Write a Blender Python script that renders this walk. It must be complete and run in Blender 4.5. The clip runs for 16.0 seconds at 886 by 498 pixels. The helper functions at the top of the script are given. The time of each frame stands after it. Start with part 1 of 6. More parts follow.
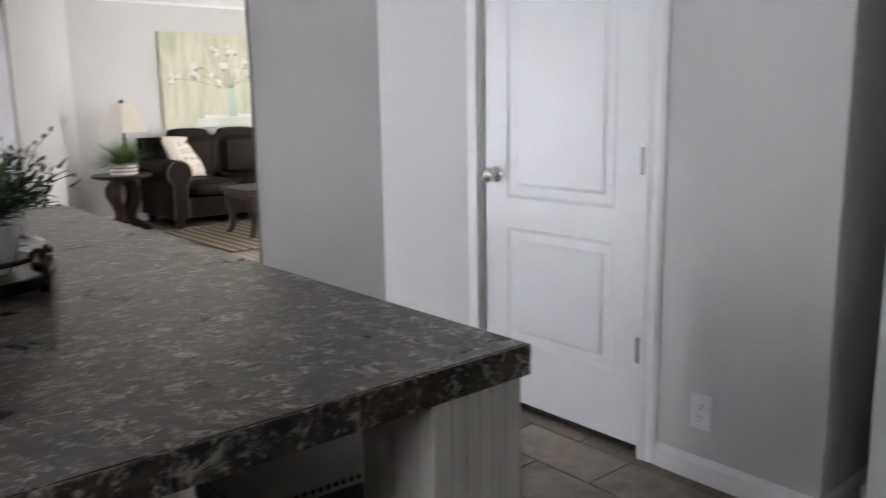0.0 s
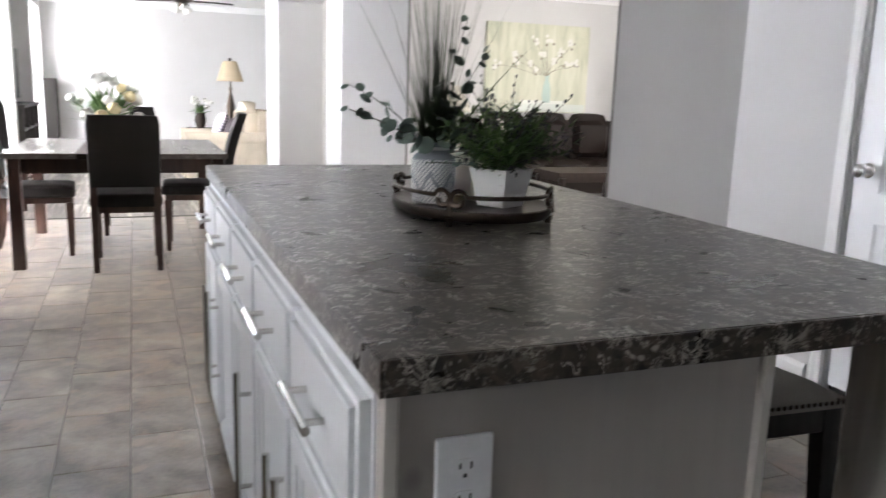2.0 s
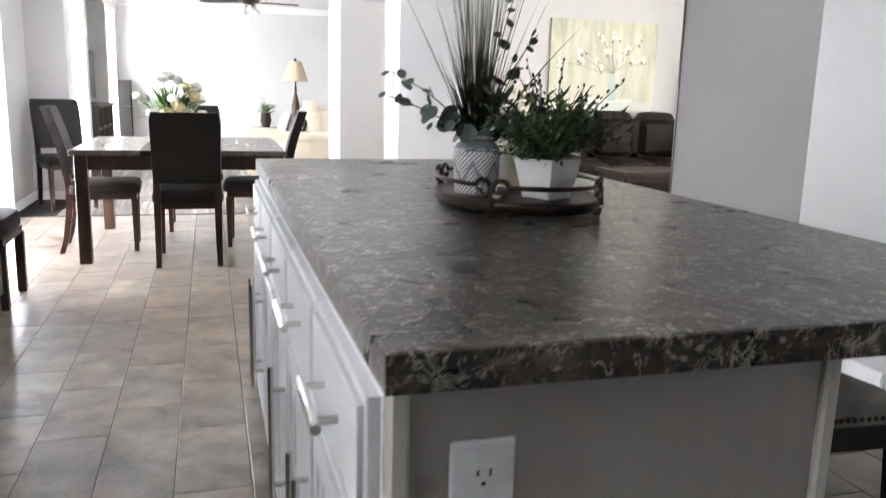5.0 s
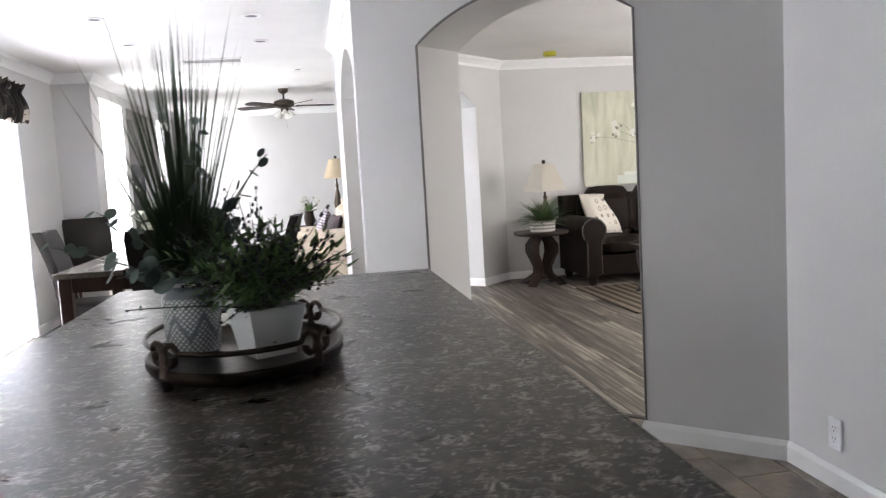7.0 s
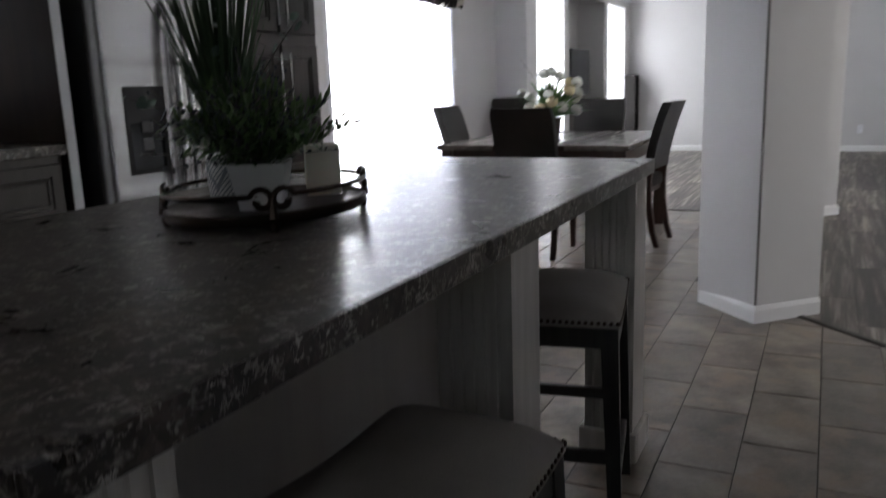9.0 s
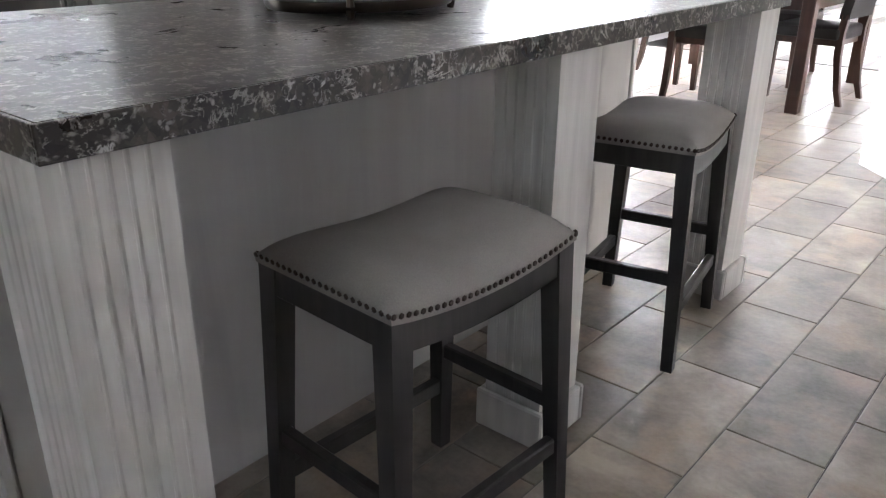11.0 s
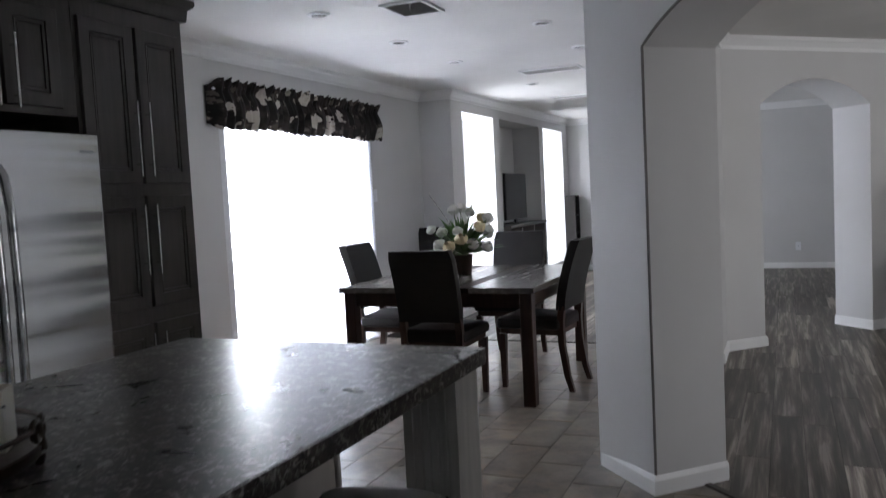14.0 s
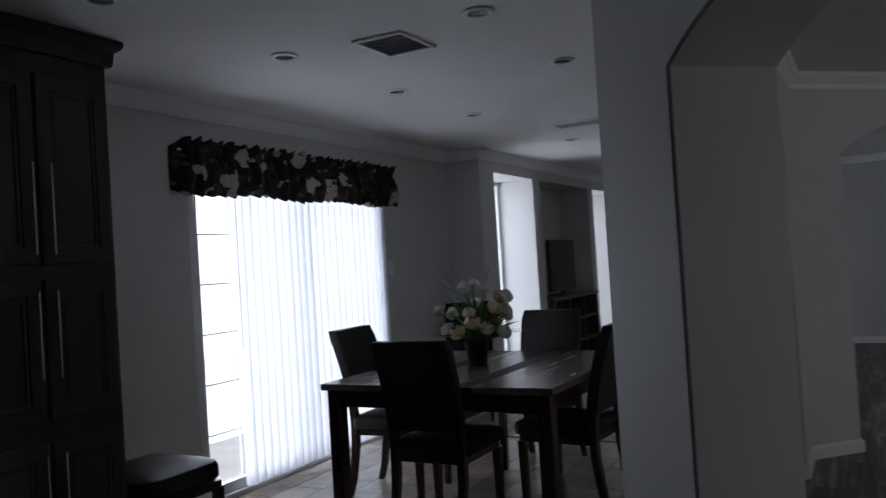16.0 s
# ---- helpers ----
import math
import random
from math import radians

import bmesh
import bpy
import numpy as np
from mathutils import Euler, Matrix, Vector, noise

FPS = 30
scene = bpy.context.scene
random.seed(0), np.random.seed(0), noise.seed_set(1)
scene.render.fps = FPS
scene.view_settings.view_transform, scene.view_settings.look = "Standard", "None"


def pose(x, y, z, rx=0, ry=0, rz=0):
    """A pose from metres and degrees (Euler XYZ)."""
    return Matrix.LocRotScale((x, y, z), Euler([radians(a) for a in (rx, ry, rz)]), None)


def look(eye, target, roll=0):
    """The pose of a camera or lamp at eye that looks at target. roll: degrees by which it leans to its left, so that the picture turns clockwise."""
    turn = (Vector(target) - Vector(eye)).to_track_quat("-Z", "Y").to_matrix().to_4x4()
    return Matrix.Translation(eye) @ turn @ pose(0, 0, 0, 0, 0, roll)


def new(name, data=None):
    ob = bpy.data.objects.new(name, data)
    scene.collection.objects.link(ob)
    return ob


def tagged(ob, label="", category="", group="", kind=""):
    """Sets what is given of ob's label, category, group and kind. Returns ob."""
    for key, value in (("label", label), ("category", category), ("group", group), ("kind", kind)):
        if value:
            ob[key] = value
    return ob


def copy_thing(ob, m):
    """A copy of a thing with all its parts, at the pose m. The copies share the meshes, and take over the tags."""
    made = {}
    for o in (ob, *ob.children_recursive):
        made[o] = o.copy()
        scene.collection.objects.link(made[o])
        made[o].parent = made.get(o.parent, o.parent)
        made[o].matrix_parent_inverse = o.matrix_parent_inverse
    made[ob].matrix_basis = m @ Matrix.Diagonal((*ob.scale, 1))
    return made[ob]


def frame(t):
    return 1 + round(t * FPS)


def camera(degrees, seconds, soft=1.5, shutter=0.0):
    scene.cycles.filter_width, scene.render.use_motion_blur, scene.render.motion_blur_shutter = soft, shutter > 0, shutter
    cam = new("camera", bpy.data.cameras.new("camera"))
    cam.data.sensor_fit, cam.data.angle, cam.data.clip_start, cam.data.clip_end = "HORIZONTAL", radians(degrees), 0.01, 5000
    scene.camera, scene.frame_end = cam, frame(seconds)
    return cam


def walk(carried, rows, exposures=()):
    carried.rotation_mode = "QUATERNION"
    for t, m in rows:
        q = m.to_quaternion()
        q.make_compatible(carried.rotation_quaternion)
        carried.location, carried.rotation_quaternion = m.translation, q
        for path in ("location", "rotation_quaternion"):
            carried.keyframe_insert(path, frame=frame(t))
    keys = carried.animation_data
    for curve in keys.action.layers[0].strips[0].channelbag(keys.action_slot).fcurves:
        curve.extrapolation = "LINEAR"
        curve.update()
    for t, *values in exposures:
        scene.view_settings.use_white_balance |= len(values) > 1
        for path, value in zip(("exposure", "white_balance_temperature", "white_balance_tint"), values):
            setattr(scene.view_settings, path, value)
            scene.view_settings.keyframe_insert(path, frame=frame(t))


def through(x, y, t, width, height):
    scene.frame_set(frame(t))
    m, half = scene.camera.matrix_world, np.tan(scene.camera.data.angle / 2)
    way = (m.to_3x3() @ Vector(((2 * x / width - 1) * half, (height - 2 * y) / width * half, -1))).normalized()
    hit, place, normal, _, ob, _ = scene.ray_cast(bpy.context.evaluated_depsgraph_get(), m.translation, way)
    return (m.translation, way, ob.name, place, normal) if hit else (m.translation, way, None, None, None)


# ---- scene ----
cam = camera(58.4, 16.0, soft=1.2, shutter=0.3)
PATH = [
    (0, (0.293, 0.433, 1.219), (1.563, 1.934, 0.855), -1.0),
    (0.5, (0.176, 0.429, 1.224), (1.202, 2.104, 0.845), 0.3),
    (1, (-0.027, 0.432, 1.221), (0.995, 2.115, 0.868), 1.1),
    (1.5, (-0.154, 0.398, 1.218), (0.821, 2.11, 0.874), 1.2),
    (2, (-0.215, 0.365, 1.185), (0.5, 2.193, 0.797), 1.9),
    (2.5, (-0.304, 0.324, 1.163), (0.237, 2.177, 0.64), 1.2),
    (3, (-0.416, 0.284, 1.112), (0.173, 2.07, 0.43), 3.6),
    (3.5, (-0.464, 0.25, 1.068), (0.189, 1.94, 0.219), 6.2),
    (4, (-0.431, 0.278, 1.081), (0.252, 1.964, 0.249), 7.0),
    (4.5, (-0.305, 0.365, 1.114), (0.311, 2.168, 0.504), 3.3),
    (5, (-0.141, 0.419, 1.154), (0.418, 2.299, 0.765), 1.6),
    (5.2, (-0.081, 0.453, 1.163), (0.474, 2.346, 0.835), 1.2),
    (7.3, (0.784, 0.642, 1.234), (1.041, 2.616, 1.044), -3.3),
    (7.5, (0.882, 0.691, 1.22), (1.072, 2.672, 1.026), -2.6),
    (8, (1.100, 0.809, 1.221), (0.974, 2.795, 1.013), -0.8),
    (8.5, (1.318, 0.823, 1.2), (0.829, 2.749, 0.976), -1.2),
    (9, (1.481, 0.806, 1.15), (0.623, 2.567, 0.744), -2.0),
    (9.5, (1.575, 0.9, 1.099), (0.575, 2.514, 0.469), -0.5),
    (11.8, (1.822, 0.77, 1.09), (0.586, 2.148, 0.333), -0.7),
    (12, (1.808, 0.793, 1.107), (0.573, 2.209, 0.422), -0.5),
    (12.5, (1.773, 0.878, 1.135), (0.597, 2.414, 0.628), -0.9),
    (13, (1.695, 1.001, 1.161), (0.721, 2.692, 0.721), -0.9),
    (13.5, (1.687, 1.141, 1.206), (0.88, 2.945, 0.899), -2.0),
    (14, (1.751, 1.304, 1.318), (0.955, 3.133, 1.181), -2.9),
    (14.5, (1.775, 1.45, 1.376), (0.932, 3.263, 1.366), -2.5),
    (15, (1.712, 1.677, 1.36), (0.901, 3.505, 1.386), -2.0),
    (15.5, (1.656, 1.966, 1.363), (0.914, 3.824, 1.389), -3.2),
    (16, (1.697, 2.326, 1.35), (0.754, 4.089, 1.387), -3.6),
]
EXPOSURE = [
    (0.0, 0.42, 6600, 10), (1.0, 0.58, 6750, 10), (2.0, 0.58, 6650, 10), (2.5, 0.53, 6450, 10), (3.0, 0.53, 6300, 10), (4.0, 0.95, 6250, 11), (4.5, 0.90, 6400, 10), (5.2, 0.73, 6700, 10),
    (7.5, 0.05, 6600, 10), (8.0, -0.15, 6550, 10), (8.5, -0.55, 6550, 10), (9.0, -0.80, 6400, 10), (9.5, 0.5, 6350, 10), (11.8, 1.98, 6350, 10), (12.0, 2.03, 6350, 10), (12.5, 1.62, 6300, 10),
    (13.0, 1.02, 6250, 10), (13.5, -0.06, 6200, 10), (14.0, -1.17, 6200, 10), (14.5, -2.18, 6150, 10), (15.0, -2.75, 6050, 10), (15.5, -3.05, 6050, 10), (16.0, -3.12, 6000, 10)]
walk(cam, [(t, look(eye, target, roll)) for t, eye, target, roll in PATH], EXPOSURE)

# ---- light ----
world = bpy.data.worlds.new("sky")
scene.world = world
world.use_nodes = True
wn = world.node_tree.nodes
sky = wn.new("ShaderNodeTexSky")
sky.sky_type, sky.sun_disc = "NISHITA", False
sky.sun_elevation, sky.sun_rotation = radians(52), radians(80)
wn["Background"].inputs["Strength"].default_value = 0.12
world.node_tree.links.new(sky.outputs["Color"], wn["Background"].inputs["Color"])
sun = new("sun", bpy.data.lights.new("sun", "SUN"))
sun.data.energy, sun.data.angle, sun.data.color = 3.0, radians(0.5), (1.0, 0.95, 0.88)
sun.matrix_world = look((30, 6, 38), (0, 0, 0))


def window_light(name, x, y, z, facing, width, height, watts, color=(0.90, 0.935, 1.0)):
    """Daylight that enters by an opening; facing is the way it shines, in degrees about z from +x."""
    lamp = bpy.data.lights.new(name, "AREA")
    lamp.shape, lamp.size, lamp.size_y, lamp.energy, lamp.color = "RECTANGLE", width, height, watts, color
    ob = new(name, lamp)
    d = Vector((math.cos(radians(facing)), math.sin(radians(facing)), 0))
    ob.matrix_world = look((x, y, z), Vector((x, y, z)) + d)
    return ob


window_light("daylight_patio", -2.02, 6.75, 1.02, 0, 2.0, 1.98, 520)
window_light("daylight_family_near", -2.02, 9.82, 1.22, 0, 0.98, 1.9, 98)
window_light("daylight_family_far", -2.02, 12.96, 1.22, 0, 1.0, 1.9, 52)
window_light("daylight_kitchen", -2.02, 2.1, 1.58, 0, 0.98, 0.9, 37)
window_light("daylight_living", 6.18, 6.4, 1.35, 180, 2.2, 1.5, 105, (1.0, 0.97, 0.95))
# Fill lamp at a second unseen window, added to brighten the living room.
window_light("daylight_living_fill", 4.6, 3.4, 1.35, 90, 1.4, 1.5, 62, (1.0, 0.97, 0.95))
# Lamp added at an unseen south window to brighten the island's end panel.
window_light("daylight_south_added", 1.65, -2.52, 1.4, 90, 1.5, 1.4, 3.2, (1.0, 0.96, 0.99))


# ---- materials ----
class Nodes:
    """Small builder for a procedural material."""

    def __init__(self, name, rough=0.5, metal=0.0, spec=0.5):
        self.mat = bpy.data.materials.new(name)
        self.mat.use_nodes = True
        self.tree = self.mat.node_tree
        self.bsdf = self.tree.nodes["Principled BSDF"]
        self.bsdf.inputs["Roughness"].default_value = rough
        self.bsdf.inputs["Metallic"].default_value = metal
        self.bsdf.inputs["Specular IOR Level"].default_value = spec
        self.coord = self.tree.nodes.new("ShaderNodeTexCoord")

    def node(self, kind, **values):
        n = self.tree.nodes.new(kind)
        for key, v in values.items():
            n.inputs[key.replace("_", " ")].default_value = v
        return n

    def link(self, a, b):
        self.tree.links.new(a, b)

    def mapped(self, scale=(1, 1, 1), source="Object", turn=(0, 0, 0)):
        m = self.node("ShaderNodeMapping")
        m.inputs["Scale"].default_value = scale
        m.inputs["Rotation"].default_value = turn
        self.link(self.coord.outputs[source], m.inputs["Vector"])
        return m.outputs["Vector"]

    def noise(self, vector, scale, detail=4.0, rough=0.55, distort=0.0):
        n = self.node("ShaderNodeTexNoise", Scale=scale, Detail=detail, Roughness=rough, Distortion=distort)
        self.link(vector, n.inputs["Vector"])
        return n.outputs["Fac"]

    def ramp(self, fac, stops):
        r = self.tree.nodes.new("ShaderNodeValToRGB")
        while len(r.color_ramp.elements) < len(stops):
            r.color_ramp.elements.new(0.5)
        for e, (p, c) in zip(r.color_ramp.elements, stops):
            e.position = p
            e.color = (*c, 1) if len(c) == 3 else c
        self.link(fac, r.inputs["Fac"])
        return r.outputs["Color"]

    def mix(self, fac, a, b, blend="MIX"):
        m = self.tree.nodes.new("ShaderNodeMix")
        m.data_type, m.blend_type = "RGBA", blend
        for sock, v in ((m.inputs[0], fac), (m.inputs[6], a), (m.inputs[7], b)):
            if isinstance(v, (int, float)):
                sock.default_value = v
            elif isinstance(v, tuple):
                sock.default_value = (*v, 1)
            else:
                self.link(v, sock)
        return m.outputs[2]

    def color(self, c):
        if isinstance(c, tuple):
            self.bsdf.inputs["Base Color"].default_value = (*c, 1)
        else:
            self.link(c, self.bsdf.inputs["Base Color"])
        return self

    def rough(self, fac, lo, hi):
        m = self.node("ShaderNodeMapRange")
        m.inputs["To Min"].default_value, m.inputs["To Max"].default_value = lo, hi
        self.link(fac, m.inputs["Value"])
        self.link(m.outputs["Result"], self.bsdf.inputs["Roughness"])
        return self

    def bump(self, height, strength=0.2, distance=0.01):
        b = self.node("ShaderNodeBump", Strength=strength, Distance=distance)
        self.link(height, b.inputs["Height"])
        self.link(b.outputs["Normal"], self.bsdf.inputs["Normal"])
        return self

    def random(self):
        return self.tree.nodes.new("ShaderNodeObjectInfo").outputs["Random"]


def shade(c, k):
    return tuple(min(1.0, v * k) for v in c)


def painted(name, c, rough=0.6, var=0.06, grain=160.0, bump=0.08, spec=0.4):
    m = Nodes(name, rough, spec=spec)
    v = m.mapped()
    big = m.noise(v, 1.3, 3)
    m.color(m.ramp(big, [(0.3, shade(c, 1 - var)), (0.7, shade(c, 1 + var))]))
    fine = m.noise(v, grain, 3)
    m.bump(fine, bump, 0.004)
    m.rough(fine, rough - 0.08, rough + 0.08)
    return m.mat


def wooden(name, dark, light, rough=0.45, along="y", scale=1.0, spec=0.4, bump=0.08, knots=False):
    m = Nodes(name, rough, spec=spec)
    k = {"x": (1.2, 14, 14), "y": (14, 1.2, 14), "z": (14, 14, 1.2)}[along]
    v = m.mapped(tuple(a * scale for a in k))
    g = m.noise(v, 2.4, 6, 0.6, 0.6)
    c = m.ramp(g, [(0.3, dark), (0.72, light)])
    patch = m.noise(m.mapped(), 2.1, 3)
    c = m.mix(m.ramp(patch, [(0.35, (0, 0, 0)), (0.75, (0.5, 0.5, 0.5))]), c, shade(dark, 0.9))
    if knots:
        vor = m.node("ShaderNodeTexVoronoi", Scale=4.2)
        m.link(m.mapped((1, 1, 0.8)), vor.inputs["Vector"])
        spot = m.ramp(vor.outputs["Distance"], [(0.03, (0.8, 0.8, 0.8)), (0.075, (0, 0, 0))])
        c = m.mix(spot, c, shade(dark, 0.55))
    m.color(c).bump(g, bump, 0.004)
    m.rough(g, rough - 0.1, rough + 0.1)
    return m.mat


def metallic(name, c, rough=0.3, brushed=None, wavy=0.0):
    m = Nodes(name, rough, 1.0)
    v = m.mapped(brushed or (40, 40, 40))
    n = m.noise(v, 3, 4)
    m.color(m.ramp(n, [(0.3, shade(c, 0.9)), (0.7, c)]))
    m.rough(n, rough * 0.8, rough * 1.25)
    if wavy:
        m.bump(m.noise(m.mapped((0.15, 0.25, 4.0)), 1.6, 2, 0.4), wavy, 0.05)
    return m.mat


def leather(name, c, rough=0.42, spec=0.5):
    m = Nodes(name, rough, spec=spec)
    v = m.mapped()
    vor = m.node("ShaderNodeTexVoronoi", Scale=220.0)
    m.link(v, vor.inputs["Vector"])
    big = m.noise(v, 5, 4)
    m.color(m.ramp(big, [(0.3, shade(c, 0.75)), (0.7, shade(c, 1.2))]))
    m.bump(vor.outputs["Distance"], 0.12, 0.003)
    m.rough(big, rough - 0.08, rough + 0.1)
    return m.mat


def cloth(name, c, rough=0.85, weave=420.0, var=0.12):
    m = Nodes(name, rough, spec=0.25)
    v = m.mapped()
    big = m.noise(v, 7, 5)
    fine = m.noise(v, weave, 2)
    base = m.ramp(big, [(0.3, shade(c, 1 - var)), (0.7, shade(c, 1 + var))])
    m.color(m.mix(0.25, base, m.ramp(fine, [(0.3, shade(c, 0.7)), (0.7, shade(c, 1.25))])))
    m.bump(fine, 0.25, 0.003)
    return m.mat


def plain(name, c, rough=0.5, metal=0.0, spec=0.5):
    m = Nodes(name, rough, metal, spec)
    n = m.noise(m.mapped(), 30, 3)
    m.color(m.ramp(n, [(0.3, shade(c, 0.93)), (0.7, shade(c, 1.05))]))
    return m.mat


WALL = painted("wall_paint", (0.595, 0.589, 0.588), 0.62, 0.03, 140, 0.1)
TRIM = painted("trim_paint", (0.80, 0.80, 0.80), 0.35, 0.02, 60, 0.03)
DOOR = painted("door_paint", (0.80, 0.81, 0.83), 0.38, 0.02, 60, 0.03)
CEILING = painted("ceiling_texture", (0.71, 0.70, 0.685), 0.85, 0.05, 55, 0.6)
CABINET_WHITE = wooden("white_stained_wood", (0.70, 0.715, 0.74), (0.735, 0.75, 0.775), 0.36, "z", 0.8, bump=0.02)
GLAZE = plain("grey_brown_glaze", (0.16, 0.15, 0.145), 0.6)
ISLAND_PANEL = wooden("whitewashed_knotty_panel", (0.36, 0.33, 0.31), (0.44, 0.41, 0.385), 0.5, "z", 0.35, knots=True)
POST_WOOD = wooden("whitewashed_post_wood", (0.46, 0.43, 0.40), (0.62, 0.59, 0.55), 0.5, "z", 0.8)
CABINET_DARK = wooden("grey_brown_stained_wood", (0.046, 0.040, 0.0355), (0.078, 0.068, 0.060), 0.45, "z", 0.8)
ESPRESSO = wooden("espresso_wood", (0.014, 0.0085, 0.0065), (0.036, 0.0212, 0.0158), 0.45, "z", 1.0, spec=0.2)
WALNUT_DARK = wooden("reddish_brown_wood", (0.024, 0.0108, 0.0072), (0.058, 0.026, 0.0172), 0.34, "z", 1.0)
STOOL_WOOD = wooden("dark_grey_stool_wood", (0.022, 0.019, 0.018), (0.05, 0.044, 0.04), 0.4, "z", 1.0)
CHAIR_LEATHER = leather("dark_brown_leather", (0.0125, 0.0098, 0.0088), 0.5, 0.28)
SOFA_LEATHER = leather("brown_sofa_leather", (0.0125, 0.0082, 0.0068), 0.55, 0.10)
STOOL_CLOTH = cloth("grey_taupe_fabric", (0.25, 0.229, 0.209))
CREAM_CLOTH = cloth("cream_upholstery", (0.46, 0.40, 0.32))
STEEL = metallic("stainless_steel", (0.52, 0.52, 0.525), 0.22, (2, 2, 700), 0.5)
NICKEL = metallic("brushed_nickel", (0.74, 0.73, 0.71), 0.24)
HINGE = metallic("dull_nickel", (0.30, 0.29, 0.28), 0.42)
BRONZE = metallic("dark_bronze_iron", (0.07, 0.055, 0.045), 0.38)
BLACK = plain("black_plastic", (0.012, 0.012, 0.013), 0.38, spec=0.3)
WHITE_PLASTIC = plain("white_plastic", (0.78, 0.79, 0.82), 0.3)
# Near-black: dark plank joints, plus painted shade in toe kicks and under the door.
JOINT_AND_SHADE = plain("joint_and_recess_shade", (0.02, 0.02, 0.02), 0.8)


def counter_material(name):
    m = Nodes(name, 0.28, spec=0.36)
    v = m.mapped((1, 1, 1))
    w = m.noise(v, 8.0, 5, 0.6, 0.6)
    base = m.ramp(w, [(0.34, (0.020, 0.0163, 0.0136)), (0.5, (0.038, 0.0312, 0.0258)), (0.66, (0.066, 0.0550, 0.0452))])
    warp = m.node("ShaderNodeTexNoise", Scale=34.0, Detail=2.0)
    m.link(v, warp.inputs["Vector"])
    # crushed stone: larger and smaller grains, each with a tone of its own
    moved = m.mix(0.008, v, warp.outputs["Color"])
    for scale, amount in ((40.0, 0.7), (95.0, 0.7)):
        cell = m.node("ShaderNodeTexVoronoi", Scale=scale)
        m.link(moved, cell.inputs["Vector"])
        stone = m.ramp(cell.outputs["Color"], [(0.12, (0.50, 0.49, 0.485)), (0.85, (1.5, 1.46, 1.41))])
        base = m.mix(amount, base, stone, "MULTIPLY")
    # thin broken pale veins, thicker in some clusters than in others
    for turn, k, scale, c, gate in ((0.45, (1.0, 1.9, 1.5), 13.0, (0.30, 0.275, 0.245), 19.0), (-0.8, (2.1, 1.0, 1.5), 17.0, (0.40, 0.372, 0.335), 27.0),
                                    (1.25, (1.0, 1.7, 1.4), 27.0, (0.21, 0.194, 0.172), 34.0), (0.1, (1.6, 1.0, 1.4), 36.0, (0.22, 0.203, 0.180), 41.0)):
        vein = m.noise(m.mapped(k, turn=(0.2, 0.1, turn)), scale, 5, 0.6, 0.6)
        line = m.ramp(vein, [(0.470, (0, 0, 0)), (0.492, (1, 1, 1)), (0.508, (1, 1, 1)), (0.530, (0, 0, 0))])
        some = m.ramp(m.noise(m.mapped(turn=(0, 0, turn * 3)), gate, 3, 0.6), [(0.532, (0, 0, 0)), (0.60, (0.95, 0.95, 0.95))])
        base = m.mix(m.mix(1.0, line, some, "MULTIPLY"), base, c)
    # scattered pale chips
    for k, scale, share, c in (((1.0, 1.9, 1.4), 60.0, 0.80, (0.30, 0.278, 0.25)), ((2.0, 1.0, 1.4), 85.0, 0.80, (0.24, 0.222, 0.20))):
        spin = m.node("ShaderNodeMapping")
        spin.inputs["Rotation"].default_value, spin.inputs["Scale"].default_value = (0.2, 0.1, scale), k
        m.link(m.mix(0.012, v, warp.outputs["Color"]), spin.inputs["Vector"])
        cell = m.node("ShaderNodeTexVoronoi", Scale=scale)
        m.link(spin.outputs["Vector"], cell.inputs["Vector"])
        pick = m.ramp(cell.outputs["Color"], [(share, (0, 0, 0)), (share + 0.02, (1, 1, 1))])
        core = m.ramp(cell.outputs["Distance"], [(0.22, (0.85, 0.85, 0.85)), (0.40, (0, 0, 0))])
        base = m.mix(m.mix(1.0, pick, core, "MULTIPLY"), base, c)
    m.color(base)
    m.rough(w, 0.24, 0.33)
    m.bump(m.noise(v, 300, 2), 0.03, 0.002)
    return m.mat


COUNTER = counter_material("brown_grey_stone_laminate")


def shifted(m, vector, far):
    """The vector moved by a step of its own for each piece."""
    off, step = m.node("ShaderNodeVectorMath"), m.node("ShaderNodeVectorMath")
    off.operation, step.operation = "ADD", "SCALE"
    step.inputs[0].default_value = far
    m.link(m.random(), step.inputs["Scale"])
    m.link(vector, off.inputs[0])
    m.link(step.outputs["Vector"], off.inputs[1])
    return off.outputs["Vector"]


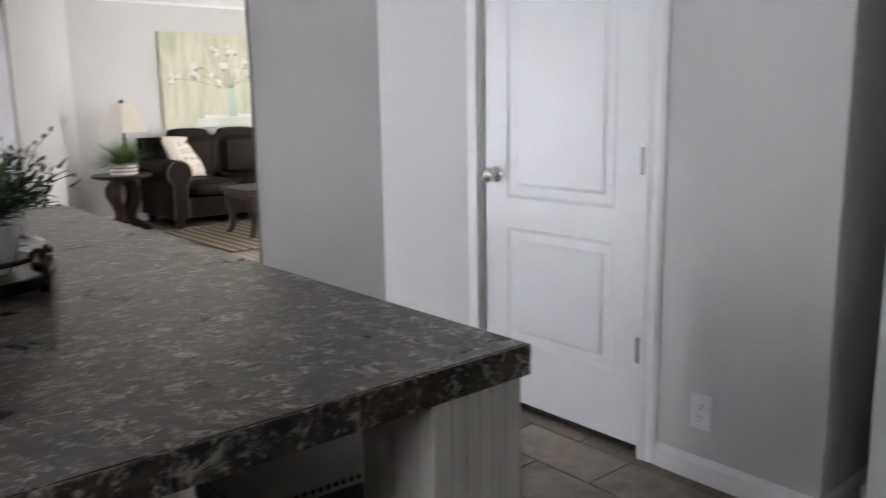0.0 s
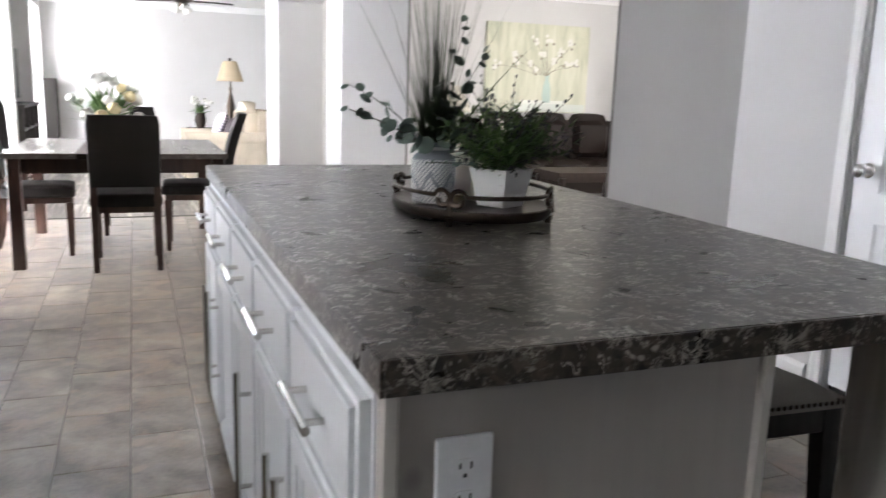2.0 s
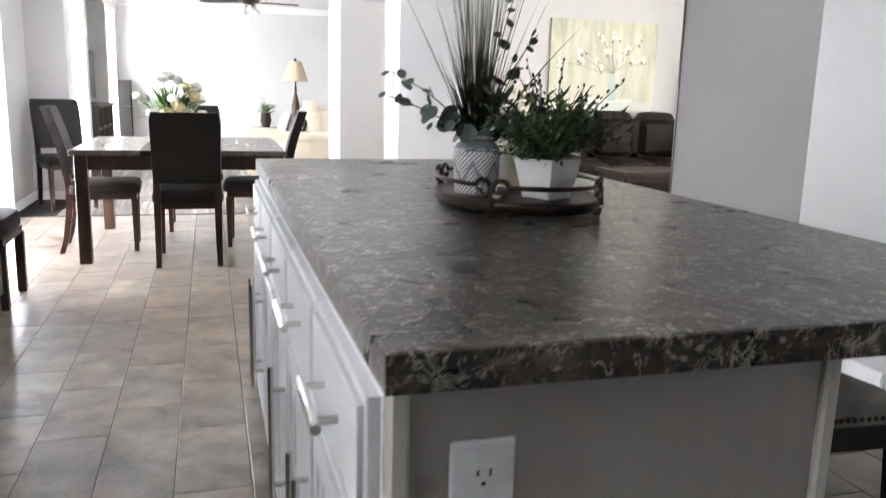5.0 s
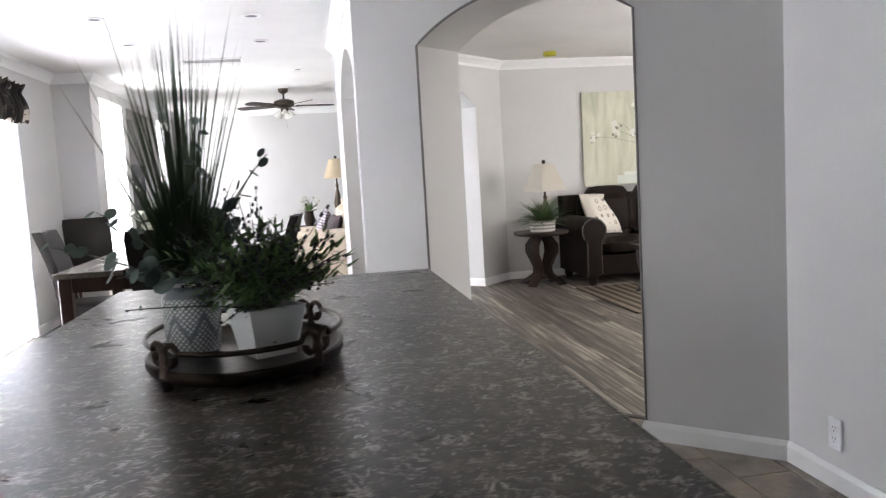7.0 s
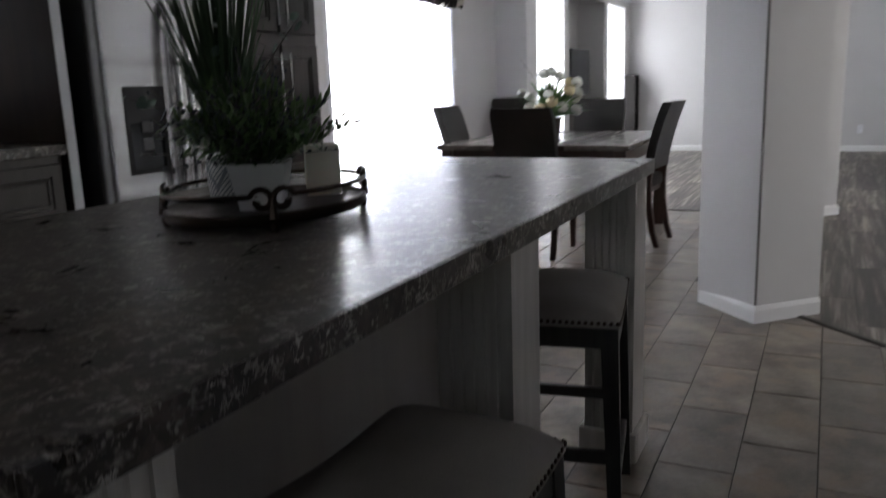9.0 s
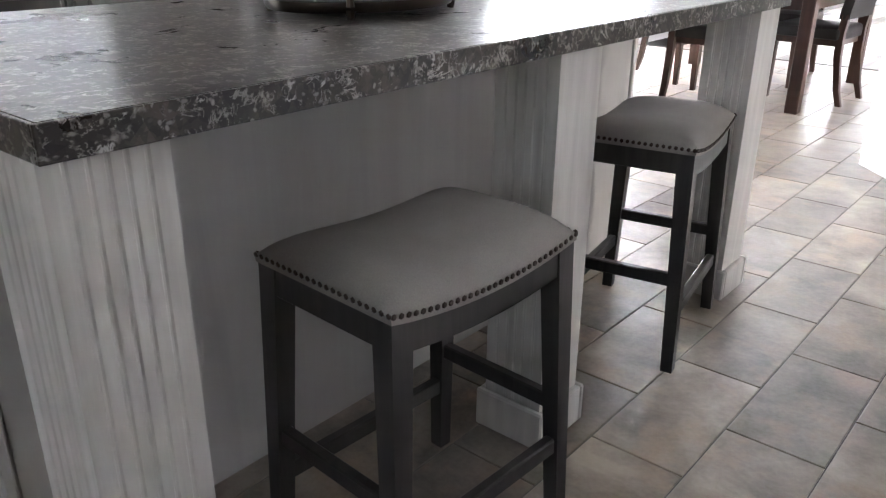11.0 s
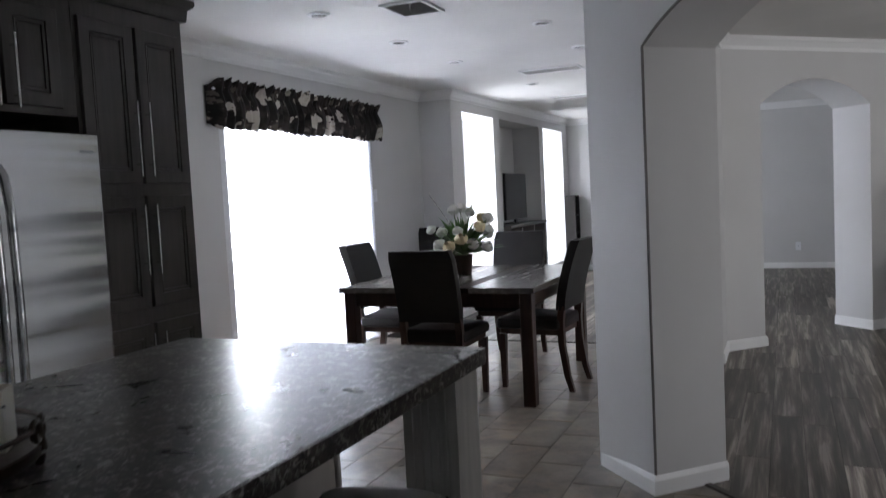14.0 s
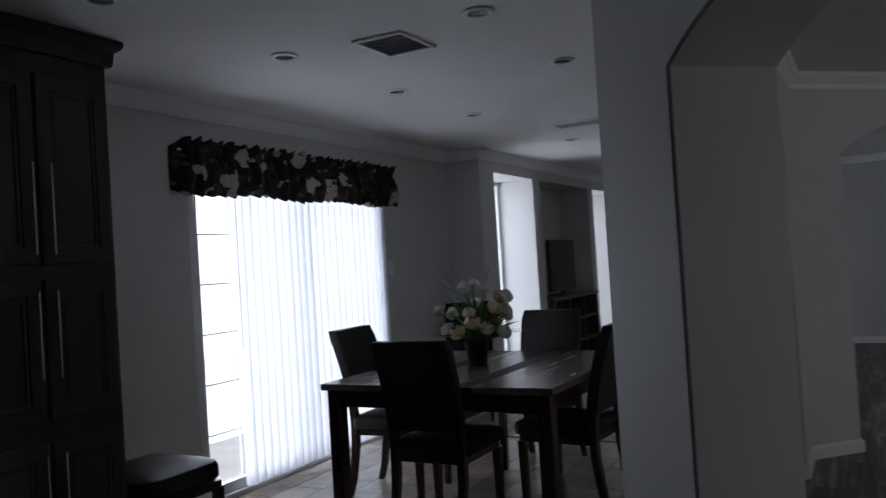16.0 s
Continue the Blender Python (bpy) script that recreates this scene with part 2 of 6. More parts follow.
def tile_material():
    m = Nodes("grey_brown_floor_tile", 0.4, spec=0.5)
    geo = m.tree.nodes.new("ShaderNodeNewGeometry").outputs["Position"]
    own = shifted(m, geo, (37, 53, 0))
    big = m.noise(own, 4.2, 5, 0.6, 0.25)
    c = m.ramp(big, [(0.36, (0.112, 0.093, 0.079)), (0.47, (0.21, 0.180, 0.153)), (0.55, (0.285, 0.246, 0.210)), (0.66, (0.40, 0.352, 0.298))])
    warm = m.noise(own, 6.5, 4)
    c = m.mix(m.ramp(warm, [(0.52, (0, 0, 0)), (0.66, (0.85, 0.85, 0.85))]), c, (0.34, 0.255, 0.185))
    c = m.mix(0.85, c, m.ramp(m.random(), [(0.0, (0.54, 0.505, 0.465)), (0.5, (0.83, 0.785, 0.72)), (1.0, (1.10, 1.045, 0.97))]), "MULTIPLY")
    fine = m.noise(geo, 70, 5, 0.65)
    c = m.mix(0.2, c, m.ramp(fine, [(0.35, (0.09, 0.08, 0.07)), (0.65, (0.27, 0.243, 0.216))]))
    m.color(c)
    m.rough(big, 0.24, 0.40)
    m.bump(m.noise(geo, 24, 5), 0.14, 0.004)
    return m.mat


def plank_material():
    m = Nodes("weathered_grey_oak_plank", 0.42, spec=0.4)
    geo = m.tree.nodes.new("ShaderNodeNewGeometry").outputs["Position"]
    mp = m.node("ShaderNodeMapping")
    mp.inputs["Scale"].default_value = (16, 0.85, 1)
    m.link(geo, mp.inputs["Vector"])
    off = m.node("ShaderNodeVectorMath")
    off.operation = "ADD"
    m.link(mp.outputs["Vector"], off.inputs[0])
    spread = m.node("ShaderNodeVectorMath")
    spread.operation = "SCALE"
    spread.inputs[0].default_value, spread.inputs["Scale"].default_value = (7, 13, 3), 1.0
    m.link(m.random(), spread.inputs["Scale"])
    m.link(spread.outputs["Vector"], off.inputs[1])
    g = m.noise(off.outputs["Vector"], 1.5, 6, 0.6, 0.3)
    c = m.ramp(g, [(0.36, (0.055, 0.046, 0.040)), (0.46, (0.102, 0.087, 0.076)), (0.54, (0.185, 0.162, 0.142)), (0.64, (0.36, 0.325, 0.29))])
    c = m.mix(0.85, c, m.ramp(m.random(), [(0.0, (0.48, 0.465, 0.45)), (0.4, (0.85, 0.835, 0.815)), (1.0, (1.6, 1.58, 1.55))]), "MULTIPLY")
    m.color(c).bump(g, 0.12, 0.004)
    m.rough(g, 0.32, 0.5)
    return m.mat


TILE = tile_material()
PLANK = plank_material()
GROUT = painted("dark_grout", (0.075, 0.065, 0.058), 0.85, 0.1, 200, 0.2)


# ---- shape helpers ----
def add_box(bm, x0, x1, y0, y1, z0, z1, bevel=0.0, segments=1):
    vs = [bm.verts.new(p) for p in ((x0, y0, z0), (x1, y0, z0), (x1, y1, z0), (x0, y1, z0),
                                    (x0, y0, z1), (x1, y0, z1), (x1, y1, z1), (x0, y1, z1))]
    fs = [bm.faces.new([vs[i] for i in f]) for f in ((0, 3, 2, 1), (4, 5, 6, 7), (0, 1, 5, 4), (1, 2, 6, 5), (2, 3, 7, 6), (3, 0, 4, 7))]
    if bevel:
        edges = list({e for f in fs for e in f.edges})
        bmesh.ops.bevel(bm, geom=edges, offset=bevel, segments=segments, affect="EDGES", profile=0.5)
    return bm


def box(x0, x1, y0, y1, z0, z1, bevel=0.0, segments=1):
    return add_box(bmesh.new(), x0, x1, y0, y1, z0, z1, bevel, segments)


def add_loft(bm, rings, close=True, cap=True):
    """Joins rings of points of equal number into one skin."""
    rows = [[bm.verts.new(p) for p in r] for r in rings]
    n = len(rows[0])
    for a, b in zip(rows, rows[1:]):
        for i in range(n if close else n - 1):
            j = (i + 1) % n
            bm.faces.new((a[i], a[j], b[j], b[i]))
    if cap and close:
        bm.faces.new(list(reversed(rows[0])))
        bm.faces.new(rows[-1])
    return bm


def circle(x, y, z, r, n=16, ry=None):
    ry = r if ry is None else ry
    return [(x + r * math.cos(2 * math.pi * i / n), y + ry * math.sin(2 * math.pi * i / n), z) for i in range(n)]


def add_lathe(bm, profile, x=0, y=0, n=20, square=1.0):
    """Turns a profile of (radius, z) about a vertical axis."""
    return add_loft(bm, [circle(x, y, z, max(r, 0.0004), n) for r, z in profile])


def add_tube(bm, points, r, n=8, ends=None):
    """A round bar through points; ends: radius factor at start and end."""
    pts = [Vector(p) for p in points]
    rings = []
    side = None
    for i, p in enumerate(pts):
        d = (pts[min(i + 1, len(pts) - 1)] - pts[max(i - 1, 0)]).normalized()
        if side is None:
            side = d.orthogonal().normalized()
        side = (side - d * side.dot(d)).normalized()
        up = d.cross(side)
        k = 1.0
        if ends:
            k = ends[0] + (ends[1] - ends[0]) * i / max(1, len(pts) - 1)
        rings.append([tuple(p + (side * math.cos(2 * math.pi * j / n) + up * math.sin(2 * math.pi * j / n)) * r * k) for j in range(n)])
    return add_loft(bm, rings)


def add_prism(bm, outline, z0, z1):
    """A flat outline of (x, y) raised from z0 to z1."""
    return add_loft(bm, [[(x, y, z0) for x, y in outline], [(x, y, z1) for x, y in outline]])


def soften(bm, offset, segments=2, angle=0.6):
    edges = [e for e in bm.edges if len(e.link_faces) == 2 and e.calc_face_angle(0) > angle]
    bmesh.ops.bevel(bm, geom=edges, offset=offset, segments=segments, affect="EDGES", profile=0.6)
    return bm


def to_mesh(name, bm, material, smooth=False):
    bmesh.ops.recalc_face_normals(bm, faces=bm.faces)
    me = bpy.data.meshes.new(name)
    bm.to_mesh(me)
    bm.free()
    for m in (material if isinstance(material, (list, tuple)) else [material]):
        me.materials.append(m)
    if smooth:
        me.polygons.foreach_set("use_smooth", [True] * len(me.polygons))
        me.set_sharp_from_angle(angle=radians(40))
    return me


def part(name, bm, material, parent, label="", smooth=False):
    ob = new(name, to_mesh(name, bm, material, smooth))
    ob.parent = parent
    return tagged(ob, label)


def solid(name, bm, material, label="", category="", kind="structure", group="", smooth=False):
    return tagged(new(name, to_mesh(name, bm, material, smooth)), label, category, group, kind)


def thing(name, label, category, at=(0, 0, 0), turn=0.0, group="", kind=""):
    ob = new(name)
    ob.empty_display_size = 0.1
    ob.matrix_basis = pose(*at, 0, 0, turn)
    return tagged(ob, label, category, group, kind)


def add_sweep(bm, path, profile, side=1):
    """Runs a profile of (distance from the wall, z) along a line of floor points; side 1: to the left of the way."""
    pts = [Vector(p) for p in path]
    rows = []
    for i, p in enumerate(pts):
        dirs = []
        if i > 0:
            dirs.append((p - pts[i - 1]).normalized())
        if i < len(pts) - 1:
            dirs.append((pts[i + 1] - p).normalized())
        ns = [Vector((-d.y, d.x)) * side for d in dirs]
        n = (ns[0] + ns[-1])
        n = n / max(0.3, n.dot(ns[0]))
        rows.append([(p.x + n.x * a, p.y + n.y * a, z) for a, z in profile])
    return add_loft(bm, rows)


# ---- structure ----
H = 2.40
DX = 2.46
R2 = math.sqrt(0.5)


def diag1(s, d, z):
    """The slanting wall by the kitchen: s along it, d across it."""
    return ((d + s) * R2, (d - s) * R2, z)


def diag2(s, d, z):
    """The slanting wall towards the family room."""
    return ((s + d) * R2, (s - d) * R2, z)


def along_y(s, d, z):
    return (d, s, z)


def arch_wall(name, place, s0, s1, d0, d1, a, b, spring, rise, label):
    """A thick wall from s0 to s1 with a segmental arch from a to b."""
    half, mid = (b - a) / 2, (a + b) / 2
    radius = (half * half + rise * rise) / (2 * rise)
    low = math.asin(half / radius)
    arc = [(mid + radius * math.sin(-low + 2 * low * i / 28), spring + rise - radius + radius * math.cos(-low + 2 * low * i / 28)) for i in range(29)]
    bm = bmesh.new()
    # two piers, then the head in slices
    for pts in ([(s0, 0.0), (a, 0.0), (a, H), (s0, H)], [(b, 0.0), (s1, 0.0), (s1, H), (b, H)]):
        add_loft(bm, [[place(s, d, z) for s, z in pts] for d in (d0, d1)])
    for d in (d0, d1):
        top = [bm.verts.new(place(s, d, H)) for s, z in arc]
        bot = [bm.verts.new(place(s, d, z)) for s, z in arc]
        for i in range(28):
            bm.faces.new((bot[i], bot[i + 1], top[i + 1], top[i]))
    lo = [[bm.verts.new(place(s, d, z)) for s, z in arc] for d in (d0, d1)]
    for i in range(28):
        bm.faces.new((lo[0][i], lo[1][i], lo[1][i + 1], lo[0][i + 1]))
    return solid(name, bm, WALL, label, "wall")


# Grey that stands in for the shade on the arch's rounded edge.
BEAD_SHADE = painted("shade_toned_bead", (0.20, 0.19, 0.185), 0.6, 0.1, 80, 0.1)


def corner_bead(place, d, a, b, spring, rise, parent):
    """A slim bead along an arch's front edge, coloured to carry the shade line."""
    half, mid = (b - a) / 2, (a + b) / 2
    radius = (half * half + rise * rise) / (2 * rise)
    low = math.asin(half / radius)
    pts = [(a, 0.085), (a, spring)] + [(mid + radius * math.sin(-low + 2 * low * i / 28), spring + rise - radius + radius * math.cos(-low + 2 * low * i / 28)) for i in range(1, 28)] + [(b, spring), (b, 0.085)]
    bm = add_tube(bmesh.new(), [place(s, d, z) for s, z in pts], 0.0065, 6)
    return part("corner_bead", bm, BEAD_SHADE, parent)


ka = arch_wall("wall_arch_kitchen", diag1, -2.858, -0.60, 4.158, 4.535, -2.432, -1.276, 1.88, 0.185, "greige painted slanting wall with a wide arched opening")
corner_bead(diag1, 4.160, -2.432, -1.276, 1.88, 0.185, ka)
arch_wall("wall_arch_family", diag2, 6.2, 8.60, -4.893, -4.518, 6.755, 7.916, 1.89, 0.20, "greige painted slanting wall with an arched opening")
arch_wall("wall_arch_dining", along_y, 5.02, 7.84, 0.94, 1.315, 5.45, 7.25, 1.88, 0.24, "greige painted wall with a wide arched opening beside the dining area")


def wall(name, boxes, label, material=WALL):
    bm = bmesh.new()
    for b in boxes:
        add_box(bm, *b)
    return solid(name, bm, material, label, "wall")


wall("wall_west", [(-1.95, -1.8, -2.5, 0.55, 0, H), (-1.95, -1.8, 0.55, 1.25, 0, 1.12), (-1.95, -1.8, 0.55, 1.25, 2.05, H), (-1.95, -1.8, 1.25, 1.6, 0, H), (-1.95, -1.8, 1.6, 2.6, 0, 1.12), (-1.95, -1.8, 1.6, 2.6, 2.05, H),
                   (-1.95, -1.8, 2.6, 5.72, 0, H), (-1.95, -1.8, 5.72, 7.78, 2.03, H), (-1.95, -1.8, 7.78, 9.0, 0, H)],
     "greige painted outer wall with patio door opening")
wall("wall_family_west", [(-1.95, -1.44, 9.0, 9.32, 0, H), (-1.95, -1.44, 10.32, 10.54, 0, H), (-1.95, -1.44, 12.23, 12.43, 0, H),
                          (-1.95, -1.44, 13.5, 13.8, 0, H), (-1.95, -1.44, 9.32, 10.32, 2.2, H), (-1.95, -1.44, 10.54, 12.23, 2.2, H),
                          (-1.95, -1.44, 12.43, 13.5, 2.2, H), (-1.95, -1.44, 9.32, 10.32, 0, 0.2), (-1.95, -1.44, 12.43, 13.5, 0, 0.2),
                          (-1.95, -1.83, 10.54, 12.23, 0, 2.2)],
     "greige painted wall with two deep window recesses and a media niche")
wall("wall_family_north", [(-1.95, 5.0, 13.8, 13.95, 0, H)], "long plain greige painted wall")
wall("wall_family_east", [(4.85, 5.0, 9.30, 13.8, 0, H)], "plain greige painted wall")
wall("wall_living_north", [(2.70, 6.15, 9.15, 9.30, 0, H)], "greige painted wall behind the sofa")
wall("wall_living_east", [(6.0, 6.15, 3.5, 5.3, 0, H), (6.0, 6.15, 7.5, 9.15, 0, H), (6.0, 6.15, 5.3, 7.5, 0, 0.6), (6.0, 6.15, 5.3, 7.5, 2.1, H)],
     "greige painted wall with a window opening")
wall("wall_living_south", [(2.72, 3.9, 3.5, 3.65, 0, H), (5.3, 6.0, 3.5, 3.65, 0, H), (3.9, 5.3, 3.5, 3.65, 0, 0.6), (3.9, 5.3, 3.5, 3.65, 2.1, H)],
     "greige painted wall with a window opening")
wall("wall_kitchen_east", [(DX, 2.6, 1.345, 1.957, 0, H), (DX, 2.6, 2.772, 3.42, 0, H), (DX, 2.6, 1.957, 2.772, 2.06, H)],
     "greige painted wall with a white panelled door")
# The last box is an unseen block added to keep light off the hall.
wall("wall_hall", [(2.6, 4.6, 1.345, 1.42, 0, H), (4.48, 4.6, -2.5, 1.345, 0, H), (2.46, 4.48, 0.93, 1.225, 0, H)], "greige painted side hall wall with an unseen block added to keep it dim")
wall("wall_kitchen_south", [(-1.95, 0.9, -2.5, -2.38, 0, H), (2.4, 4.6, -2.5, -2.38, 0, H), (0.9, 2.4, -2.5, -2.38, 0, 0.7), (0.9, 2.4, -2.5, -2.38, 2.1, H)],
     "greige painted wall with a window opening")
solid("ceiling", box(-2.0, 6.2, -2.55, 14.0, H, H + 0.15), CEILING, "white textured ceiling", "ceiling")
ground = box(-60, 60, -60, 60, -0.40, -0.13)
solid("ground", ground, painted("dry_ground", (0.68, 0.66, 0.62), 0.9, 0.15, 20, 0.4), "pale dry ground outside the house", "ground")

CROWN_PROFILE = [(0, H - 0.095), (0.012, H - 0.095), (0.018, H - 0.07), (0.05, H - 0.035), (0.062, H - 0.028), (0.075, H - 0.001), (0, H - 0.001)]
BASE_PROFILE = [(0, 0), (0.015, 0), (0.015, 0.062), (0.010, 0.074), (0.006, 0.082), (0, 0.082)]


def trim_run(name, path, profile, label, side=1):
    return solid(name, add_sweep(bmesh.new(), path, profile, side), TRIM, label, "trim")


P1 = lambda s, d: diag1(s, d, 0)[:2]
P2 = lambda s, d: diag2(s, d, 0)[:2]
DINING_PIER = (0.94, P1(-2.858, 4.158)[1])
west_line = [(-1.8, 4.70), (-1.8, 9.0), (-1.44, 9.0), (-1.44, 13.8), (4.85, 13.8)]
trim_run("crown_trim", west_line, CROWN_PROFILE, "white crown moulding", -1)
trim_run("crown_trim", [(DX, 1.345), (DX, 3.42), P1(-0.68, 4.158), DINING_PIER, (0.94, 7.86)], CROWN_PROFILE, "white crown moulding")
trim_run("crown_trim", [P1(-0.6, 4.535), (1.315, 5.10), (1.315, 7.71), P2(8.0, -4.518), (2.76, 9.15), (6.0, 9.15), (6.0, 3.65), (2.8, 3.65)], CROWN_PROFILE, "white crown moulding", -1)
trim_run("crown_trim", [(0.94, 7.86), P2(8.6, -4.893)], CROWN_PROFILE, "white crown moulding")
base_runs = [
    ([(-1.8, 4.72), (-1.8, 5.64)], -1), ([(-1.8, 7.86), (-1.8, 9.0), (-1.44, 9.0), (-1.44, 10.54)], -1),
    ([(-1.44, 12.23), (-1.44, 13.8), (4.85, 13.8)], -1),
    ([(4.48, 1.345), (DX, 1.345), (DX, 1.887)], 1), ([(DX, 2.842), (DX, 3.42), P1(-1.276, 4.158), P1(-1.276, 4.40)], 1),
    ([P1(-2.432, 4.535), P1(-2.432, 4.158), DINING_PIER, (0.94, 5.45), (1.315, 5.45)], 1),
    ([(1.315, 7.25), (0.94, 7.25), (0.94, 7.86), P2(6.755, -4.893)], 1),
    ([(1.315, 7.25), (1.315, 7.71), P2(6.755, -4.518), P2(6.755, -4.893)], -1),
    ([P2(7.916, -4.893), P2(7.916, -4.518), (2.76, 9.15), (6.0, 9.15), (6.0, 3.65)], -1),
    ([P1(-2.432, 4.535), (1.315, 5.10), (1.315, 5.45)], -1),
    ([P2(7.916, -4.893), P2(8.6, -4.893)], 1),
    ([(2.62, 1.30), (4.48, 1.30)], -1), ([(2.9, 0.27), (4.48, 0.27)], 1),
]
for path, side in base_runs:
    trim_run("baseboard", path, BASE_PROFILE, "white painted baseboard", side)

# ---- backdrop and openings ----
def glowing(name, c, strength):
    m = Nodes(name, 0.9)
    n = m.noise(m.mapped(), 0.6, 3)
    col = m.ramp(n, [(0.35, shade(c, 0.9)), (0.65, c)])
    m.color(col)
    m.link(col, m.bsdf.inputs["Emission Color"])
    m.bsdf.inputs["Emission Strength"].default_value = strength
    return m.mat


# Glowing panel just outside: stands in for bright outdoors and lights the rooms.
OUTDOOR_GLOW = glowing("outdoor_glow_panel", (0.95, 0.96, 1.0), 11.0)
solid("backdrop", box(-3.7, -3.6, -6, 22, -0.13, 6.0), OUTDOOR_GLOW, "glowing panel outside the windows in place of the bright outdoors", "backdrop")


def glass_material():
    m = bpy.data.materials.new("window_glass")
    m.use_nodes = True
    t = m.node_tree
    t.nodes.remove(t.nodes["Principled BSDF"])
    clear, gloss, mixed = (t.nodes.new(k) for k in ("ShaderNodeBsdfTransparent", "ShaderNodeBsdfGlossy", "ShaderNodeMixShader"))
    mixed.inputs[0].default_value = 0.03
    gloss.inputs["Roughness"].default_value = 0.02
    for a, b in ((clear.outputs[0], mixed.inputs[1]), (gloss.outputs[0], mixed.inputs[2]), (mixed.outputs[0], t.nodes["Material Output"].inputs["Surface"])):
        t.links.new(a, b)
    return m


GLASS = glass_material()


def translucent(name, c, through=0.5):
    m = bpy.data.materials.new(name)
    m.use_nodes = True
    t = m.node_tree
    base = t.nodes["Principled BSDF"]
    base.inputs["Base Color"].default_value, base.inputs["Roughness"].default_value = (*c, 1), 0.6
    noise_tex = t.nodes.new("ShaderNodeTexNoise")
    noise_tex.inputs["Scale"].default_value = 140
    bump = t.nodes.new("ShaderNodeBump")
    bump.inputs["Strength"].default_value = 0.1
    t.links.new(noise_tex.outputs["Fac"], bump.inputs["Height"])
    t.links.new(bump.outputs["Normal"], base.inputs["Normal"])
    thin, mixed = t.nodes.new("ShaderNodeBsdfTranslucent"), t.nodes.new("ShaderNodeMixShader")
    thin.inputs["Color"].default_value = (*c, 1)
    mixed.inputs[0].default_value = through
    for a, b in ((base.outputs[0], mixed.inputs[1]), (thin.outputs[0], mixed.inputs[2]), (mixed.outputs[0], t.nodes["Material Output"].inputs["Surface"])):
        t.links.new(a, b)
    return m


BLIND = translucent("white_vinyl_blind", (0.90, 0.905, 0.93), 0.80)
VINYL = plain("white_vinyl_frame", (0.74, 0.75, 0.77), 0.35)


def window(name, x, y0, y1, z0, z1, bars_y=0, bars_z=0, panels=1):
    w = thing(name, "white vinyl framed window with clear glass", "window", (x, (y0 + y1) / 2, z0), kind="structure")
    h, hw = z1 - z0, (y1 - y0) / 2
    t = 0.045
    bm = bmesh.new()
    for b in ((-0.05, 0.05, -hw, -hw + t, 0, h), (-0.05, 0.05, hw - t, hw, 0, h), (-0.05, 0.05, -hw + t, hw - t, 0, t), (-0.05, 0.05, -hw + t, hw - t, h - t, h)):
        add_box(bm, *b, 0.004)
    part("window_frame", bm, VINYL, w)
    for i in range(1, panels):
        c = -hw + 2 * hw * i / panels
        part("mullion", box(-0.03, 0.03, c - 0.03, c + 0.03, t, h - t, 0.004), VINYL, w)
    for i in range(1, bars_y):
        c = -hw + 2 * hw * i / bars_y
        part("muntin", box(-0.012, 0.012, c - 0.009, c + 0.009, t, h - t), VINYL, w)
    for i in range(1, bars_z):
        c = h * i / bars_z
        part("muntin", box(-0.010, 0.010, -hw + t, hw - t, c - 0.009, c + 0.009), VINYL, w)
    pane = part("pane", box(-0.003, 0.003, -hw + t, hw - t, t, h - t), GLASS, w)
    pane.visible_shadow = False
    return w


window("window_1", -1.89, 9.32, 10.32, 0.2, 2.2, 1, 2)
window("window_2", -1.89, 12.43, 13.5, 0.2, 2.2, 1, 2)
window("window_3", -1.88, 1.6, 2.6, 1.12, 2.05, 1, 2)
# Unseen window, added so the glow outside reaches the island's cabinet fronts.
window("added_window_7", -1.88, 0.55, 1.25, 1.12, 2.05, 1, 2)
window("window_4", 6.08, 5.3, 7.5, 0.6, 2.1, 1, 1, 3)
# Unseen window, added for the living room fill lamp.
w5 = window("added_window_5", 0, -0.7, 0.7, 0, 1.5, 1, 1, 2)
w5.matrix_basis = pose(4.6, 3.57, 0.6, 0, 0, 90)
# Unseen window, added for the south fill lamp.
w6 = window("added_window_6", 0, -0.75, 0.75, 0, 1.4, 1, 1, 2)
w6.matrix_basis = pose(1.65, -2.44, 0.7, 0, 0, 90)

# patio door
door = thing("patio_door", "white sliding glass patio door with grid bars", "patio door", (-1.87, 6.75, 0), kind="structure")
bm = bmesh.new()
for b in ((-0.07, 0.07, -1.03, -0.985, 0, 2.03), (-0.07, 0.07, 0.985, 1.03, 0, 2.03), (-0.07, 0.07, -0.985, 0.985, 0, 0.035), (-0.07, 0.07, -0.985, 0.985, 1.985, 2.03)):
    add_box(bm, *b, 0.004)
part("door_frame", bm, VINYL, door)
for x, a, b in ((0.025, -0.985, 0.03), (-0.025, -0.03, 0.985)):
    bm = bmesh.new()
    for q in ((a, a + 0.055, 0.035, 1.985), (b - 0.055, b, 0.035, 1.985), (a + 0.055, b - 0.055, 0.035, 0.10), (a + 0.055, b - 0.055, 1.92, 1.985)):
        add_box(bm, x - 0.018, x + 0.018, *q, 0.003)
    leaf = part("sash", bm, VINYL, door)
    pane = part("pane", box(x - 0.003, x + 0.003, a + 0.055, b - 0.055, 0.10, 1.92), GLASS, leaf)
    pane.visible_shadow = False
    for i in range(1, 3):
        c = a + (b - a) * i / 3
        part("grid_bar", box(x - 0.007, x + 0.007, c - 0.0042, c + 0.0042, 0.10, 1.92), VINYL, leaf)
    for i in range(1, 6):
        c = 0.10 + 1.82 * i / 6
        part("grid_bar", box(x - 0.006, x + 0.006, a + 0.055, b - 0.055, c - 0.0042, c + 0.0042), VINYL, leaf)

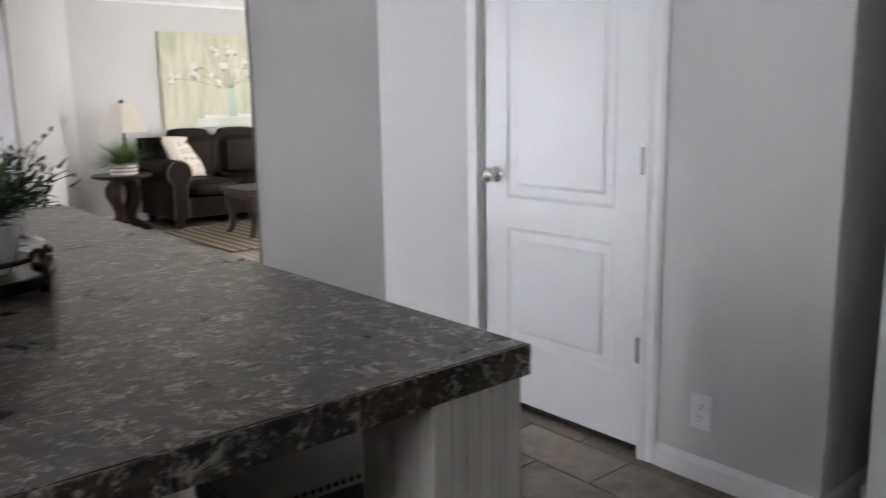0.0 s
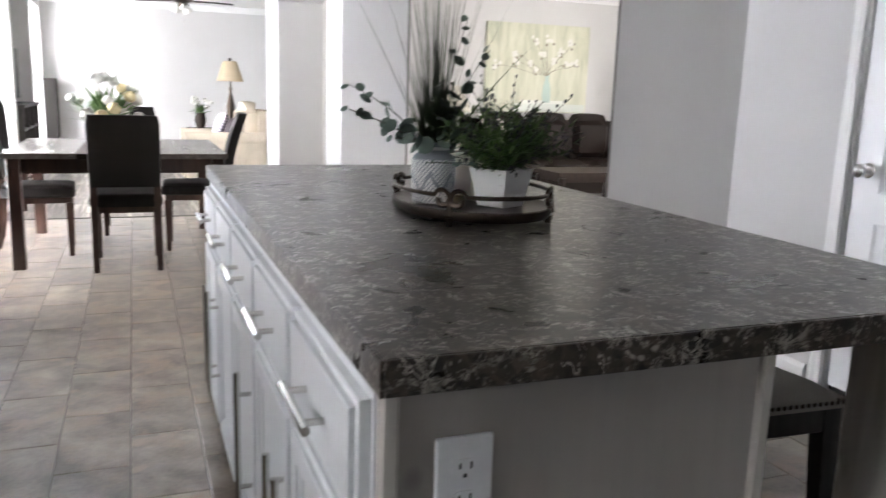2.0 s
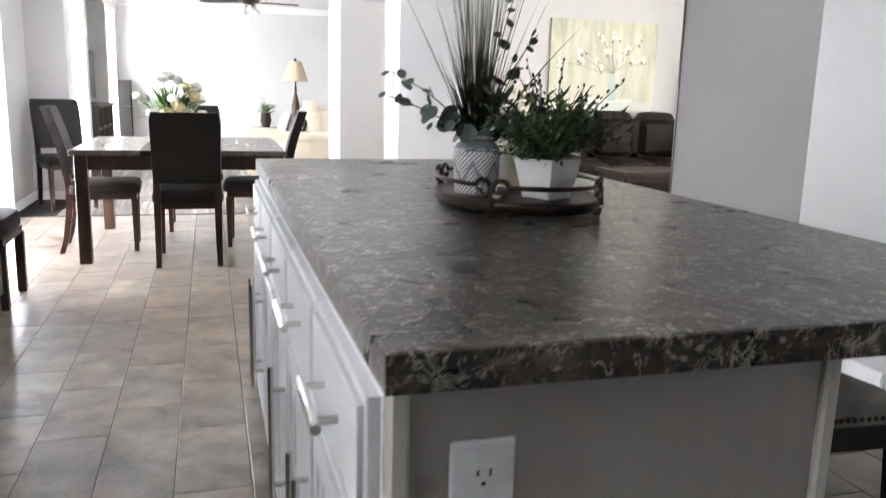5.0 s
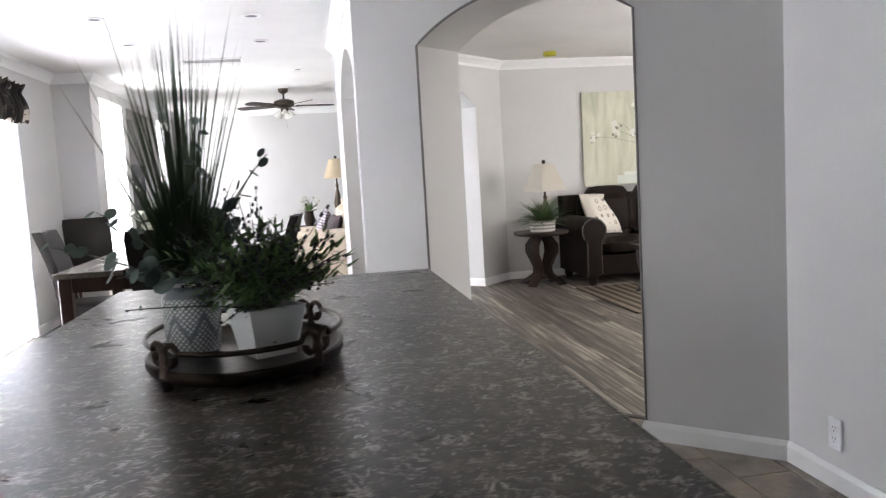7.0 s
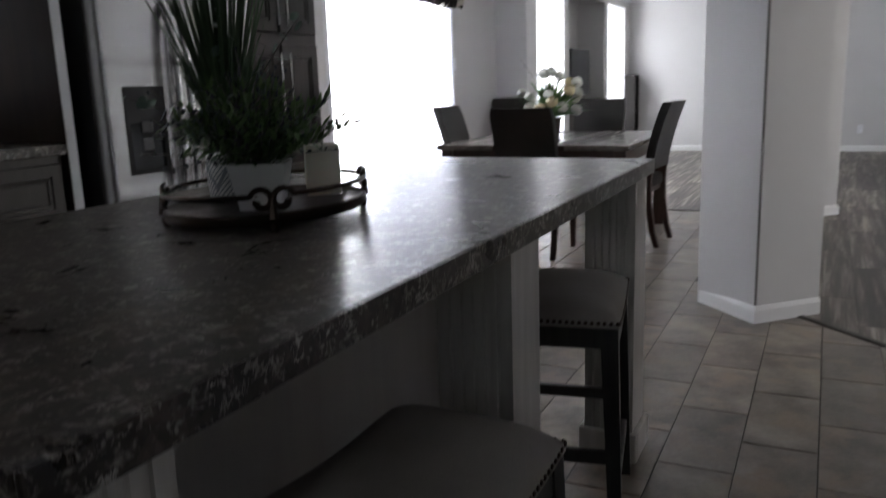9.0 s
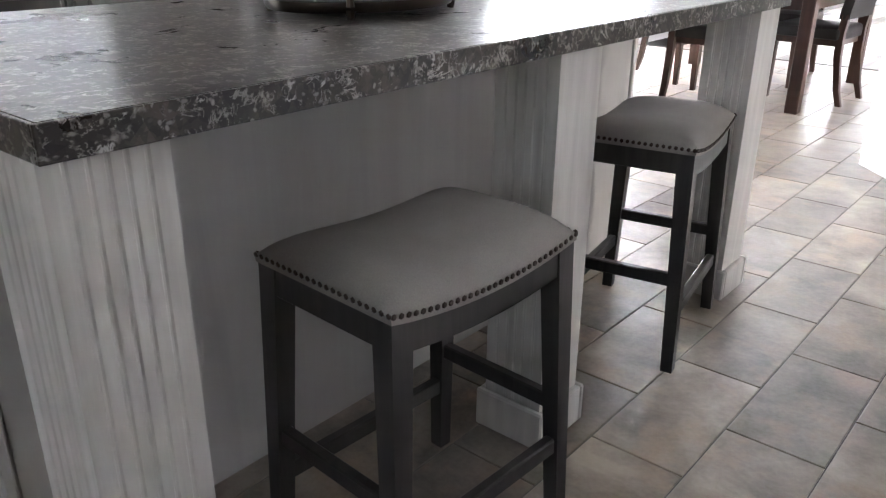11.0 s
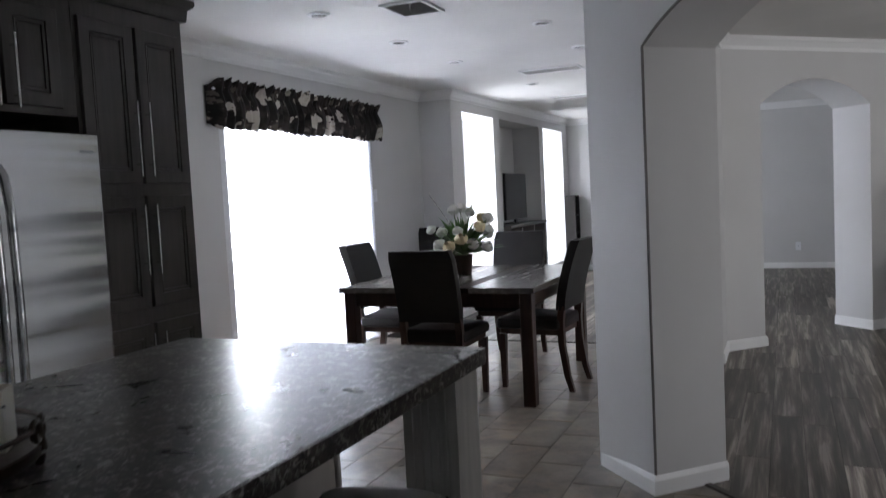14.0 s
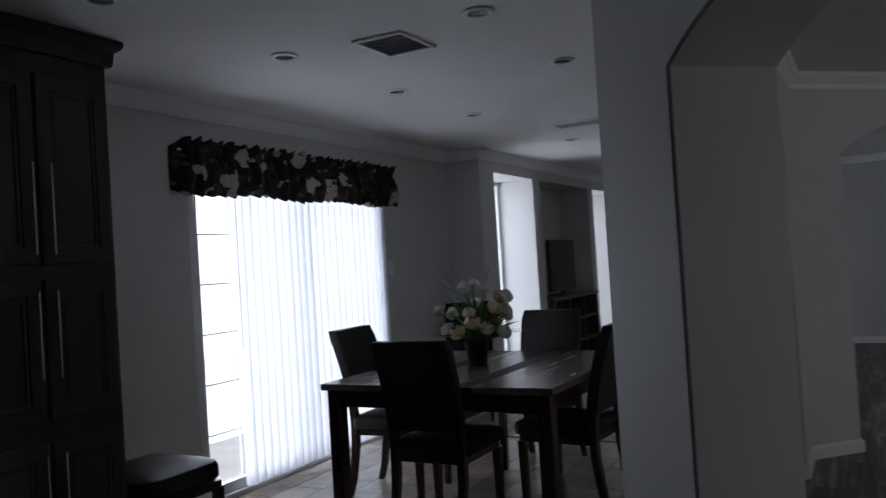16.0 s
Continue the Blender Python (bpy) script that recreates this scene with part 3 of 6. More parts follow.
# vertical blinds
blinds = thing("vertical_blinds", "white vertical blinds drawn across most of the patio door", "blinds", (-1.735, 6.75, 0))
part("headrail", box(-0.035, 0.02, -1.06, 1.06, 1.985, 2.03, 0.006), VINYL, blinds)


def slat_mesh():
    bm = bmesh.new()
    pts = [(-0.045 + 0.09 * i / 6, 0.006 * (1 - (i / 3 - 1) ** 2)) for i in range(7)]
    outline = [(a, b + 0.0007) for a, b in pts] + [(a, b - 0.0007) for a, b in reversed(pts)]
    return to_mesh("slat", add_prism(bm, outline, 0.045, 1.985), BLIND, True)


slat = slat_mesh()
rng = random.Random(5)
for i in range(21):
    s = new("slat", slat)
    s.parent = blinds
    s.matrix_basis = pose(-0.02, -0.66 + i * 0.0755, 0, 0, 0, 90 - 17 + rng.uniform(-4, 4))
for i in range(4):
    s = new("slat", slat)
    s.parent = blinds
    s.matrix_basis = pose(-0.02, 0.935 + i * 0.016, 0, 0, 0, 170 + rng.uniform(-3, 3))
part("wand", add_tube(bmesh.new(), [(0.02, -0.72, 0.9), (0.02, -0.72, 1.98)], 0.004, 6), VINYL, blinds)


def print_material():
    m = Nodes("dark_leaf_print_fabric", 0.8, spec=0.2)
    v = m.mapped((0.3, 0.9, 1.0))
    warp = m.node("ShaderNodeTexNoise", Scale=13.0, Detail=3.0)
    m.link(v, warp.inputs["Vector"])
    vv = m.mix(0.16, v, warp.outputs["Color"])
    c = m.ramp(m.noise(v, 9, 3), [(0.45, (0.013, 0.0105, 0.010)), (0.6, (0.036, 0.030, 0.027))])
    # taupe leaves below, cream leaves above
    for scale, size, share, tone, turn in ((15.0, 0.34, 0.50, (0.085, 0.072, 0.062), 0.6), (7.6, 0.34, 0.54, (0.44, 0.405, 0.355), 0.0), (13.0, 0.24, 0.66, (0.30, 0.27, 0.23), 1.3)):
        spin = m.node("ShaderNodeMapping")
        spin.inputs["Rotation"].default_value = (turn, 0, 0)
        m.link(vv, spin.inputs["Vector"])
        vor = m.node("ShaderNodeTexVoronoi", Scale=scale)
        m.link(spin.outputs["Vector"], vor.inputs["Vector"])
        leaf = m.ramp(vor.outputs["Distance"], [(size, (1, 1, 1)), (size + 0.02, (0, 0, 0))])
        pick = m.ramp(vor.outputs["Color"], [(share, (0, 0, 0)), (share + 0.02, (1, 1, 1))])
        c = m.mix(m.mix(1.0, leaf, pick, "MULTIPLY"), c, tone)
    m.color(c).bump(m.noise(v, 500, 2), 0.2, 0.002)
    return m.mat


def valance():
    t = thing("valance", "gathered dark valance with cream leaf print", "valance", (-1.8, 6.78, 0))
    rng = random.Random(9)
    ph = [rng.uniform(0, 6.28) for _ in range(8)]
    n, rows = 420, 16
    bm = bmesh.new()
    # pleats of uneven width, each with its own depth
    pleats, at = [], 0.0
    while at < 1.0:
        wide = rng.uniform(0.020, 0.060)
        pleats.append((at, wide, rng.uniform(0.45, 1.0), rng.uniform(-1, 1)))
        at += wide
    grid = []
    for i in range(n + 1):
        u = i / n
        y = -1.19 + 2.38 * u
        edge = min(1.0, min(u, 1 - u) / 0.03)
        start, wide, deep, lean = [p for p in pleats if p[0] <= u][-1]
        q = (u - start) / wide
        fold = deep * math.sin(math.pi * q) ** 1.3
        col = []
        for k in range(rows + 1):
            v = k / rows
            fine = math.sin(u * 310 + ph[0]) * 0.5 + math.sin(u * 190 + ph[1]) * 0.5
            if v > 0.86:
                amp, tight, puff = 0.040 * (v - 0.80) / 0.2, 0.012, 0.012
            elif v > 0.74:
                amp, tight, puff = 0.010, 0.007, 0.0
            else:
                amp, tight, puff = 0.016 + 0.030 * (0.74 - v) / 0.74, 0.006 * v, 0.030 * math.sin(math.pi * (0.74 - v) / 0.74)
            x = 0.012 + (0.072 + puff) * math.sqrt(edge) + (amp * fold + tight * fine) * edge
            top = 2.165 + 0.022 * (fold - 0.4) + 0.006 * fine - 0.035 * (1 - edge) ** 2
            low = 1.850 - 0.026 * fold + 0.02 * (1 - edge) ** 2 + 0.010 * math.sin(u * 17 + ph[5])
            col.append(bm.verts.new((x, y + lean * 0.016 * (1 - v) * fold * edge, low + (top - low) * v)))
        grid.append(col)
    for a, b in zip(grid, grid[1:]):
        for k in range(rows):
            bm.faces.new((a[k], b[k], b[k + 1], a[k + 1]))
    ob = part("gathered_cloth", bm, print_material(), t, smooth=True)
    ob.modifiers.new("thick", "SOLIDIFY").thickness = 0.003
    part("curtain_rod", add_tube(bmesh.new(), [(0.065, -1.17, 2.10), (0.065, 1.17, 2.10)], 0.008, 8), VINYL, t)
    return t


valance()


def switch_plate(at, turn, label="white plastic rocker light switch on the wall"):
    t = thing("light_switch", label, "light switch", at, turn)
    part("plate", box(-0.035, 0.035, 0, 0.006, -0.058, 0.058, 0.002), WHITE_PLASTIC, t)
    part("rocker", box(-0.016, 0.016, 0.004, 0.010, -0.033, 0.033, 0.002), WHITE_PLASTIC, t)
    return t


switch_plate((-1.797, 7.92, 1.34), -90)
switch_plate((0.937, 5.22, 1.22), 90)


# ---- electrical outlets ----
def outlet(at, turn, rotated_label="white duplex wall outlet"):
    """Faces local +y."""
    t = thing("wall_outlet", rotated_label, "outlet", at, turn)
    part("plate", box(-0.036, 0.036, -0.001, 0.007, -0.059, 0.059, 0.003, 2), WHITE_PLASTIC, t)
    for z in (0.02, -0.02):
        bm = bmesh.new()
        ring = [(0.017 * math.cos(a), 0.0142 * max(-0.85, min(0.85, math.sin(a)))) for a in [2 * math.pi * i / 20 for i in range(20)]]
        add_loft(bm, [[(x, 0.005, z + q) for x, q in ring], [(x, 0.0085, z + q) for x, q in ring]])
        r = part("receptacle", bm, WHITE_PLASTIC, t)
        for a, b, c in ((-0.0075, 0.0012, 0.0042), (0.0065, 0.0012, 0.0034)):
            part("slot", box(a - b, a + b, 0.0075, 0.0092, z + 0.004 - c, z + 0.004 + c), BLACK, r)
        part("slot", box(-0.0022, 0.0022, 0.0075, 0.0092, z - 0.0105, z - 0.0062), BLACK, r)
    return t


isl_outlet = outlet((0.124, 1.147, 0.742), 180, "white duplex outlet with a dark tag on the island end")
part("tag", box(-0.012, 0.012, 0.006, 0.0078, -0.051, -0.046), BLACK, isl_outlet)
outlet((DX - 0.002, 1.73, 0.235), 90)
outlet((DX - 0.002, 3.13, 0.205), 90)
outlet((1.9, 13.797, 0.32), 180)
outlet((0.1, 13.797, 0.32), 180)

# ---- interior door ----
def raised_door(bm, y0, y1, z0, z1, x_face, depth, panels, rail=0.115):
    """A moulded door leaf facing -x, with sunk panels given as (y0, y1, z0, z1)."""
    add_box(bm, x_face + 0.008, x_face + depth, y0, y1, z0, z1)
    ys = sorted({y0, y1, *[v for p in panels for v in p[:2]]})
    zs = sorted({z0, z1, *[v for p in panels for v in p[2:]]})
    for a, b in zip(ys, ys[1:]):
        for c, d in zip(zs, zs[1:]):
            if not any(p[0] <= a and b <= p[1] and p[2] <= c and d <= p[3] for p in panels):
                add_box(bm, x_face, x_face + 0.0085, a, b, c, d)
    for p in panels:
        rings = []
        for inset, dx in ((0.0, 0.0), (0.012, 0.006), (0.020, 0.0075), (0.045, 0.0075), (0.058, 0.002), (0.062, 0.0015)):
            rings.append([(x_face + dx, y, z) for y, z in ((p[0] + inset, p[2] + inset), (p[1] - inset, p[2] + inset), (p[1] - inset, p[3] - inset), (p[0] + inset, p[3] - inset))])
        rows = [[bm.verts.new(q) for q in r] for r in rings]
        for a, b in zip(rows, rows[1:]):
            for i in range(4):
                bm.faces.new((a[i], a[(i + 1) % 4], b[(i + 1) % 4], b[i]))
        bm.faces.new(rows[-1])
    return bm


d1 = thing("door_1", "white two-panel interior door, closed", "door", (0, -0.028, 0), kind="structure")
leaf = part("door_leaf", raised_door(bmesh.new(), 2.005, 2.765, 0.03, 2.03, DX + 0.012, 0.04, [(2.125, 2.645, 0.27, 0.735), (2.125, 2.645, 0.85, 1.90)]), DOOR, d1)
bm = add_lathe(bmesh.new(), [(0.0, 0.0), (0.030, 0.0), (0.031, 0.005), (0.026, 0.009), (0.011, 0.011), (0.010, 0.030), (0.018, 0.035), (0.027, 0.046), (0.027, 0.058), (0.018, 0.067), (0.0, 0.069)], n=24)
knob = part("door_knob", bm, NICKEL, d1, "satin nickel round knob", True)
knob.matrix_basis = pose(DX + 0.012, 2.70, 0.937, 0, -90, 0)
for z in (0.335, 0.975, 1.75):
    bm = add_tube(bmesh.new(), [(DX - 0.003, 2.0, z), (DX - 0.003, 2.0, z + 0.09)], 0.007, 10)
    add_box(bm, DX - 0.002, DX + 0.004, 1.992, 2.018, z, z + 0.09)
    part("hinge", bm, HINGE, d1, "dull nickel hinge")
# Dark block in place of the shade under the door.
part("door_gap_shade", box(DX + 0.03, DX + 0.10, 2.0, 2.78, 0.004, 0.03), JOINT_AND_SHADE, d1)
CASING = [(0.0, 0.0), (0.0, 0.018), (0.010, 0.020), (0.030, 0.013), (0.052, 0.014), (0.066, 0.008), (0.068, 0.0)]
bm = bmesh.new()
for yy, sgn in ((1.988, -1), (2.782, 1)):
    add_loft(bm, [[(DX - d, yy + sgn * a, z) for a, d in CASING] for z in (0.0, 2.06)])
add_loft(bm, [[(DX - d, y, 2.045 + a) for a, d in CASING] for y in (1.92, 2.85)])
for yy in (1.986, 2.769):
    add_box(bm, DX + 0.001, DX + 0.12, yy, yy + 0.018, 0, 2.045)
part("door_casing", bm, TRIM, d1)
# room behind the door is closed off
wall("wall_closet", [(3.3, 3.4, 1.42, 3.5, 0, H), (2.6, 2.72, 3.38, 3.5, 0, H), (2.6, 3.4, 3.5, 3.62, 0, H)], "plain painted closet wall")


# ---- island ----
def glazed_front(name, place, a0, a1, b0, b1, rings, glazed, parent, thick=0.024):
    """A front built of nested outlines (inset, drop); the steps listed in glazed hold dark glaze."""
    bm = bmesh.new()
    loops = [[place(a, b, out) for a, b in ((a0 + k, b0 + k), (a1 - k, b0 + k), (a1 - k, b1 - k), (a0 + k, b1 - k))] for k, out in [(0.0, 0.0)] + [(k, thick - d) for k, d in rings]]
    add_loft(bm, loops)
    bm.faces.ensure_lookup_table()
    for g in glazed:
        for i in range(4):
            bm.faces[(g + 1) * 4 + i].material_index = 1
    ob = part(name, bm, CABINET_WHITE, parent)
    ob.data.materials.append(GLAZE)
    return ob


DRAWER_STEPS = [(0.0, 0.010), (0.002, 0.008), (0.009, 0.0075), (0.0095, 0.0095), (0.0125, 0.0095), (0.013, 0.001), (0.015, 0.0)]
DOOR_STEPS = DRAWER_STEPS + [(0.052, 0.0), (0.0525, 0.010), (0.0565, 0.010), (0.057, 0.003), (0.068, 0.006), (0.0685, 0.012), (0.0715, 0.012), (0.072, 0.009)]


def front_panel(place, a0, a1, b0, b1, thick=0.020, rail=0.055, sunk=0.006, edge=0.003):
    """A framed front with a moulded sunk panel; place turns (across, up, out) into a point."""
    bm = bmesh.new()
    rings = []
    for inset, out in ((0.0, 0.0), (0.0, thick - edge), (edge, thick), (rail, thick), (rail + 0.001, thick - 0.011), (rail + 0.005, thick - 0.011), (rail + 0.006, thick - 0.003), (rail + 0.017, thick - 0.005), (rail + 0.018, thick - 0.013), (rail + 0.022, thick - 0.013), (rail + 0.023, thick - 0.009)):
        rings.append([place(a, b, out) for a, b in ((a0 + inset, b0 + inset), (a1 - inset, b0 + inset), (a1 - inset, b1 - inset), (a0 + inset, b1 - inset))])
    return add_loft(bm, rings)


def bar_handle(place, a, b, length, upright, out=0.020, stand=0.030, r=0.0055):
    bm = bmesh.new()
    h = length / 2
    ends = [(a, b - h), (a, b + h)] if upright else [(a - h, b), (a + h, b)]
    add_tube(bm, [place(*ends[0], out + stand), place(*ends[1], out + stand)], r, 10)
    for k in (0.16, 0.84):
        p = tuple(ends[0][i] + (ends[1][i] - ends[0][i]) * k for i in (0, 1))
        add_tube(bm, [place(*p, out - 0.002), place(*p, out + stand)], r * 0.8, 8)
    return bm


base = thing("kitchen_island", "whitewashed kitchen island base with a knotty end panel", "kitchen island", (0, 0, 0))
part("end_panel", box(0.035, 0.555, 1.148, 1.166, 0.0, 0.868), ISLAND_PANEL, base, "whitewashed knotty wood end panel")
part("end_panel", box(0.035, 0.555, 3.186, 3.204, 0.0, 0.868), ISLAND_PANEL, base, "whitewashed knotty wood end panel")
part("back_panel", box(0.545, 0.563, 1.166, 3.186, 0.0, 0.868), ISLAND_PANEL, base, "whitewashed knotty wood back panel")
for x, y in ((0.022, 1.138), (0.548, 1.138), (0.022, 3.192), (0.548, 3.192)):
    part("corner_trim", box(x, x + 0.022, y, y + 0.022, 0.0, 0.868, 0.004), POST_WOOD, base)
part("shoe_trim", box(0.044, 0.548, 1.136, 1.148, 0.0, 0.022, 0.004), POST_WOOD, base)
# The recess shade is put into this board's near-black colour.
part("toe_kick", box(0.105, 0.125, 1.166, 3.186, 0.0, 0.105), JOINT_AND_SHADE, base)

UNIT = 0.4045
island_place = lambda x: (lambda a, b, o: (x - o, a, b))
HANDLE_SIDE = [1, -1, -1, 1, -1]
for i in range(5):
    y0 = 1.166 + i * UNIT
    u = thing("base_cabinet", "white stained cabinet unit with a drawer above a panelled door", "cabinet", (0.022, y0, 0), group="island cabinets")
    pl = island_place(0)
    bm = bmesh.new()
    add_box(bm, 0.0, 0.518, 0.0, UNIT - 0.0005, 0.105, 0.868)
    part("body", bm, CABINET_WHITE, u)
    dr = glazed_front("drawer_front", pl, 0.009, UNIT - 0.009, 0.686, 0.844, DRAWER_STEPS, (3,), u)
    part("handle", bar_handle(pl, UNIT / 2, 0.765, 0.17, False, 0.024, 0.030, 0.0068), NICKEL, dr, "brushed nickel bar handle", True)
    dd = glazed_front("door", pl, 0.009, UNIT - 0.009, 0.122, 0.664, DOOR_STEPS, (3, 8, 12), u)
    a = UNIT - 0.045 if HANDLE_SIDE[i] > 0 else 0.045
    part("handle", bar_handle(pl, a, 0.425, 0.315, True, 0.024, 0.030, 0.0065), NICKEL, dd, "long brushed nickel bar handle", True)

top = thing("worktop", "dark brown stone-look laminate island worktop", "worktop", (0, 0, 0))
corner = lambda x, y, r, a0: [(x + r * math.cos(radians(a0 + 15 * k)), y + r * math.sin(radians(a0 + 15 * k))) for k in range(7)]
outline = corner(0.0195, 1.121, 0.001, 180) + corner(1.0085, 1.121, 0.001, 270) + corner(1.0085, 3.236, 0.001, 0) + corner(0.0195, 3.236, 0.001, 90)
bm = add_prism(bmesh.new(), outline, 0.868, 0.910)
soften(bm, 0.0015, 1, 0.9)
part("slab", bm, COUNTER, top, smooth=True)
for x0, x1, y0, y1 in ((0.0125, 0.018, 1.1140, 3.2430), (1.010, 1.0155, 1.1140, 3.2430), (0.018, 1.010, 1.1140, 1.1195), (0.018, 1.010, 3.2375, 3.2430)):
    part("edge_band", box(x0, x1, y0, y1, 0.868, 0.9097, 0.0016, 2), COUNTER, top, "laminate edge strip")


def grooved_post(at, grooved):
    t = thing("island_post", "whitewashed grooved square post carrying the worktop", "post", at, group="island posts")
    h, half = 0.868, 0.074
    pts = []
    for q in range(4):
        ang = q * math.pi / 2
        side = [(-half, half)]
        for g in (-0.046, -0.0215, 0.0, 0.0215, 0.046) if q in grooved else ():
            side += [(g - 0.004, half), (g - 0.0015, half - 0.0028), (g + 0.0015, half - 0.0028), (g + 0.004, half)]
        for a, b in side:
            pts.append((b * math.cos(ang) - a * math.sin(ang), b * math.sin(ang) + a * math.cos(ang)))
    part("shaft", add_prism(bmesh.new(), pts, 0.0, h), POST_WOOD, t)
    bm = bmesh.new()
    k = half + 0.016
    for x0, x1, y0, y1 in ((-k, k, -k, -half), (-k, k, half, k), (-k, -half, -half, half), (half, k, -half, half)):
        add_box(bm, x0, x1, y0, y1, 0, 0.095, 0.004)
    part("plinth", bm, POST_WOOD, t)
    return t


for y, sides in ((1.190, (0, 3)), (2.139, (3,)), (3.14, (3,))):
    grooved_post((0.924, y, 0), sides)


# ---- stools ----
def bar_stool():
    t = thing("bar_stool", "dark wood bar stool with a grey studded saddle seat", "stool", (0, 0, 0), group="island stools")
    hx, hy = 0.155, 0.215
    nx, ny = 18, 26
    def sag(y):
        return 0.024 * (y / hy) ** 2
    bm = bmesh.new()
    grid = [[None] * (ny + 1) for _ in range(nx + 1)]
    for i in range(nx + 1):
        for j in range(ny + 1):
            u, v = -1 + 2 * i / nx, -1 + 2 * j / ny
            crown = 0.058 * (1 - abs(u) ** 3.4) ** 0.5 * (1 - abs(v) ** 5) ** 0.5
            grid[i][j] = bm.verts.new((u * (hx + 0.004), v * (hy + 0.004), 0.566 + sag(v * hy) + 0.002 + crown))
    for i in range(nx):
        for j in range(ny):
            bm.faces.new((grid[i][j], grid[i + 1][j], grid[i + 1][j + 1], grid[i][j + 1]))
    edge = [grid[i][0] for i in range(nx + 1)] + [grid[nx][j] for j in range(1, ny + 1)] + [grid[i][ny] for i in range(nx - 1, -1, -1)] + [grid[0][j] for j in range(ny - 1, 0, -1)]
    low = [bm.verts.new((v.co.x, v.co.y, v.co.z - 0.012)) for v in edge]
    for k in range(len(edge)):
        bm.faces.new((edge[k], low[k], low[(k + 1) % len(edge)], edge[(k + 1) % len(edge)]))
    part("seat", bm, STOOL_CLOTH, t, "grey taupe fabric saddle seat", True)
    bm = bmesh.new()
    pos = []
    n_long, n_short = 30, 21
    for s in (-1, 1):
        pos += [(s * (hx + 0.005), -hy + 2 * hy * k / n_long, "x", s) for k in range(n_long + 1)]
        pos += [(-hx + 2 * hx * k / n_short, s * (hy + 0.005), "y", s) for k in range(n_short + 1)]
    for x, y, ax, s in pos:
        z = 0.568 + sag(y)
        m = Matrix.Translation((x, y, z)) @ Matrix.Diagonal((0.5, 1, 1, 1) if ax == "x" else (1, 0.5, 1, 1))
        bmesh.ops.create_icosphere(bm, subdivisions=1, radius=0.0054, matrix=m)
    part("nailhead_trim", bm, BRONZE, t, "dark metal nailheads", True)
    for s in (-1, 1):
        bm = bmesh.new()
        rows = []
        for k in range(13):
            y = -hy + 0.02 + 2 * (hy - 0.02) * k / 12
            z = sag(y)
            rows.append([(s * (hx - 0.002), y, 0.561 + z), (s * (hx - 0.022), y, 0.561 + z), (s * (hx - 0.022), y, 0.508 + z * 0.8), (s * (hx - 0.002), y, 0.508 + z * 0.8)])
        part("apron", add_loft(bm, rows), STOOL_WOOD, t)
        part("apron", box(-hx + 0.02, hx - 0.02, s * (hy - 0.012) - 0.010, s * (hy - 0.012) + 0.010, 0.528, 0.588, 0.002), STOOL_WOOD, t)
    for sx in (-1, 1):
        for sy in (-1, 1):
            rings = []
            for z, k, w in ((0.0, 1.0, 0.015), (0.3, 0.5, 0.018), (0.582, 0.0, 0.021)):
                cx, cy = sx * (hx - 0.020 + 0.022 * k), sy * (hy - 0.020 + 0.020 * k)
                rings.append([(cx - w, cy - w, z), (cx + w, cy - w, z), (cx + w, cy + w, z), (cx - w, cy + w, z)])
            part("leg", soften(add_loft(bmesh.new(), rings), 0.003, 1), STOOL_WOOD, t)
    for s in (-1, 1):
        part("stretcher", box(s * 0.150 - 0.011, s * 0.150 + 0.011, -0.20, 0.20, 0.145, 0.180, 0.003), STOOL_WOOD, t)
        part("stretcher", box(-0.135, 0.135, s * 0.206 - 0.011, s * 0.206 + 0.011, 0.235, 0.268, 0.003), STOOL_WOOD, t)
    return t


stool = bar_stool()
stool.matrix_basis = pose(0.968, 1.715, 0, 0, 0, -3)
copy_thing(stool, pose(0.878, 2.75, 0, 0, 0, 10))

# ---- tray and plants on the island ----
TX, TY, TT = 0.505, 2.045, 92
tray = thing("tray", "oval dark bronze tray with a scrolled iron rail", "tray", (TX, TY, 0.910), TT)
A, B = 0.224, 0.170
bm = bmesh.new()
add_loft(bm, [circle(0, 0, 0.010, A - 0.012, 44, B - 0.012), circle(0, 0, 0.012, A - 0.002, 44, B - 0.002), circle(0, 0, 0.020, A + 0.003, 44, B + 0.003), circle(0, 0, 0.032, A + 0.003, 44, B + 0.003), circle(0, 0, 0.034, A - 0.002, 44, B - 0.002), circle(0, 0, 0.032, A - 0.007, 44, B - 0.007), circle(0, 0, 0.028, A - 0.012, 44, B - 0.012)])
part("plate", bm, BRONZE, tray, smooth=True)
ell = lambda a, z, k=1.0: (A * k * math.cos(a), B * k * math.sin(a), z)


def scroll(a0, sgn):
    """A curl of iron that rises from the rail, loops over and rolls inwards."""
    out = []
    span = math.hypot(A * math.sin(a0), B * math.cos(a0))
    for i in range(22):
        q = i / 21
        r = 0.019 if q < 0.6 else 0.019 - 0.012 * (q - 0.6) / 0.4
        ang = 0.25 + q * 5.9
        out.append(ell(a0 + sgn * (0.021 + r * math.cos(ang)) / span, 0.058 + r * 0.95 * math.sin(ang)))
    return out


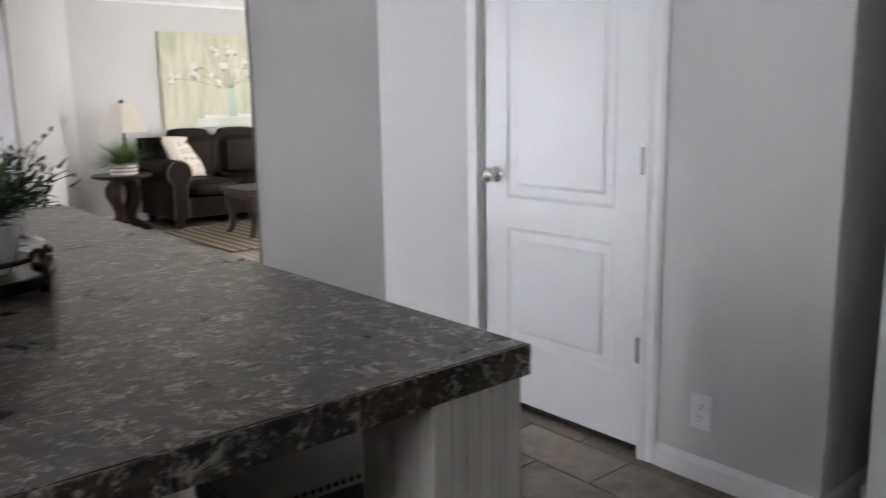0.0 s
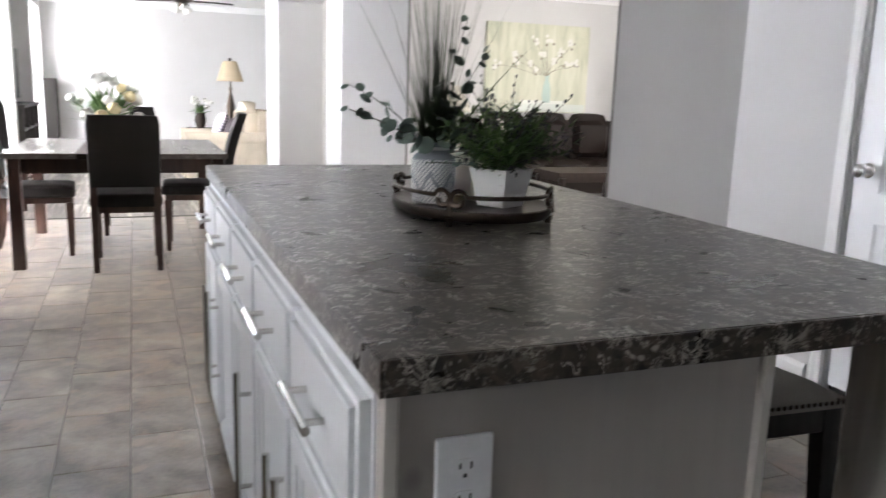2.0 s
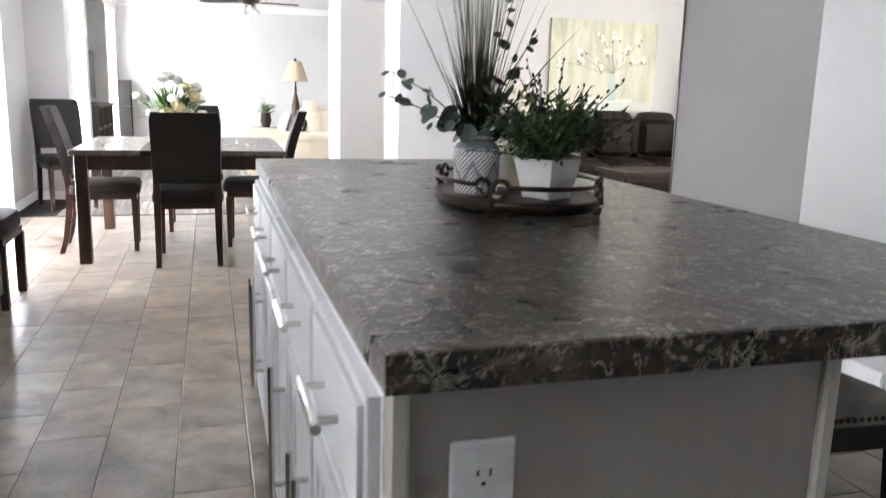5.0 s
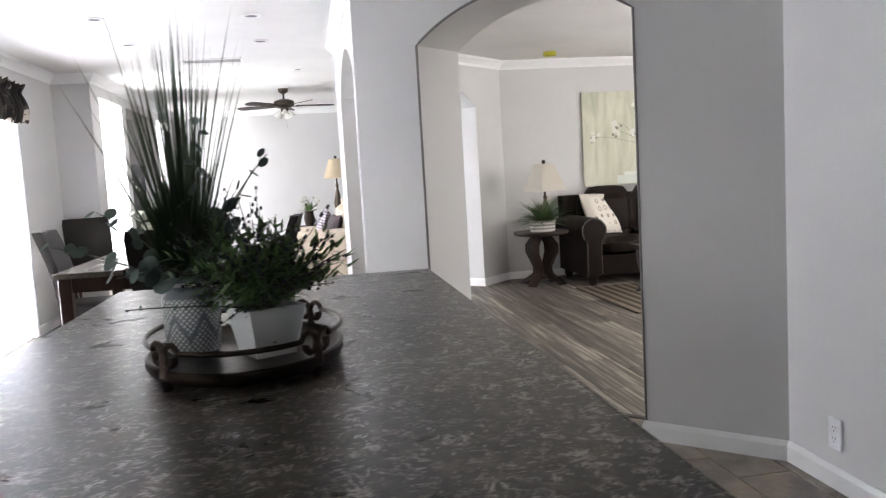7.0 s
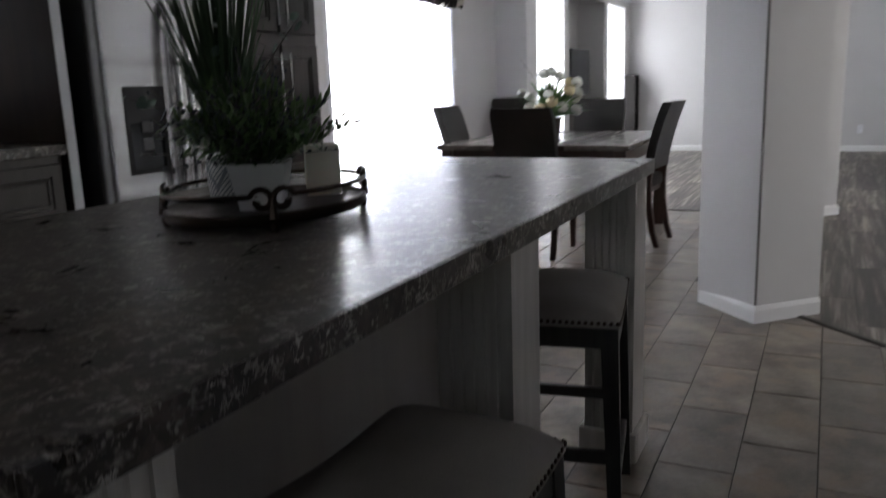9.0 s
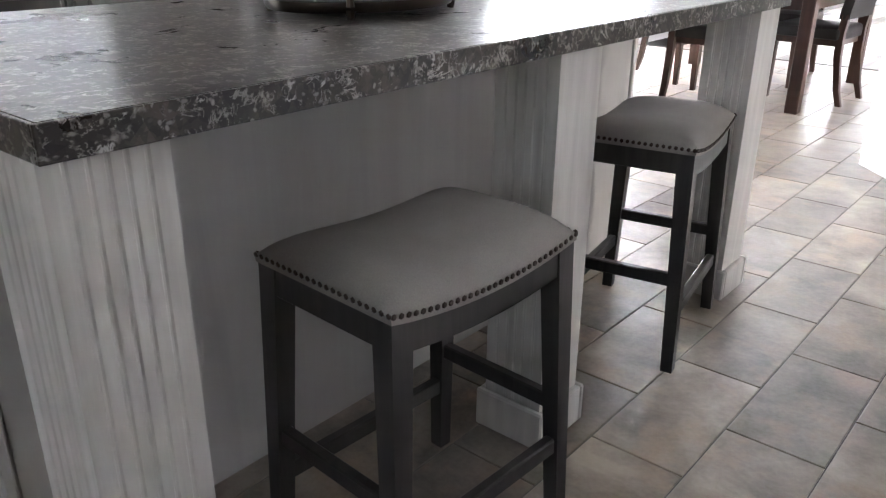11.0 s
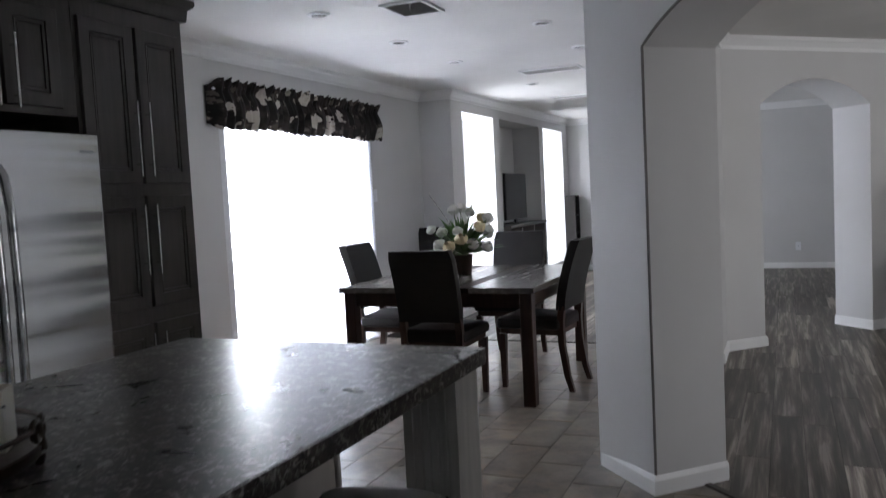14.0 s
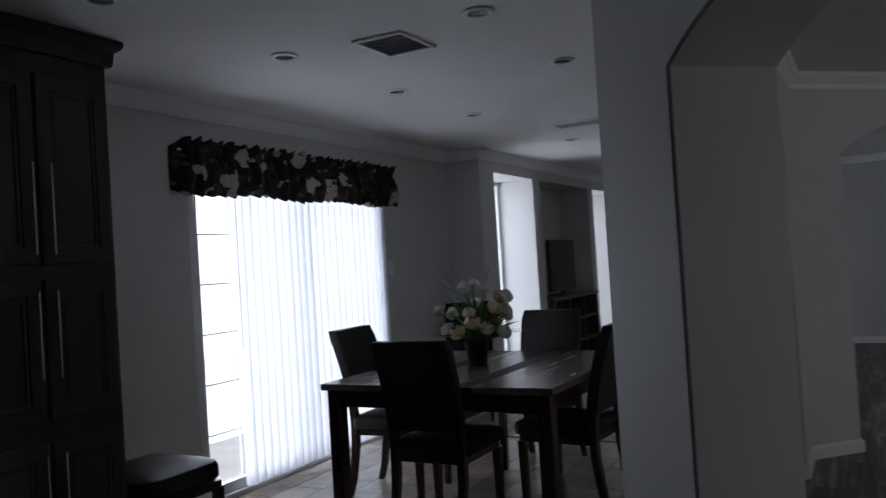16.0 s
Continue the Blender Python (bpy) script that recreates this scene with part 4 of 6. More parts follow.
for k in range(4):
    a, b = (k + 0.5) * math.pi / 2, (k + 1.5) * math.pi / 2
    ga = 0.039 / math.hypot(A * math.sin(a), B * math.cos(a))
    gb = 0.039 / math.hypot(A * math.sin(b), B * math.cos(b))
    part("rail", add_tube(bmesh.new(), [ell(a + ga + (b - gb - a - ga) * i / 12, 0.064) for i in range(13)], 0.0046, 8), BRONZE, tray, smooth=True)
    for sgn in (-1, 1):
        part("scroll", add_tube(bmesh.new(), scroll(a, sgn), 0.0046, 7, (1.0, 1.5)), BRONZE, tray, smooth=True)
    part("upright", add_tube(bmesh.new(), [ell(a, 0.024, 1.01), ell(a, 0.060, 1.01)], 0.007, 8, (1.3, 0.6)), BRONZE, tray, smooth=True)
    part("foot", add_tube(bmesh.new(), [ell(a, 0.0, 0.98), ell(a, 0.008, 0.985), ell(a, 0.016, 0.98)], 0.010, 8, (0.7, 1.1)), BRONZE, tray, smooth=True)
SZ = 0.939


def vase_material():
    m = Nodes("grey_vase_with_white_dots", 0.45)
    v = m.coord.outputs["Object"]
    sep = m.node("ShaderNodeSeparateXYZ")
    m.link(v, sep.inputs[0])
    ang = m.node("ShaderNodeMath")
    ang.operation = "ARCTAN2"
    m.link(sep.outputs["Y"], ang.inputs[0]), m.link(sep.outputs["X"], ang.inputs[1])
    def math_node(op, a, b):
        n = m.node("ShaderNodeMath")
        n.operation = op
        for s, val in zip(n.inputs, (a, b)):
            if isinstance(val, (int, float)):
                s.default_value = val
            else:
                m.link(val, s)
        return n.outputs[0]
    u = math_node("MULTIPLY", ang.outputs[0], 0.062)
    k = 80.0
    a = math_node("MULTIPLY", math_node("ADD", u, sep.outputs["Z"]), k)
    b = math_node("MULTIPLY", math_node("SUBTRACT", u, sep.outputs["Z"]), k)
    fa = math_node("ABSOLUTE", math_node("SUBTRACT", math_node("FRACT", a, 0), 0.5), 0)
    fb = math_node("ABSOLUTE", math_node("SUBTRACT", math_node("FRACT", b, 0), 0.5), 0)
    dot = math_node("LESS_THAN", math_node("MAXIMUM", fa, fb), 0.33)
    wave = math_node("PINGPONG", math_node("MULTIPLY", u, 1.0), 0.032)
    zz = math_node("ABSOLUTE", math_node("SUBTRACT", math_node("ADD", sep.outputs["Z"], math_node("MULTIPLY", wave, 1.6)), 0.082), 0)
    gap = math_node("GREATER_THAN", zz, 0.008)
    band = math_node("LESS_THAN", sep.outputs["Z"], 0.118)
    fac = math_node("MULTIPLY", math_node("MULTIPLY", dot, gap), band)
    c = m.mix(fac, (0.20, 0.215, 0.24), (0.72, 0.71, 0.69))
    stripe = math_node("MULTIPLY", math_node("GREATER_THAN", sep.outputs["Z"], 0.142), math_node("LESS_THAN", sep.outputs["Z"], 0.150))
    c = m.mix(stripe, c, (0.62, 0.62, 0.62))
    m.color(c).bump(fac, 0.3, 0.002)
    return m.mat


vase = thing("vase", "grey ceramic jar with raised white dot pattern", "vase", (0.414, 2.049, SZ), 0)
vase.scale = (0.83, 0.83, 0.84)
part("jar", add_lathe(bmesh.new(), [(0.0, 0.0), (0.050, 0.0), (0.056, 0.006), (0.058, 0.03), (0.061, 0.09), (0.060, 0.115), (0.052, 0.128), (0.043, 0.134), (0.042, 0.150), (0.046, 0.156), (0.045, 0.162), (0.038, 0.162), (0.037, 0.13), (0.0, 0.12)], n=40), vase_material(), vase, smooth=True)

def leaf_material(name, dark, light, rough=0.5):
    m = Nodes(name, rough, spec=0.4)
    isl = m.tree.nodes.new("ShaderNodeNewGeometry").outputs["Random Per Island"]
    m.color(m.mix(0.25, m.ramp(isl, [(0.0, dark), (1.0, light)]), m.ramp(m.noise(m.mapped(), 40, 3), [(0.3, dark), (0.7, light)])))
    return m.mat


FERN = leaf_material("mid_green_leaf", (0.032, 0.065, 0.020), (0.105, 0.175, 0.060))
EUC = leaf_material("blue_green_round_leaf", (0.075, 0.110, 0.095), (0.150, 0.195, 0.165))
STEM = leaf_material("grey_brown_stem", (0.05, 0.05, 0.04), (0.09, 0.085, 0.07))
BUD = leaf_material("dark_seed_bud", (0.020, 0.024, 0.034), (0.050, 0.055, 0.065))
GRASS = leaf_material("tall_grass_blade", (0.028, 0.052, 0.026), (0.080, 0.120, 0.060))


def add_blade(bm, base, tip, bend, width, n=6):
    """A long leaf from base to tip that bows by the vector bend."""
    base, tip, bend = Vector(base), Vector(tip), Vector(bend)
    d = (tip - base).normalized()
    side = d.cross(Vector((0.3, 0.2, 1)) if abs(d.z) < 0.9 else Vector((bend.x + 0.3, bend.y - 0.2, 0))).normalized()
    left, right = [], []
    for i in range(n + 1):
        q = i / n
        p = base.lerp(tip, q) + bend * (q * q)
        w = width * (1 - q ** 2.2) * min(1.0, 0.45 + q * 2.5) * 0.5
        left.append(bm.verts.new(p + side * w))
        right.append(bm.verts.new(p - side * w))
    for i in range(n):
        bm.faces.new((left[i], left[i + 1], right[i + 1], right[i]))


def add_disc_leaf(bm, c, normal, r, squash=0.85):
    normal = Vector(normal).normalized()
    a = normal.orthogonal().normalized()
    b = normal.cross(a)
    mid = bm.verts.new(Vector(c) - normal * r * 0.12)
    ring = [bm.verts.new(Vector(c) + (a * math.cos(t) + b * math.sin(t) * squash) * r) for t in [2 * math.pi * i / 9 for i in range(9)]]
    for i in range(9):
        bm.faces.new((mid, ring[i], ring[(i + 1) % 9]))


def add_bud(bm, c, r, long=1.6, axis=(0, 0, 1)):
    q = Vector((0, 0, 1)).rotation_difference(Vector(axis)).to_matrix().to_4x4()
    bmesh.ops.create_icosphere(bm, subdivisions=1, radius=r, matrix=Matrix.Translation(c) @ q @ Matrix.Diagonal((1, 1, long, 1)))


def stem_points(base, tip, bend, n=8):
    base, tip, bend = Vector(base), Vector(tip), Vector(bend)
    return [base.lerp(tip, i / n) + bend * (i / n) ** 2 for i in range(n + 1)]


g = thing("tall_grass_bunch", "artificial tall green grass and eucalyptus in the grey jar", "plant", (0.414, 2.049, SZ + 0.105))
rng = random.Random(3)
bm = bmesh.new()
for i in range(150):
    a = rng.uniform(0, 2 * math.pi)
    r = rng.uniform(0, 0.020)
    lean = abs(rng.gauss(0, 0.165))
    h = rng.uniform(0.20, 0.52) * (1.0 if lean < 0.25 else 0.85)
    b = (r * math.cos(a), r * math.sin(a), 0)
    tp = (b[0] + math.cos(a) * lean * h, b[1] + math.sin(a) * lean * h, h)
    add_blade(bm, b, tp, (math.cos(a) * lean * 0.08, math.sin(a) * lean * 0.08, -0.01), rng.uniform(0.0044, 0.0072), 6)
for i in range(120):
    a, lean, h = rng.uniform(0, 2 * math.pi), rng.uniform(0.05, 0.36), rng.uniform(0.08, 0.23)
    b = (0.015 * math.cos(a), 0.015 * math.sin(a), 0)
    add_blade(bm, b, (b[0] + math.cos(a) * lean * h, b[1] + math.sin(a) * lean * h, h), (math.cos(a) * 0.02, math.sin(a) * 0.02, -0.01), rng.uniform(0.006, 0.010), 5)
tagged(part("grass", bm, GRASS, g), kind="stuff")


def eucalyptus(g, base, tip, bend, rng, n=11, r=0.017):
    pts = stem_points(base, tip, bend)
    st = part("stem", add_tube(bmesh.new(), pts, 0.0018, 5, (1.2, 0.5)), STEM, g)
    bm = bmesh.new()
    for i in range(n):
        q = 0.22 + 0.78 * i / (n - 1)
        k = q * (len(pts) - 1)
        j = min(int(k), len(pts) - 2)
        p = pts[j].lerp(pts[j + 1], k - j)
        ang = i * 2.2
        d = Vector((math.cos(ang), math.sin(ang), rng.uniform(-0.3, 0.4)))
        rr = r * (1.2 - 0.75 * q) * rng.uniform(0.8, 1.2)
        add_disc_leaf(bm, p + d * rr * 1.1, Vector((rng.uniform(-1, 1), rng.uniform(-1, 1), rng.uniform(0.2, 1))), rr)
    part("round_leaves", bm, EUC, st, "blue-green round leaves")


for base_p, tip, bend in (((0, 0, 0), (-0.17, -0.05, 0.13), (-0.04, 0, -0.03)), ((0, 0, 0), (0.03, -0.05, 0.30), (0.02, 0, 0)), ((0, 0, 0), (0.10, 0.05, 0.26), (0.05, 0, -0.02)),
                          ((0, 0, 0), (-0.05, -0.03, 0.10), (-0.06, -0.02, -0.06)), ((0, 0, 0), (0.02, -0.06, 0.10), (0.03, -0.04, -0.03)),
                          ((0, 0, 0), (-0.13, 0.08, 0.20), (-0.04, 0.02, -0.05))):
    eucalyptus(g, base_p, tip, bend, rng, 11, 0.022)

pot = thing("planter", "white distressed square tapered planter", "planter", (0.547, 1.972, SZ), 28)
pot.scale = (0.82, 0.82, 0.69)
DISTRESSED = Nodes("chipped_white_paint", 0.6)
vv = DISTRESSED.mapped((1, 1, 2.2))
DISTRESSED.color(DISTRESSED.mix(DISTRESSED.ramp(DISTRESSED.noise(vv, 24, 5, 0.6, 0.5), [(0.66, (0, 0, 0)), (0.69, (1, 1, 1))]), (0.74, 0.74, 0.74), (0.22, 0.19, 0.16)))
DISTRESSED.bump(DISTRESSED.noise(vv, 40, 4), 0.2, 0.003)
DISTRESSED = DISTRESSED.mat
sq = lambda k, z, c=0.0: [(k, -k, z), (k, k, z), (-k, k, z), (-k, -k, z)]
bm = add_loft(bmesh.new(), [sq(0.044, 0.0), sq(0.062, 0.118), sq(0.064, 0.122), sq(0.054, 0.122), sq(0.050, 0.100)])
part("box", soften(bm, 0.002, 1, 0.7), DISTRESSED, pot)
f = thing("lavender_fern", "artificial fern and dark lavender sprigs in the white planter", "plant", (0.547, 1.972, SZ + 0.074))
bm = bmesh.new()
for i in range(110):
    a = rng.uniform(0, 2 * math.pi)
    lean = 1.0 * rng.random() ** 0.75
    L = rng.uniform(0.09, 0.17)
    d = Vector((math.cos(a) * math.sin(lean), math.sin(a) * math.sin(lean), math.cos(lean)))
    b = Vector((math.cos(a), math.sin(a), 0)) * rng.uniform(0, 0.03)
    pts = stem_points(b, b + d * L, Vector((d.x * 0.25, d.y * 0.25, -0.22 * math.sin(lean))) * L, 9)
    for k in range(2, 10):
        along = (pts[k] - pts[k - 1]).normalized()
        side = along.cross(Vector((rng.uniform(-1, 1), rng.uniform(-1, 1), 0.6))).normalized()
        for sgn in (-1, 1):
            tip = (along * 0.8 + side * sgn * 0.8).normalized() * rng.uniform(0.020, 0.036)
            add_blade(bm, pts[k], pts[k] + tip, Vector((0, 0, -0.004)), rng.uniform(0.006, 0.011), 3)
    add_blade(bm, pts[9], pts[9] + d * 0.03, (0, 0, -0.004), 0.008, 3)
tagged(part("fern_foliage", bm, FERN, f), kind="stuff")
for i in range(46):
    a = rng.uniform(0, 2 * math.pi)
    lean = rng.uniform(0.15, 1.18)
    L = rng.uniform(0.13, 0.22) * (1.05 if lean < 0.7 else 0.9)
    d = Vector((math.cos(a) * math.sin(lean), math.sin(a) * math.sin(lean), math.cos(lean)))
    pts = stem_points((d.x * 0.02, d.y * 0.02, 0), d * L, Vector((d.x * 0.05, d.y * 0.05, -0.05 * math.sin(lean) - (0.10 if lean > 1.25 else 0))), 6)
    st = part("sprig", add_tube(bmesh.new(), pts, 0.0012, 4, (1.1, 0.6)), STEM, f)
    bm = bmesh.new()
    for k in range(9):
        q = 0.35 + 0.65 * k / 8
        x = q * 6
        j = min(int(x), 5)
        p = pts[j].lerp(pts[j + 1], x - j)
        p += Vector((rng.uniform(-1, 1), rng.uniform(-1, 1), rng.uniform(-1, 1))) * 0.006
        add_bud(bm, p, rng.uniform(0.0020, 0.0034), 1.6, d)
    tagged(part("seed_head", bm, BUD, st, "dark lavender buds"), kind="stuff")
for tip in ((-0.10, -0.02, 0.17), (0.02, -0.10, 0.18), (0.11, -0.04, 0.12), (-0.03, 0.08, 0.21), (-0.16, -0.06, 0.05), (0.06, 0.12, 0.10), (-0.12, 0.05, 0.12)):
    eucalyptus(f, (0, 0, 0), tip, (tip[0] * 0.3, tip[1] * 0.3, -0.02), rng, 9, 0.010)

WAX = Nodes("cream_candle_wax", 0.55)
WAX.color((0.74, 0.70, 0.60))
WAX.bsdf.inputs["Subsurface Weight"].default_value = 0.25
WAX.bsdf.inputs["Subsurface Radius"].default_value = (0.02, 0.015, 0.01)
candle = thing("candle", "square cream wax pillar candle on the tray", "candle", (0.546, 2.171, SZ), 38)
part("wax", soften(add_loft(bmesh.new(), [[(x * k, y * k, z) for x, y in ((1, -1), (1, 1), (-1, 1), (-1, -1))] for k, z in ((0.034, 0.0), (0.034, 0.100), (0.031, 0.100), (0.026, 0.094))]), 0.003, 2, 0.8), WAX.mat, candle)
part("wick", add_tube(bmesh.new(), [(0, 0, 0.088), (0.001, 0, 0.100)], 0.0012, 5), BLACK, candle)


# ---- dining set ----
TABLE_TOP = wooden("grey_brown_table_top", (0.10, 0.088, 0.078), (0.19, 0.17, 0.15), 0.25, "y", 0.8)
tb = thing("dining_table", "dark wood dining table with grey-brown top and dark inlay", "table", (-0.312, 6.54, 0))
hx, hy = 0.672, 0.72
for a, b in ((-hx, -0.25), (-0.15, 0.15), (0.25, hx)):
    part("top_board", box(a, b, -hy, hy, 0.700, 0.735, 0.003), TABLE_TOP, tb)
for a in (-0.25, 0.15):
    part("inlay_band", box(a, a + 0.10, -hy + 0.002, hy - 0.002, 0.702, 0.7335), ESPRESSO, tb, "dark inlay band")
for s in (-1, 1):
    part("apron", box(-hx + 0.10, hx - 0.10, s * (hy - 0.065) - 0.011, s * (hy - 0.065) + 0.011, 0.605, 0.700), WALNUT_DARK, tb)
    part("apron", box(s * (hx - 0.065) - 0.011, s * (hx - 0.065) + 0.011, -hy + 0.10, hy - 0.10, 0.605, 0.700), WALNUT_DARK, tb)
    for q in (-1, 1):
        part("leg", box(s * (hx - 0.062) - 0.038, s * (hx - 0.062) + 0.038, q * (hy - 0.062) - 0.038, q * (hy - 0.062) + 0.038, 0, 0.700, 0.004), WALNUT_DARK, tb)


def dining_chair():
    t = thing("dining_chair", "dark leather parsons dining chair with tapered wood legs", "chair", (0, 0, 0), group="dining chairs")
    bm = bmesh.new()
    n = 8
    rings = []
    outline = []
    for i in range(n + 1):
        z = 0.535 + (0.985 - 0.535) * i / n
        q = i / n
        y = -0.215 - 0.115 * q ** 1.5
        w = 0.205 + 0.006 * q
        th = 0.030
        if q > 0.86:
            w -= 0.014 * ((q - 0.86) / 0.14) ** 2
        rings.append([(-w, y - th, z), (w, y - th, z), (w + 0.004, y, z), (w, y + th, z), (-w, y + th, z), (-w - 0.004, y, z)])
    add_loft(bm, rings)
    part("backrest", soften(bm, 0.010, 2, 0.7), CHAIR_LEATHER, t, "dark brown leather back", True)
    bm = bmesh.new()
    rings = []
    for z, k in ((0.405, -0.004), (0.412, 0.004), (0.445, 0.008), (0.470, 0.0), (0.482, -0.03), (0.486, -0.09)):
        a, b0, b1 = 0.215 + k, -0.215 - k * 0.4, 0.235 + k
        ring = []
        for cx, cy, s in ((a, b0, 270), (a, b1, 0), (-a, b1, 90), (-a, b0, 180)):
            r = 0.035
            ox, oy = (cx - math.copysign(r, cx)), (cy - math.copysign(r, cy))
            ring += [(ox + r * math.cos(radians(s + 22.5 * j)), oy + r * math.sin(radians(s + 22.5 * j)), z) for j in range(5)]
        rings.append(ring)
    add_loft(bm, rings)
    part("seat", bm, CHAIR_LEATHER, t, "padded dark leather seat", True)
    part("seat_frame", box(-0.195, 0.195, -0.20, 0.215, 0.365, 0.406, 0.003), WALNUT_DARK, t)
    for s in (-1, 1):
        rings = []
        for z, y, w in ((0.0, -0.275, 0.016), (0.10, -0.245, 0.018), (0.30, -0.215, 0.020), (0.45, -0.210, 0.021), (0.56, -0.222, 0.020)):
            x = s * 0.188
            rings.append([(x - w, y - w, z), (x + w, y - w, z), (x + w, y + w, z), (x - w, y + w, z)])
        part("leg", soften(add_loft(bmesh.new(), rings), 0.003, 1), WALNUT_DARK, t)
        rings = []
        for z, w in ((0.0, 0.015), (0.37, 0.022)):
            x, y = s * 0.185, 0.20
            rings.append([(x - w, y - w, z), (x + w, y - w, z), (x + w, y + w, z), (x - w, y + w, z)])
        part("leg", soften(add_loft(bmesh.new(), rings), 0.003, 1), WALNUT_DARK, t)
    return t


chair = dining_chair()
chair.matrix_basis = pose(-0.280, 5.945, 0, 0, 0, 0)
copy_thing(chair, pose(0.200, 6.47, 0, 0, 0, 86))
copy_thing(chair, pose(-0.855, 6.43, 0, 0, 0, -87))
copy_thing(chair, pose(-0.26, 7.20, 0, 0, 0, 180))
copy_thing(chair, pose(-1.42, 8.50, 0, 0, 0, 203))

def cushion_block(half, z0, z1):
    """A square pad with rounded sides and a crowned top."""
    rings = []
    for k, z in ((0.93, z0), (1.0, z0 + 0.02), (1.0, z1 - 0.035), (0.96, z1 - 0.012), (0.86, z1), (0.5, z1 + 0.014), (0.1, z1 + 0.018)):
        ring = []
        for i in range(40):
            a = 2 * math.pi * i / 40
            c, q = math.cos(a), math.sin(a)
            ring.append((half * k * math.copysign(abs(c) ** 0.35, c), half * k * math.copysign(abs(q) ** 0.35, q), z))
        rings.append(ring)
    return add_loft(bmesh.new(), rings)


ott = thing("ottoman", "low square dark leather ottoman on wood legs beside the pantry", "ottoman", (-1.385, 4.99, 0), 0)
bm = cushion_block(0.25, 0.37, 0.475)
part("cushion", bm, CHAIR_LEATHER, ott, "dark leather cushion", True)
part("frame", box(-0.24, 0.24, -0.22, 0.22, 0.33, 0.37, 0.003), WALNUT_DARK, ott)
for sx in (-1, 1):
    for sy in (-1, 1):
        part("leg", box(sx * 0.225 - 0.022, sx * 0.225 + 0.022, sy * 0.205 - 0.022, sy * 0.205 + 0.022, 0, 0.34, 0.003), WALNUT_DARK, ott)

# flowers on the table
PETAL = leaf_material("white_petal", (0.50, 0.50, 0.46), (0.64, 0.63, 0.58))
CREAM_PETAL = leaf_material("cream_yellow_petal", (0.50, 0.40, 0.22), (0.60, 0.52, 0.33))
fl_pot = thing("flower_pot", "small dark brown pot on the dining table", "pot", (-0.40, 6.60, 0.735))
part("pot", add_lathe(bmesh.new(), [(0.0, 0.0), (0.055, 0.0), (0.060, 0.01), (0.072, 0.13), (0.076, 0.14), (0.070, 0.145), (0.062, 0.13), (0.0, 0.12)], n=24), ESPRESSO, fl_pot, smooth=True)


def add_tulip(bm, c, axis, size):
    axis = Vector(axis).normalized()
    a = axis.orthogonal().normalized()
    b = axis.cross(a)
    c = Vector(c)
    for layer, (rad, hgt, off) in enumerate(((0.40, 1.0, 0.0), (0.52, 0.92, 0.5))):
        for i in range(4):
            t = 2 * math.pi * (i + off) / 4
            out = a * math.cos(t) + b * math.sin(t)
            side = axis.cross(out)
            rows = []
            for k in range(5):
                q = k / 4
                r = rad * size * math.sin(0.5 + 2.2 * q) * 1.0
                w = size * 0.42 * math.sin(0.35 + 2.55 * q)
                p = c + axis * (hgt * size * q) + out * r
                rows.append([bm.verts.new(p - side * w), bm.verts.new(p + out * w * 0.25), bm.verts.new(p + side * w)])
            for r0, r1 in zip(rows, rows[1:]):
                bm.faces.new((r0[0], r0[1], r1[1], r1[0]))
                bm.faces.new((r0[1], r0[2], r1[2], r1[1]))


bq = thing("flower_bouquet", "white and cream artificial tulips and roses with green leaves", "flowers", (-0.40, 6.60, 0.855))
rng = random.Random(21)
bm = bmesh.new()
for i in range(210):
    a = rng.uniform(0, 2 * math.pi)
    lean = rng.uniform(0.05, 1.35)
    L = rng.uniform(0.14, 0.28)
    d = Vector((math.cos(a) * math.sin(lean), math.sin(a) * math.sin(lean), math.cos(lean)))
    p = d * rng.uniform(0.0, 0.08) + Vector((0, 0, 0.02))
    add_blade(bm, p, p + d * L, Vector((d.x, d.y, -0.6)) * L * 0.25, rng.uniform(0.018, 0.04), 6)
part("leaves", bm, leaf_material("bright_green_leaf", (0.065, 0.13, 0.040), (0.15, 0.26, 0.085)), bq, "green lance-shaped leaves")
for tx, ty, tz in ((-0.05, -0.03, 0.40), (0.0, 0.0, 0.42), (0.06, 0.04, 0.38), (-0.24, -0.05, 0.24), (-0.20, 0.08, 0.20), (0.20, 0.06, 0.32), (0.22, -0.02, 0.22),
                   (0.02, -0.13, 0.22), (0.12, -0.10, 0.10), (-0.06, 0.15, 0.26), (0.16, 0.13, 0.18), (-0.12, -0.15, 0.10), (0.23, -0.08, 0.08)):
    pts = stem_points((0, 0, 0.0), (tx * 0.85, ty * 0.85, tz * 0.78), (0, 0, 0), 5)
    st = part("stem", add_tube(bmesh.new(), pts, 0.003, 5), FERN, bq)
    bm = bmesh.new()
    add_tulip(bm, pts[-1], Vector((tx, ty, tz)) + Vector((0, 0, 0.1)), rng.uniform(0.062, 0.082))
    part("bloom", bm, PETAL, st, "white bloom", True)
for tx, ty, tz in ((0.05, -0.14, 0.12), (0.14, -0.05, 0.20), (-0.02, -0.17, 0.07), (0.10, 0.10, 0.25)):
    st = part("stem", add_tube(bmesh.new(), stem_points((0, 0, 0), (tx, ty, tz), (0, 0, 0), 4), 0.003, 5), FERN, bq)
    bm = bmesh.new()
    for r in (0.078, 0.056, 0.034):
        add_tulip(bm, (tx, ty, tz), (tx, ty, 0.15), r)
    part("bloom", bm, CREAM_PETAL, st, "cream rose bloom", True)
